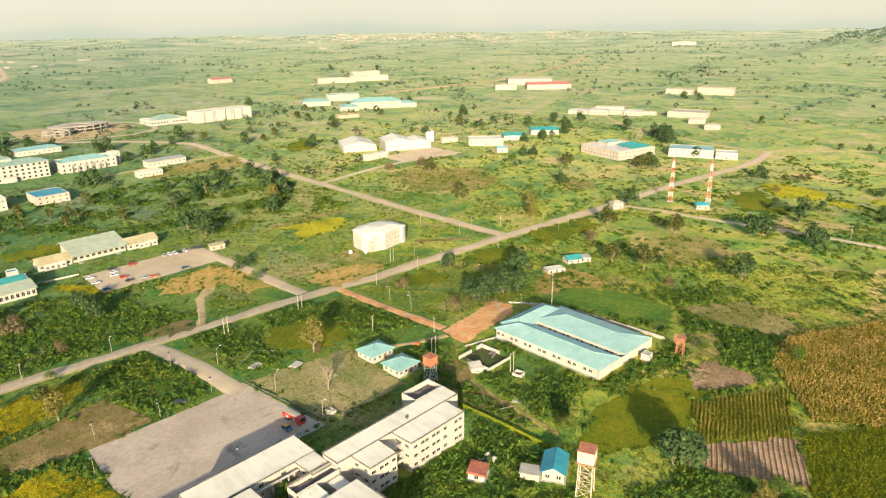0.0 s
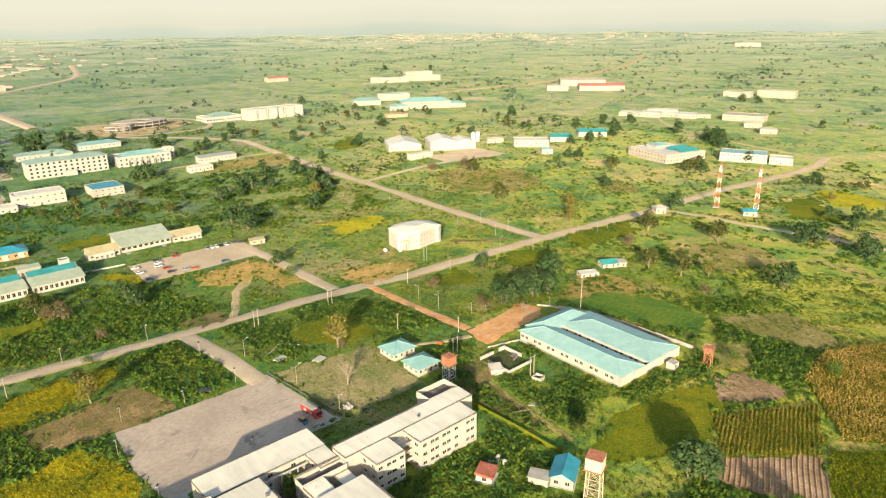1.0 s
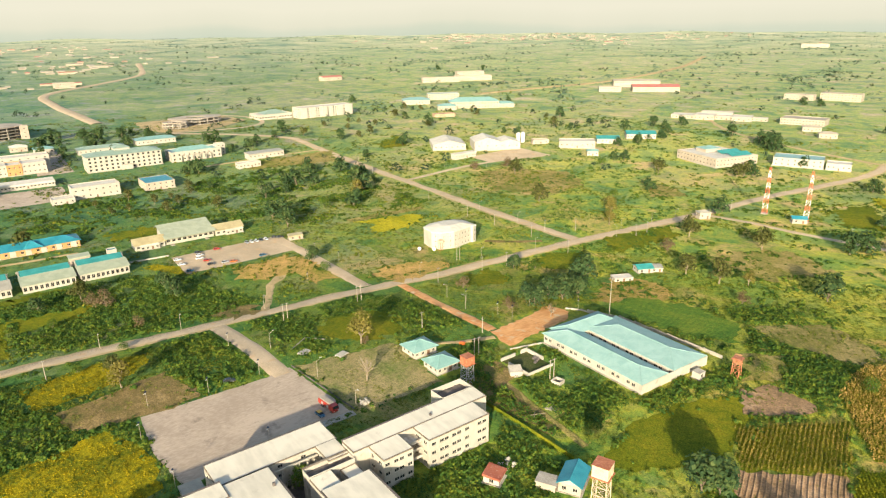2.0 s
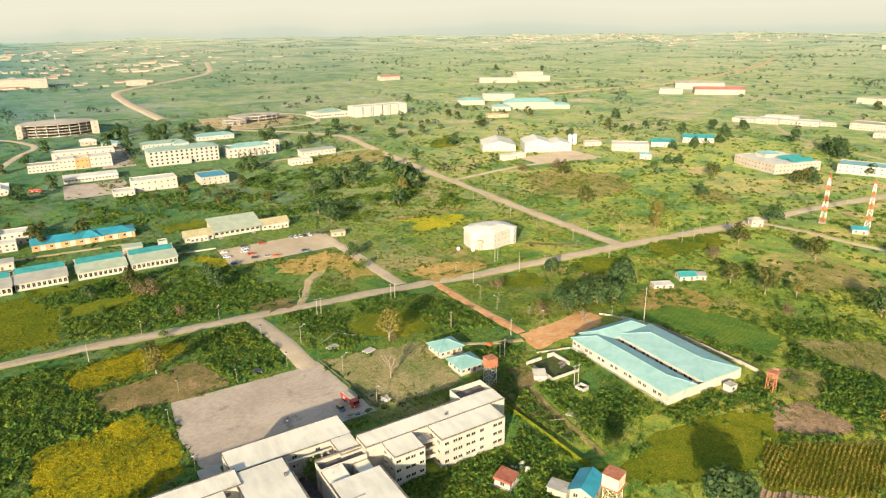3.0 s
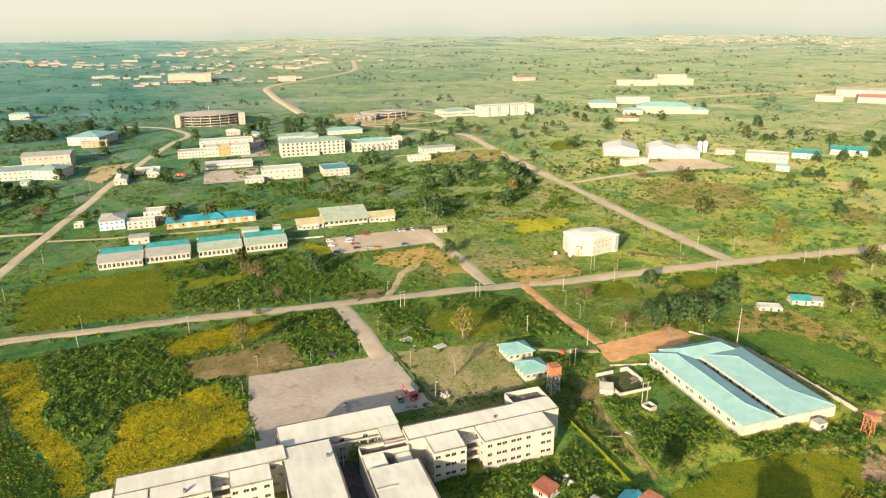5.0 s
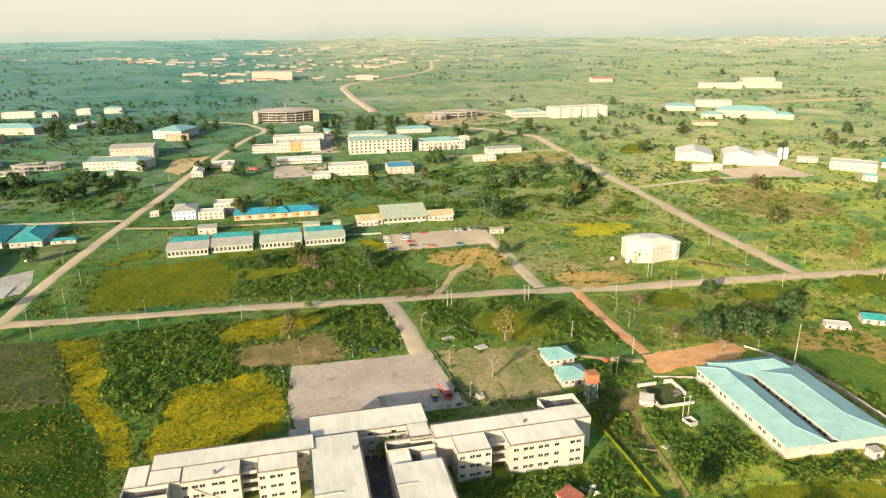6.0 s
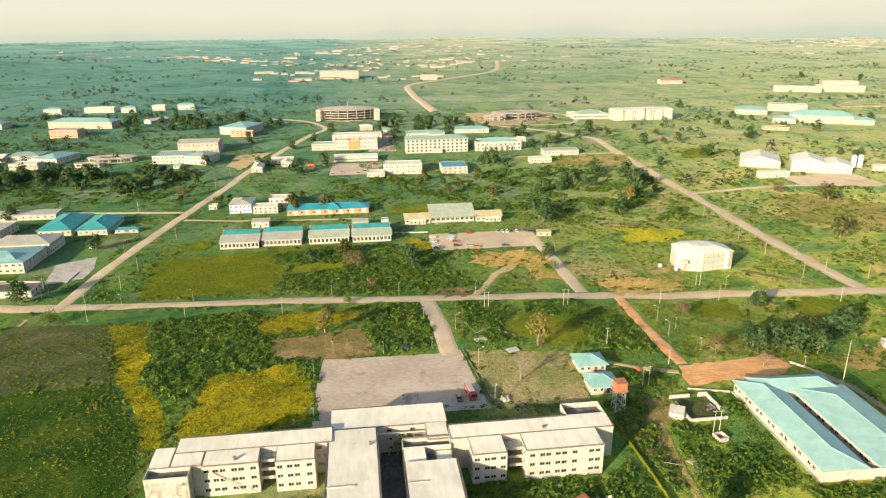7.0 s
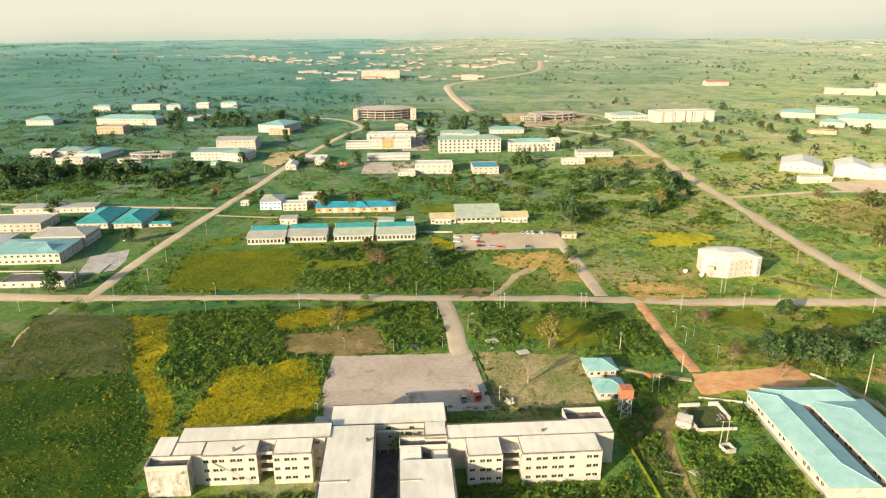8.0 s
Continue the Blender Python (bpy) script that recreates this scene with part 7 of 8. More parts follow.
BUSH = [spray(24, 1.0, 0.85, 0.27, 0.2) for _ in range(6)]
WEED = [spray(6, 0.8, 0.4, 0.26, 0.2) for _ in range(5)]
TUFT = [spray(11, 0.85, 0.6, 0.24, 0.15) for _ in range(5)]
STALK = [np.concatenate([spray(5, 0.34, 0.5, 0.19, 0.3, 0.3), spray(4, 0.2, 0.35, 0.17, 0.3, 0.8)]) for _ in range(5)]
LUMP = [spray(17, 1.0, 0.75, 0.38, 0.25) for _ in range(5)]
MOUND = [spray(6, 1.0, 0.7, 0.5, 0.3, 0.0) for _ in range(6)]
BARE_GROUND = [BROWN, DRY, FURROW, BARE]
CROPS = FLOWER + BLOSSOM + LIME + [MAIZE_W, CORN, MAIZE, MAIZE_N, ROWS_G]


def outside(x, y, polys):
    k = np.ones(len(x), bool)
    for p in polys:
        k &= ~inside(x, y, p)
    return k


def patches(x, y, size, cut, soft=0.12, seed=0.0):
    """A patchy choice of points: denser where a slow noise is high."""
    v = np.array([noise.noise(Vector((a / size, b / size, seed))) + 0.5 * noise.noise(Vector((a / size * 2.7, b / size * 2.7, seed + 9))) for a, b in zip(x, y)])
    return RNG.uniform(0, 1, len(x)) < np.clip((v - cut) / soft, 0.04, 1)


# dense shrubs on the near plots
THICKETS = ([(-255, -30), (-264, 10), (-262, 20), (-232, 20), (-226, 26), (-210, 30), (-205, 44), (-200, 40), (-197, 8), (-180, 2), (-192, -18), (-215, -17)],
            [(-208, 32), (-203, 46), (-203, 50), (-172, 50), (-162, 48), (-190, 46), (-201, 41)],
            [(-262, 66), (-262, 95), (-240, 96), (-210, 95), (-206, 74), (-232, 68)],
            [(-138, 299), (-122, 328), (-108, 322), (-118, 286), (-100, 277), (-72, 280), (-57, 240), (-68, 236), (-83, 250), (-92, 268), (-104, 256), (-112, 276)],
            [(-107, 196), (-107, 238), (-99, 254), (-91, 231), (-96, 206), (-100, 188)],
            [(-128, 93), (-122, 148), (-98, 148), (-70, 130), (-70, 95), (-96, 93)],
            [(-125, 2), (-125, 54), (-100, 56), (-90, 0)],
            [(-340, 22), (-372, 12), (-372, 88), (-350, 112), (-288, 128), (-284, 60), (-296, 22)],
            [(-262, 112), (-262, 176), (-225, 190), (-196, 185), (-200, 160), (-228, 168), (-244, 140), (-228, 126), (-210, 130), (-208, 112)],
            [(-96, 186), (-88, 224), (-78, 220), (-66, 236), (-58, 236), (-78, 203)],
            [(-70, 150), (-64, 172), (-30, 178), (-20, 130), (-60, 120)],
            [(-175, 248), (-160, 250), (-128, 258), (-110, 254), (-108, 250), (-158, 249)],
            [(-157, 194), (-152, 197), (-113, 193), (-109, 195), (-110, 188), (-136, 187)],
            [(-160, 150), (-162, 172), (-150, 170), (-142, 186), (-108, 188), (-104, 160), (-112, 153), (-146, 150)],
            [(-108, 190), (-107, 242), (-99, 254), (-95, 232), (-101, 206), (-105, 190)],
            [(-92, 262), (-70, 284), (-64, 250), (-66, 240), (-82, 240)],
            [(-180, 165), (-177, 185), (-167, 183), (-165, 171), (-167, 160)],
            [(-137, 170), (-142, 183), (-136, 187), (-110, 187), (-108, 168), (-120, 166)],
            [(-470, 150), (-470, 340), (-400, 320), (-400, 200), (-420, 180)],
            [(-590, 60), (-590, 330), (-520, 335), (-480, 310), (-480, 80), (-520, 20)],
            [(-620, -350), (-620, -80), (-510, -75), (-510, -350)])
tx, ty = zip(*[in_poly(list(p), (0.34, 0.16)[i > 17] if i != 12 else 0.3) for i, p in enumerate(THICKETS)])
for nm, lab, lo, hi, mt, tp, size in (("shrubs", "dense green shrubs and creepers in weedy plots", 0, 18, "shrub", BUSH, (0.7, 2.3)), ("far_shrubs", "dark green shrub belt between campus houses", 18, 21, "shrub", LUMP, (1.1, 2.6))):
    x, y = np.concatenate(tx[lo:hi]), np.concatenate(ty[lo:hi])
    k = clear(x, y, 0.5) & outside(x, y, CROPS + BARE_GROUND)
    x, y = x[k], y[k]
    k = patches(x, y, 30, -0.7, 0.45) if lo == 0 else patches(x, y, 26, -0.02, 0.2)
    stuff(nm, lab, "shrubs", x[k], y[k], M[mt], tp, size, (0.5, 0.95))

# open scrub and grass over the rest
near = [(-262, -95), (-250, 350), (-20, 420), (10, 200), (-60, 90), (-118, -95)]
x, y = in_poly(near, 0.16)
k = clear(x, y, 0.3) & outside(x, y, CROPS + BARE_GROUND)
x, y = x[k], y[k]
k = patches(x, y, 24, -0.05, 0.3)
stuff("scrub", "low mixed green scrub", "scrub", x[k], y[k], M["scrub"], BUSH, (0.35, 1.0))
x, y = in_poly(near, 0.38)
k = clear(x, y, 0.2) & outside(x, y, CROPS + BARE_GROUND)
x, y = x[k], y[k]
k = patches(x, y, 14, -0.55, 0.5, 21.0)
stuff("ground_cover", "low creeping green weeds over open ground", "weeds", x[k], y[k], M["weedmix"], WEED, (0.6, 1.35), (0.5, 1.0))
x, y = in_poly(near, 0.34)
k = clear(x, y, 0.1) & outside(x, y, CROPS)
x, y = x[k], y[k]
k = patches(x, y, 18, 0.0, 0.5, 4.0)
stuff("tall_grass", "tall yellow-green grass tufts", "grass", x[k], y[k], M["grass"], TUFT, (0.4, 1.0))
mid = [(-290, -90), (-282, 330), (-255, 420), (-200, 560), (0, 560), (-40, 420), (-260, 420), (-430, 470), (-480, 200), (-480, -60)]
x, y = in_poly(mid, 0.075)
k = clear(x, y, 0.6) & outside(x, y, CROPS)
x, y = x[k], y[k]
k = patches(x, y, 34, -0.02, 0.3, 2.0)
stuff("scrub", "green scrub beyond the road", "scrub", x[k], y[k], M["scrub"], LUMP, (0.5, 1.5))
x, y = in_poly([(-1050, -480), (-480, -480), (-430, 350), (-200, 560), (0, 600), (0, 1000), (-1050, 1000)], 0.009)
k = clear(x, y, 1.0)
x, y = x[k], y[k]
k = patches(x, y, 60, 0.05, 0.3, 3.0)
stuff("far_shrubs", "scattered green bushes in open fields", "shrubs", x[k], y[k], M["scrub"], LUMP, (0.8, 2.2))

x, y = in_poly([(-300, -250), (-296, -100), (-284, 20), (-276, 110), (-272, 330), (-300, 330), (-480, 330), (-480, -60), (-460, -250)], 0.17)
k = clear(x, y, 0.4) & outside(x, y, CROPS)
x, y = x[k], y[k]
k = patches(x, y, 26, -0.4, 0.5, 41.0)
stuff("ground_cover", "rough green grass and weeds beyond the road", "weeds", x[k], y[k], M["weedmix"], WEED, (0.8, 1.9), (0.5, 1.0))

# low bushes and rank grass over the campus and the fields to the west and north
x, y = in_poly([(-1050, -480), (-300, -480), (-292, -110), (-480, -70), (-480, 60), (-430, 350), (-262, 345), (-245, 480), (-480, 560), (-700, 420), (-1050, 300)], 0.055)
k = clear(x, y, 1.0)
x, y = x[k], y[k]
k = patches(x, y, 38, -0.12, 0.4, 31.0)
stuff("meadow_bushes", "low bushes and rank grass over the campus fields", "bushes", x[k], y[k], M["meadow"], MOUND, (0.9, 2.6), (0.45, 0.8))

# bushes along the road verges and the edges of plots
vx, vy = [], []
for i, (a, b, w) in enumerate(PAVED):
    if -480 < a < 0 and -100 < b < 620 and w > 2.5:
        for _ in range(5):
            c, r = RNG.uniform(0, 2 * np.pi), w + RNG.uniform(1.0, 6.0)
            vx.append(a + r * np.cos(c))
            vy.append(b + r * np.sin(c))
for name_, edge in PLOTS.values():
    if name_ in ("crop_plot", "maize_plot", "fallow_plot", "dry_plot", "dirt_patch", "laterite_patch", "grass_plot"):
        for a, b in edge[::2]:
            vx += [a + RNG.normal(0, 1.8), a + RNG.normal(0, 1.8)]
            vy += [b + RNG.normal(0, 1.8), b + RNG.normal(0, 1.8)]
x, y = np.array(vx), np.array(vy)
k = clear(x, y, 0.4)
x, y = x[k], y[k]
k = patches(x, y, 22, -0.1, 0.25, 12.0)
stuff("verge_bushes", "ragged dark green bushes along verges and field edges", "bushes", x[k], y[k], M["shrub"], LUMP, (0.6, 1.7), (0.6, 1.1))
# rank bush clumps over the dry fields
x, y = in_poly([(-262, 262), (-250, 440), (-236, 560), (-225, 700), (40, 720), (30, 420), (-60, 330), (-180, 262)], 0.085)
x2, y2 = in_poly([(-580, 350), (-470, 345), (-262, 338), (-246, 460), (-235, 640), (-330, 760), (-640, 760)], 0.05)
x, y = np.concatenate([x, x2]), np.concatenate([y, y2])
k = clear(x, y, 1.0) & outside(x, y, CROPS)
x, y = x[k], y[k]
k = patches(x, y, 20, 0.06, 0.15, 15.0)
stuff("bush_clumps", "dense dark bush clumps over dry fields", "bushes", x[k], y[k], M["shrub"], LUMP, (0.8, 2.1), (0.6, 1.0))

x, y = in_poly([(-270, -98), (-260, -52), (-197, -28), (-158, -6), (-118, 0), (-100, -60), (-130, -110), (-240, -110)], 1.3)
k = clear(x, y, 0.2)
x, y = x[k], y[k]
k = patches(x, y, 20, -0.3, 0.5, 8.0)
stuff("weeds", "dull dark green weeds on the fallow plot", "weeds", x[k], y[k], M["weed"], WEED, (0.35, 0.8), (0.5, 1.0))

x, y = in_poly([(-262, -56), (-262, 100), (-205, 100), (-152, 52), (-138, 8), (-140, -20), (-196, -30)], 0.55)
k = clear(x, y, 0.3) & outside(x, y, CROPS + BARE_GROUND)
x, y = x[k], y[k]
k = patches(x, y, 12, -0.5, 0.4, 61.0)
stuff("tall_grass", "rank grass and creepers between the crop plots", "grass", x[k], y[k], M["weedmix"], TUFT, (0.6, 1.3), (0.5, 0.9))

# straw and weeds on the dry plots
x, y = zip(*[in_poly(p, 0.9) for p in (BROWN, DRY, BARE)])
x, y = np.concatenate(x), np.concatenate(y)
k = clear(x, y, 0.2)
x, y = x[k], y[k]
k = patches(x, y, 12, -0.15, 0.5, 5.0)
stuff("dry_stalks", "straw-coloured dry stalks and weeds", "grass", x[k], y[k], M["straw"], TUFT, (0.3, 0.7), (0.5, 0.9))
x, y = zip(*[in_poly(p, 0.42) for p in (BROWN, DRY, BARE)])
x, y = np.concatenate(x), np.concatenate(y)
k = clear(x, y, 0.2)
x, y = x[k], y[k]
k = patches(x, y, 9, 0.05, 0.3, 17.0)
stuff("weeds", "green weeds on dry ground", "weeds", x[k], y[k], M["scrub"], TUFT, (0.4, 0.9))

# crops
x, y = zip(*[in_poly(p, 1.1 if i < 3 else 0.35) for i, p in enumerate(FLOWER + BLOSSOM)])
x, y = np.concatenate(x), np.concatenate(y)
k = clear(x, y, 0.2)
x, y = x[k], y[k]
k = patches(x, y, 7, -0.45, 0.4, 51.0)
stuff("crop_weeds", "green weeds among the flowering crop", "weeds", x[~k], y[~k], M["weedmix"], TUFT, (0.5, 1.0), (0.6, 1.0))
stuff("flowering_crop", "mustard-yellow flowering crop plants", "crop", x[k], y[k], M["flower"], TUFT, (0.45, 0.9), (0.6, 1.0))
x, y = zip(*[in_rows(p, 55, 1.5, 0.8, 0.3) if i == 0 else in_poly(p, 0.4) for i, p in enumerate(LIME)])
x, y = np.concatenate(x), np.concatenate(y)
k = clear(x, y, 0.2)
stuff("green_crop", "bright yellow-green crop plants", "crop", x[k], y[k], M["limeleaf"], TUFT, (0.35, 0.75), (0.4, 0.7))
x, y = in_rows(CORN, 112, 0.95, 0.7, 0.25)
stuff("ripe_maize", "tall ripening golden maize in rows", "crop", x, y, M["corn"], STALK, (1.1, 1.6))
x, y = in_rows(MAIZE, 108, 1.3, 0.55, 0.15, 0.9)
stuff("maize", "green and yellow maize in curving rows", "crop", x, y, M["maize"], STALK, (1.0, 1.5))
x, y = in_rows(MAIZE_N, 128, 1.1, 0.6, 0.15)
stuff("maize", "green maize in slanting rows", "crop", x, y, M["limeleaf"], STALK, (1.0, 1.5))
x, y = in_rows(MAIZE_W, 62, 2.5, 1.1, 0.35, 1.2)
k = clear(x, y, 0.5)
stuff("maize", "yellowing maize in rows across the road", "crop", x[k], y[k], M["limeleaf"], TUFT, (0.7, 1.15))
x, y = in_rows(ROWS_G, 24, 1.7, 0.9, 0.12)
stuff("row_crop", "young green crop in straight rows", "crop", x, y, M["scrub"], TUFT, (0.4, 0.65))
bm = bmesh.new()
c0 = Vector((np.mean([p[0] for p in FURROW]), np.mean([p[1] for p in FURROW])))
for r in range(-14, 15):
    ux, uy = math.cos(radians(110)), math.sin(radians(110))
    spots = []
    for i in range(-30, 31):
        px, py = c0.x + ux * i - uy * (r * 1.5 + 0.5 * math.sin(i / 7)), c0.y + uy * i + ux * (r * 1.5 + 0.5 * math.sin(i / 7))
        if inside(np.array([px]), np.array([py]), FURROW)[0]:
            spots.append((px, py))
    for (ax, ay), (bx, by) in zip(spots, spots[1:]):
        za, zb, sx, sy = gz(ax, ay), gz(bx, by), -uy * 0.55, ux * 0.55
        v = [bm.verts.new(p) for p in ((ax - sx, ay - sy, za + 0.1), (ax, ay, za + 0.62), (ax + sx, ay + sy, za + 0.1), (bx - sx, by - sy, zb + 0.1), (bx, by, zb + 0.62), (bx + sx, by + sy, zb + 0.1))]
        bm.faces.new((v[0], v[3], v[4], v[1]))
        bm.faces.new((v[1], v[4], v[5], v[2]))
single("earth_ridges", bm, M["tilled"], "long brown ploughed earth ridges", "soil", "stuff")


# ---- trees ----
def limb(bm, a, b, r0, r1, rng):
    mid_pt = Vector(a).lerp(Vector(b), 0.5) + Vector((rng.uniform(-0.3, 0.3), rng.uniform(-0.3, 0.3), rng.uniform(0, 0.3)))
    beam(bm, a, mid_pt, r0, (r0 + r1) / 2, 5)
    beam(bm, mid_pt, b, (r0 + r1) / 2, r1, 5)


def tree(label, seed, bark, leaf, wide=0.36, trunk=0.34, blobs=9, leaves=70, bare=False, size=0.36, tall=0.62):
    """A tree 10 m high: a tapered trunk, limbs, and a crown of leaf sprays with gaps."""
    rng = random.Random(seed)
    t = thing("tree", label, "tree", 0, 0, z=-300)
    bm = bmesh.new()
    fork = Vector((rng.uniform(-0.3, 0.3), rng.uniform(-0.3, 0.3), 10 * trunk))
    beam(bm, (0, 0, -0.5), fork, 0.30, 0.2, 7)
    crown = []
    for k in range(blobs):
        a = 2 * math.pi * k / blobs + rng.uniform(-0.4, 0.4)
        up = rng.uniform(0.0, 1.0)
        r = 10 * wide * (1 - 0.55 * up) * rng.uniform(0.55, 0.85)
        c = Vector((r * math.cos(a), r * math.sin(a), 10 * (trunk + 0.12 + (tall - 0.2) * up)))
        limb(bm, fork, c, 0.14, 0.04, rng)
        if bare:
            for q in range(5):
                e = c + Vector((rng.uniform(-1.5, 1.5), rng.uniform(-1.5, 1.5), rng.uniform(0.2, 1.8)))
                limb(bm, Vector(fork).lerp(c, rng.uniform(0.4, 0.9)), e, 0.05, 0.015, rng)
        crown.append((c, 10 * wide * rng.uniform(0.40, 0.60)))
    for up in (0.25, 0.6, 0.85):
        crown.append((Vector((rng.uniform(-0.4, 0.4), rng.uniform(-0.4, 0.4), 10 * (trunk + 0.1 + (tall - 0.2) * up))), 10 * wide * 0.62))
    part("trunk", bm, M[bark], t)
    if not bare:
        v = []
        for c, r in crown:
            s = spray(leaves, r, r * 1.35, size, 0.1, -0.55 * r)
            v.append(s + np.array(c))
        v = np.concatenate(v)
        ob = quick_mesh("crown", v, np.arange(len(v)).reshape(-1, 4), M[leaf])
        ob.parent = t
    return t


FAR = {
    "dark": [tree("dense dark green tree with a broad crown", s, "bark", "tree", 0.5, 0.10, 8, 28, tall=0.84, size=0.85) for s in (31, 32, 33)],
    "olive": [tree("open olive-green tree with a pale trunk", s, "palebark", "olive", 0.46, 0.2, 7, 26, tall=0.76, size=0.75) for s in (34, 35, 36)],
}
KINDS = {
    "dark": [tree("dense dark green tree with a broad crown", s, "bark", "tree", 0.5, 0.10, 12, 60, tall=0.84, size=0.55) for s in (1, 2, 3)],
    "olive": [tree("open olive-green tree with a pale trunk", s, "palebark", "olive", 0.44, 0.24, 10, 52, tall=0.74, size=0.5) for s in (4, 5, 6)],
    "gold": [tree("slender tree with yellowing leaves", s, "palebark", "gold", 0.36, 0.22, 10, 60, tall=0.74) for s in (7, 8)],
    "russet": [tree("round shrub tree with dry brownish leaves", s, "bark", "russet", 0.55, 0.12, 11, 60, tall=0.78) for s in (9, 10)],
    "bare": [tree("leafless pale branched tree", s, "palebark", "olive", 0.36, 0.26, 11, 1, True) for s in (12, 13)],
    "bushy": [tree("low round green bush tree", s, "bark", "shrub", 0.6, 0.1, 11, 70, tall=0.8) for s in (14, 15)],
}
PLACED = [
    ("gold", (-206, 138.8, 15.5, -229.5, 50.7, 12, -268.9, 372.7, 12, -285, 393, 15, -150, 342, 9.3, -454, 280, 15, -40, 166, 9)),
    ("bare", (-177.7, 124.5, 12.5, -178, 222, 8)),
    ("russet", (-197, 213.6, 7, -343, 60, 7, -238.3, 219, 7.5, -296, 72, 6, -138, 315, 7, -205, 140, 4, -210, 356, 9.6, -166, 565, 6.7, -466, 415, 9.4, -455, 447, 11.1, -523, -77, 10.5, -336, 65, 10)),
    ("olive", (-246, 51, 8, -456.7, 20, 9, -176, 403, 15, -161, 332, 15, -179, 329, 12.8, -219, 392, 14.4, -173, 604, 7, -289, 580, 13.7, -292, 573, 12.6, -347, 536, 15, -162, 612, 7.6, -158, 616, 7.6, -430, 434, 15, -345, 381, 15, -570, 630, 14.3, -474, 16, 13.6, -463, 43, 15, -352, 57, 12, -721, 362, 11.2)),
    ("dark", (-125, 485, 10, -66, 167, 12.5, -62, 170, 11, -194, 228, 11, -197, 240, 12, -200, 252, 11, -203, 232, 10, -191, 255, 11, -199, 262, 9, -193, 246, 13, -407, 197, 15, -427, 262, 14, -247, 263, 9, -303, -107, 12, -326, 97, 11, -330, 696, 16, -318, 690, 15, -564, -115, 13, -572, -77, 12, -80, 520, 9, -150, 510, 8, -499, -73, 8, -139, 435, 14.2, -134, 445, 13.5)),
    ("dark", (-102, 438, 15, -114, 352, 15, -237, 457, 13.6, -210, 279, 15, -131, 510, 12.9, -123, 526, 7.8, -194, 606, 11, -189, 605, 8, -314, 478, 11, -388, 725, 14.7, -347, 714, 15, -341, 718, 15, -333, 717, 13.8, -270, 647, 11.1, -282, 583, 11.6, -287, 875, 10, -478, 1075, 13.6, -452, 1074, 12.7, -169, 757, 7.2, -146, 771, 6.7, -601, 424, 14.4, -672, 385, 13.1, -465, 293, 15, -630, 704, 15, -545, 633, 8.6, -503, 684, 12.9, -697, 528, 14.3, -753, 529, 11.5)),
    ("dark", (-581, 556, 7.3, -568, 567, 9.3, -406, 545, 9.4, -401, 555, 10, -1508, 1146, 15, -1399, 1218, 15, -816, 778, 10, -543, 313, 15, -389, -100, 10.4, -547, -129, 15, -546, -123, 13.7, -545, -135, 13, -598, -126, 15, -598, -118, 15, -643, -82, 11.8, -636, -30, 10.6, -636, -22, 11.8, -633, 34, 12.9, -602, 8, 14.4, -342, 96, 10, -350, 37, 8.1, -472, -187, 11.8, -992, -374, 11.7, -951, -151, 11.7, -882, -47, 12.3, -876, -35, 13.8, -804, 36, 12.9, -432, 203, 15)),
    ("dark", (-432, 197, 13.9, -495, 302, 15, -505, 314, 15, -554, 286, 15, -516, 255, 15, -617, 203, 15, -619, 194, 12.9, -761, 352, 15, -745, 264, 15, -746, 255, 13.3, -577, 362, 8.9, -989, 582, 13.3, -332, 179, 9.3, -578, -281, 15, -587, -276, 15, -580, -261, 15, -594, -256, 15, -588, -241, 13.7, -602, -233, 15, -589, -216, 12.6, -604, -209, 13.7, -594, -192, 14.4, -598, -177, 15, -555, -245, 12, -546, -259, 15)),
    ("bushy", (-268.5, -78, 8, -311, 176, 6.5, -239, 272, 6, -38.5, 174, 7, -34, 168, 6, -322, 40, 5, -420, 300, 8, -435, 240, 9, -320, 440, 7, -400, 520, 9, -140, 205, 3, -143, 203, 3, -120, 226, 3, -136, 79, 8.5, -90, 245, 5, -60, 262, 6, -270, 60, 4, -254, -20, 4, -256, 40, 4, -300, 30, 4, -290, 110, 4)),
]
placed = 0
for kind, nums in PLACED:
    for i in range(0, len(nums), 3):
        x, y, h = nums[i:i + 3]
        pool = FAR[kind] if kind in FAR and math.hypot(x, y) > 460 else KINDS[kind]
        src = pool[placed % len(pool)]
        placed += 1
        m = pose(x, y, gz(x, y), 0, 0, (placed * 77) % 360) @ Matrix.Scale(h / 10, 4)
        copy_thing(src, m)
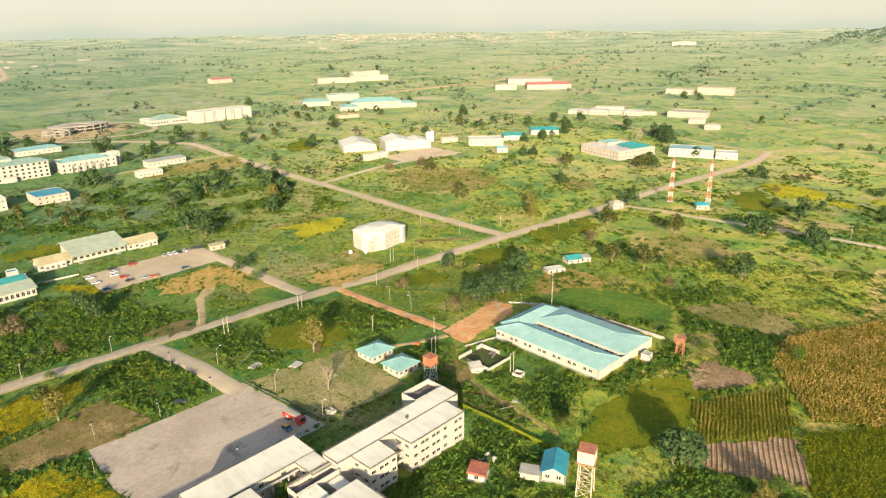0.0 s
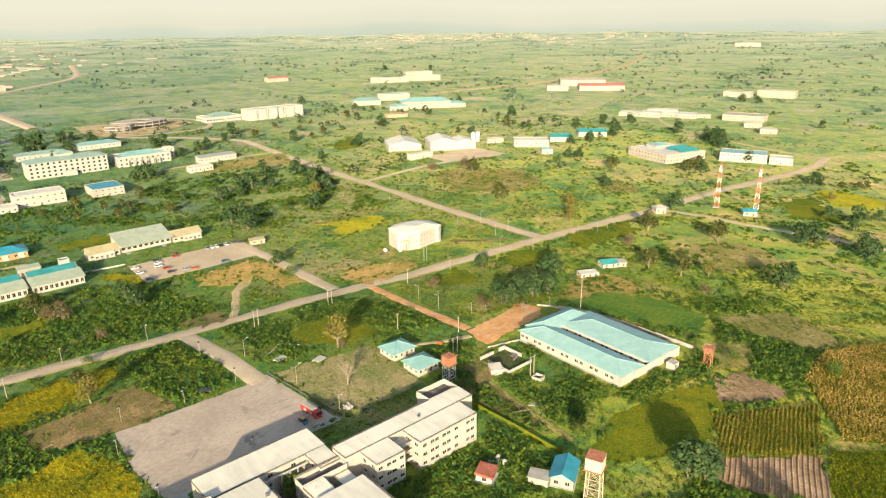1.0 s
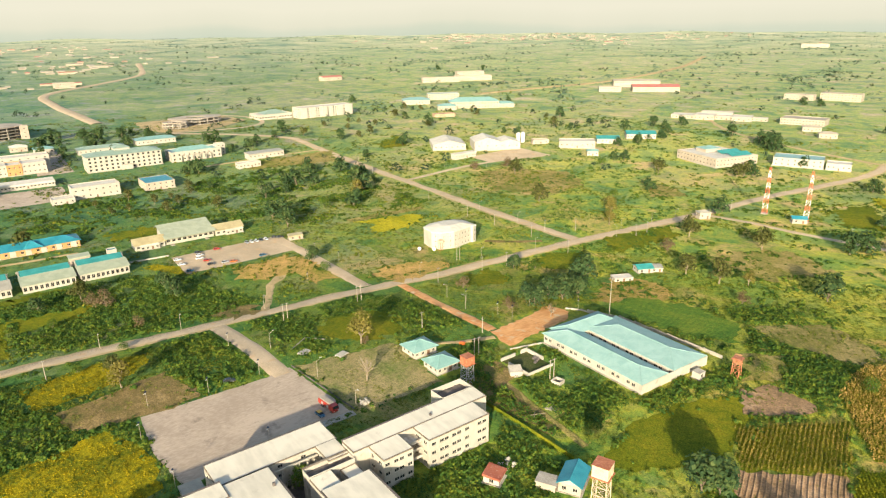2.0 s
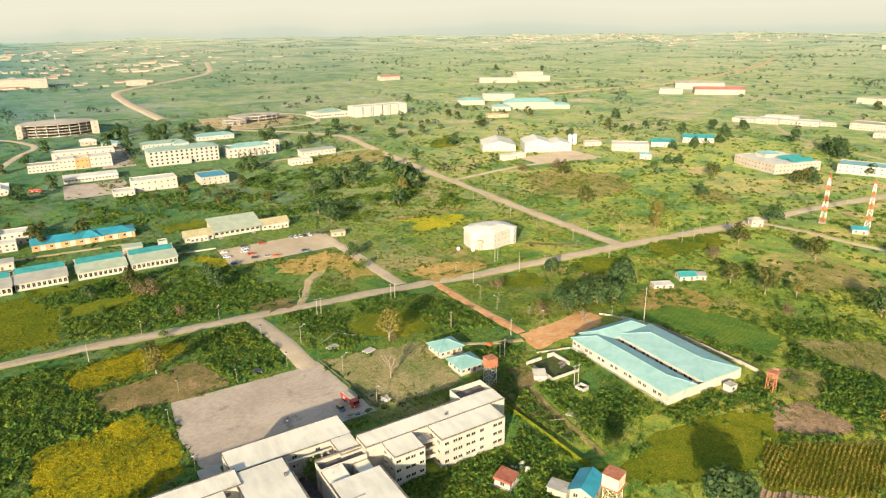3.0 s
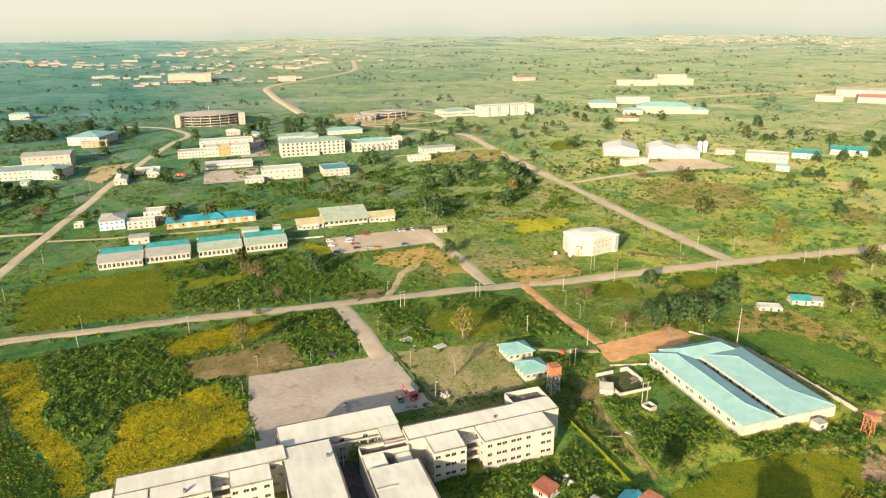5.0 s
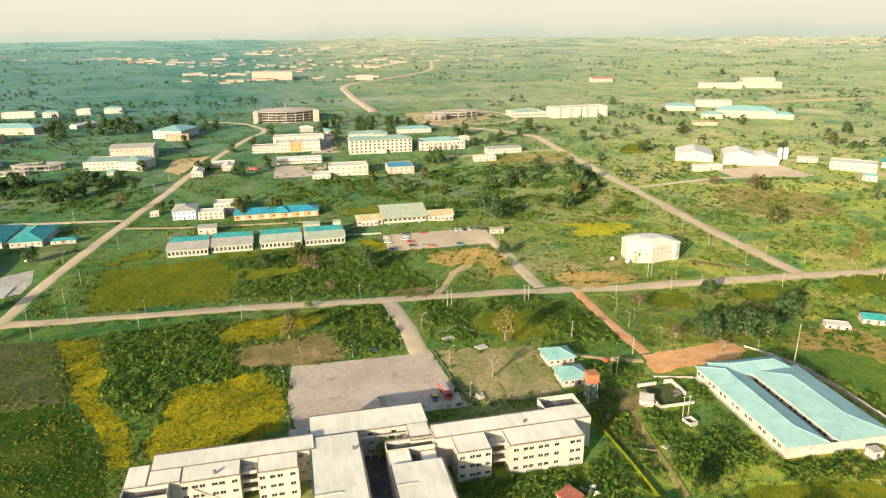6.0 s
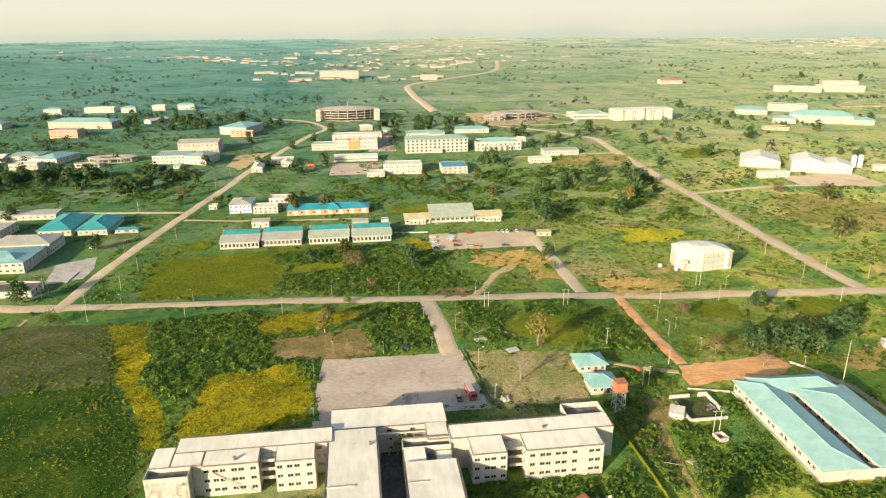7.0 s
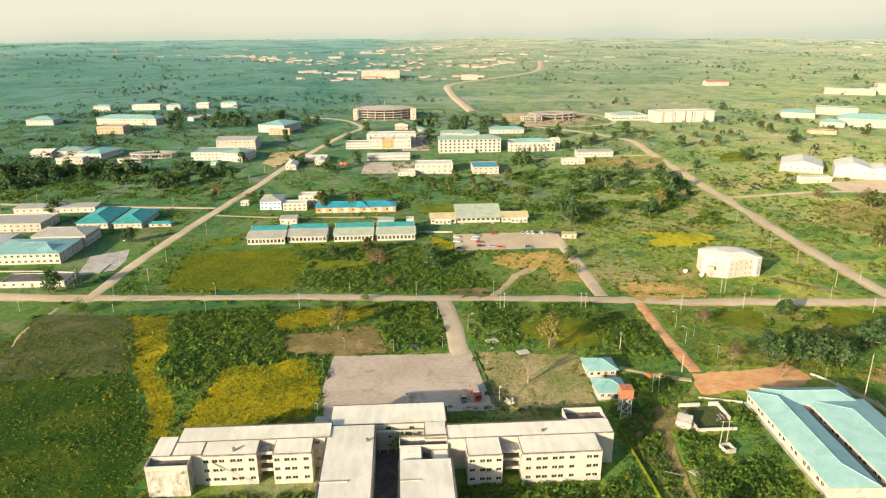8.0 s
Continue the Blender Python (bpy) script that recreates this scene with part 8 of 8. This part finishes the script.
# tree belts round the campus houses
rng = random.Random(5)
for kind, poly, count, lo, hi in (("dark", [(-625, -340), (-620, -90), (-560, -80), (-535, -340)], 52, 6, 11), ("dark", [(-560, 190), (-570, 330), (-480, 325), (-470, 180)], 16, 6, 10), ("olive", [(-560, 60), (-570, 200), (-480, 190), (-490, 60)], 14, 6, 10),
                                  ("dark", [(-900, 90), (-880, 230), (-760, 250), (-745, 90)], 46, 8, 14), ("dark", [(-960, -260), (-960, -60), (-860, -40), (-840, -250)], 40, 8, 14), ("dark", [(-780, -60), (-760, 20), (-700, 10), (-720, -70)], 10, 8, 12),
                                  ("dark", [(-470, 610), (-440, 590), (-420, 640), (-445, 690)], 18, 8, 12), ("dark", [(-470, 690), (-520, 740), (-440, 780), (-380, 730)], 10, 9, 14),
                                  ("dark", [(-130, 480), (-100, 620), (40, 600), (20, 480)], 12, 7, 11), ("dark", [(-680, 240), (-760, 260), (-760, 340), (-690, 330)], 8, 8, 12),
                                  ("olive", [(-880, 430), (-640, 380), (-620, 700), (-860, 620)], 26, 7, 12), ("dark", [(-300, 600), (-260, 640), (-200, 800), (-330, 800)], 12, 7, 11), ("olive", [(-530, -60), (-530, 20), (-490, 90), (-484, -50)], 8, 5, 8)):
    xs, ys = [p[0] for p in poly], [p[1] for p in poly]
    made = 0
    while made < count:
        x, y = rng.uniform(min(xs), max(xs)), rng.uniform(min(ys), max(ys))
        made += 1
        if not inside(np.array([x]), np.array([y]), poly)[0] or not clear(np.array([x]), np.array([y]), 3.0)[0]:
            continue
        copy_thing(rng.choice(FAR[kind]), pose(x, y, gz(x, y), 0, 0, rng.uniform(0, 360)) @ Matrix.Scale(rng.uniform(lo, hi) / 10, 4))
for group_ in (*KINDS.values(), *FAR.values()):
    for src in group_:
        for o in (*src.children, src):
            bpy.data.objects.remove(o)

# far woods: single trees, hedge lines and loose stands over the plain
BLOB = [np.concatenate([spray(15, 0.46, 0.6, 0.17, 0.2, 0.2), np.array([(-0.03, 0, 0), (0.03, 0, 0), (0.03, 0, 0.35), (-0.03, 0, 0.35)])]) for _ in range(6)]
CLUMP = [spray(5, 0.5, 0.6, 0.34, 0.1, 0.1) for _ in range(6)]
a, d = RNG.uniform(radians(60), radians(250), 26000), 620 + 4200 * RNG.uniform(0, 1, 26000) ** 1.25
x, y = d * np.cos(a), d * np.sin(a)
k = patches(x, y, 190, 0.26, 0.25, 6.0) & clear(x, y, 2.0)
stuff("far_trees", "scattered dark trees over the plain", "trees", x[k], y[k], M["farleaf"], BLOB, (5, 12), (0.6, 1.0))
x, y = zip(*[in_poly(p, q) for p, q in (([(-1060, -430), (-1060, -60), (-985, -60), (-960, -430)], 0.0016), ([(-800, -420), (-800, -200), (-720, -190), (-720, -400)], 0.0012), ([(-1240, -420), (-1240, 0), (-1140, 20), (-1150, -400)], 0.0014))])
x, y = np.concatenate(x), np.concatenate(y)
k = clear(x, y, 3.0)
stuff("far_trees", "loose dark trees between the far cottages", "trees", x[k], y[k], M["farleaf"], BLOB, (8, 14), (0.6, 0.9))
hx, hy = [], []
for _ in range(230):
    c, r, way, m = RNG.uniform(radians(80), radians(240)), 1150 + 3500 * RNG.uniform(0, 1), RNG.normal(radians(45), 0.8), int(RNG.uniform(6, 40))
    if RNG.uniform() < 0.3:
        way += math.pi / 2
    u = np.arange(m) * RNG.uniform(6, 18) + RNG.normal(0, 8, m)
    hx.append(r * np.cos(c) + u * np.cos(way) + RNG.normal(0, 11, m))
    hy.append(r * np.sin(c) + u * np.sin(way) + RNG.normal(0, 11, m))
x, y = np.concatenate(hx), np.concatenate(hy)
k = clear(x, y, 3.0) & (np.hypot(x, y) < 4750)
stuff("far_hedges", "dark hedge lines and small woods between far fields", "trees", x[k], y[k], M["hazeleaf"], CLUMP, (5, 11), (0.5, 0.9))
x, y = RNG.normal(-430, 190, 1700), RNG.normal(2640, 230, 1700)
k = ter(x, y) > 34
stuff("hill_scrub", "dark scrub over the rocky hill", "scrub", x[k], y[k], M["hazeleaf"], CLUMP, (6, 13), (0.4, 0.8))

# far villages: pale walls and tin roofs
bm = bmesh.new()
rng = random.Random(21)
for cx, cy, sx, sy, m in ((-2600, 2900, 420, 420, 190), (-2900, 2500, 260, 300, 90), (-2300, 500, 160, 160, 26), (-2580, 150, 200, 200, 34), (-2420, -250, 60, 160, 30), (-2650, -620, 70, 130, 44), (-3050, 60, 160, 220, 44), (-3250, 450, 200, 200, 36),
                          (-2150, 130, 90, 120, 13), (-2150, 330, 70, 90, 9), (-1700, 60, 40, 110, 12), (-2900, -1500, 150, 200, 16), (-1880, -60, 60, 90, 14)):
    for _ in range(m):
        x, y = rng.gauss(cx, sx), rng.gauss(cy, sy)
        if math.hypot(x, y) > 4700:
            continue
        big = rng.random() < 0.18
        w, l, h, z = rng.uniform(3, 6), rng.uniform(5, 11) * (2.2 if big else 1), rng.uniform(2.4, 4) * (1.5 if big else 1), gz(x, y) - 0.5
        box(bm, x - w, x + w, y - l, y + l, z, z + h)
        tone = rng.choice((1, 1, 1, 0, 0, 2))
        v = [bm.verts.new(p) for p in ((x - w - 1, y - l, z + h), (x + w + 1, y - l, z + h), (x + w + 1, y + l, z + h), (x - w - 1, y + l, z + h), (x, y - l, z + h + 1.6), (x, y + l, z + h + 1.6))]
        for q in ((0, 4, 5, 3), (1, 2, 5, 4), (0, 1, 4), (2, 3, 5)):
            bm.faces.new([v[i] for i in q]).material_index = tone
single("distant_houses", bm, [M["farwall"], M["taupe"], M["redroof"]], "pale houses of distant villages", "houses", "stuff")
far_hall = building("far_palace", "far large cream house with many windows", "building", -1720, 30, 96, 40, 18, storeys=3, cols=18, side=6, roof="flat", top="cream", wall="cream")
building("far_palace", "far cream house with a pale roof", "building", -1650, 250, 40, 20, 11, storeys=2, cols=8, side=3, roof="flat", top="cream", wall="cream")
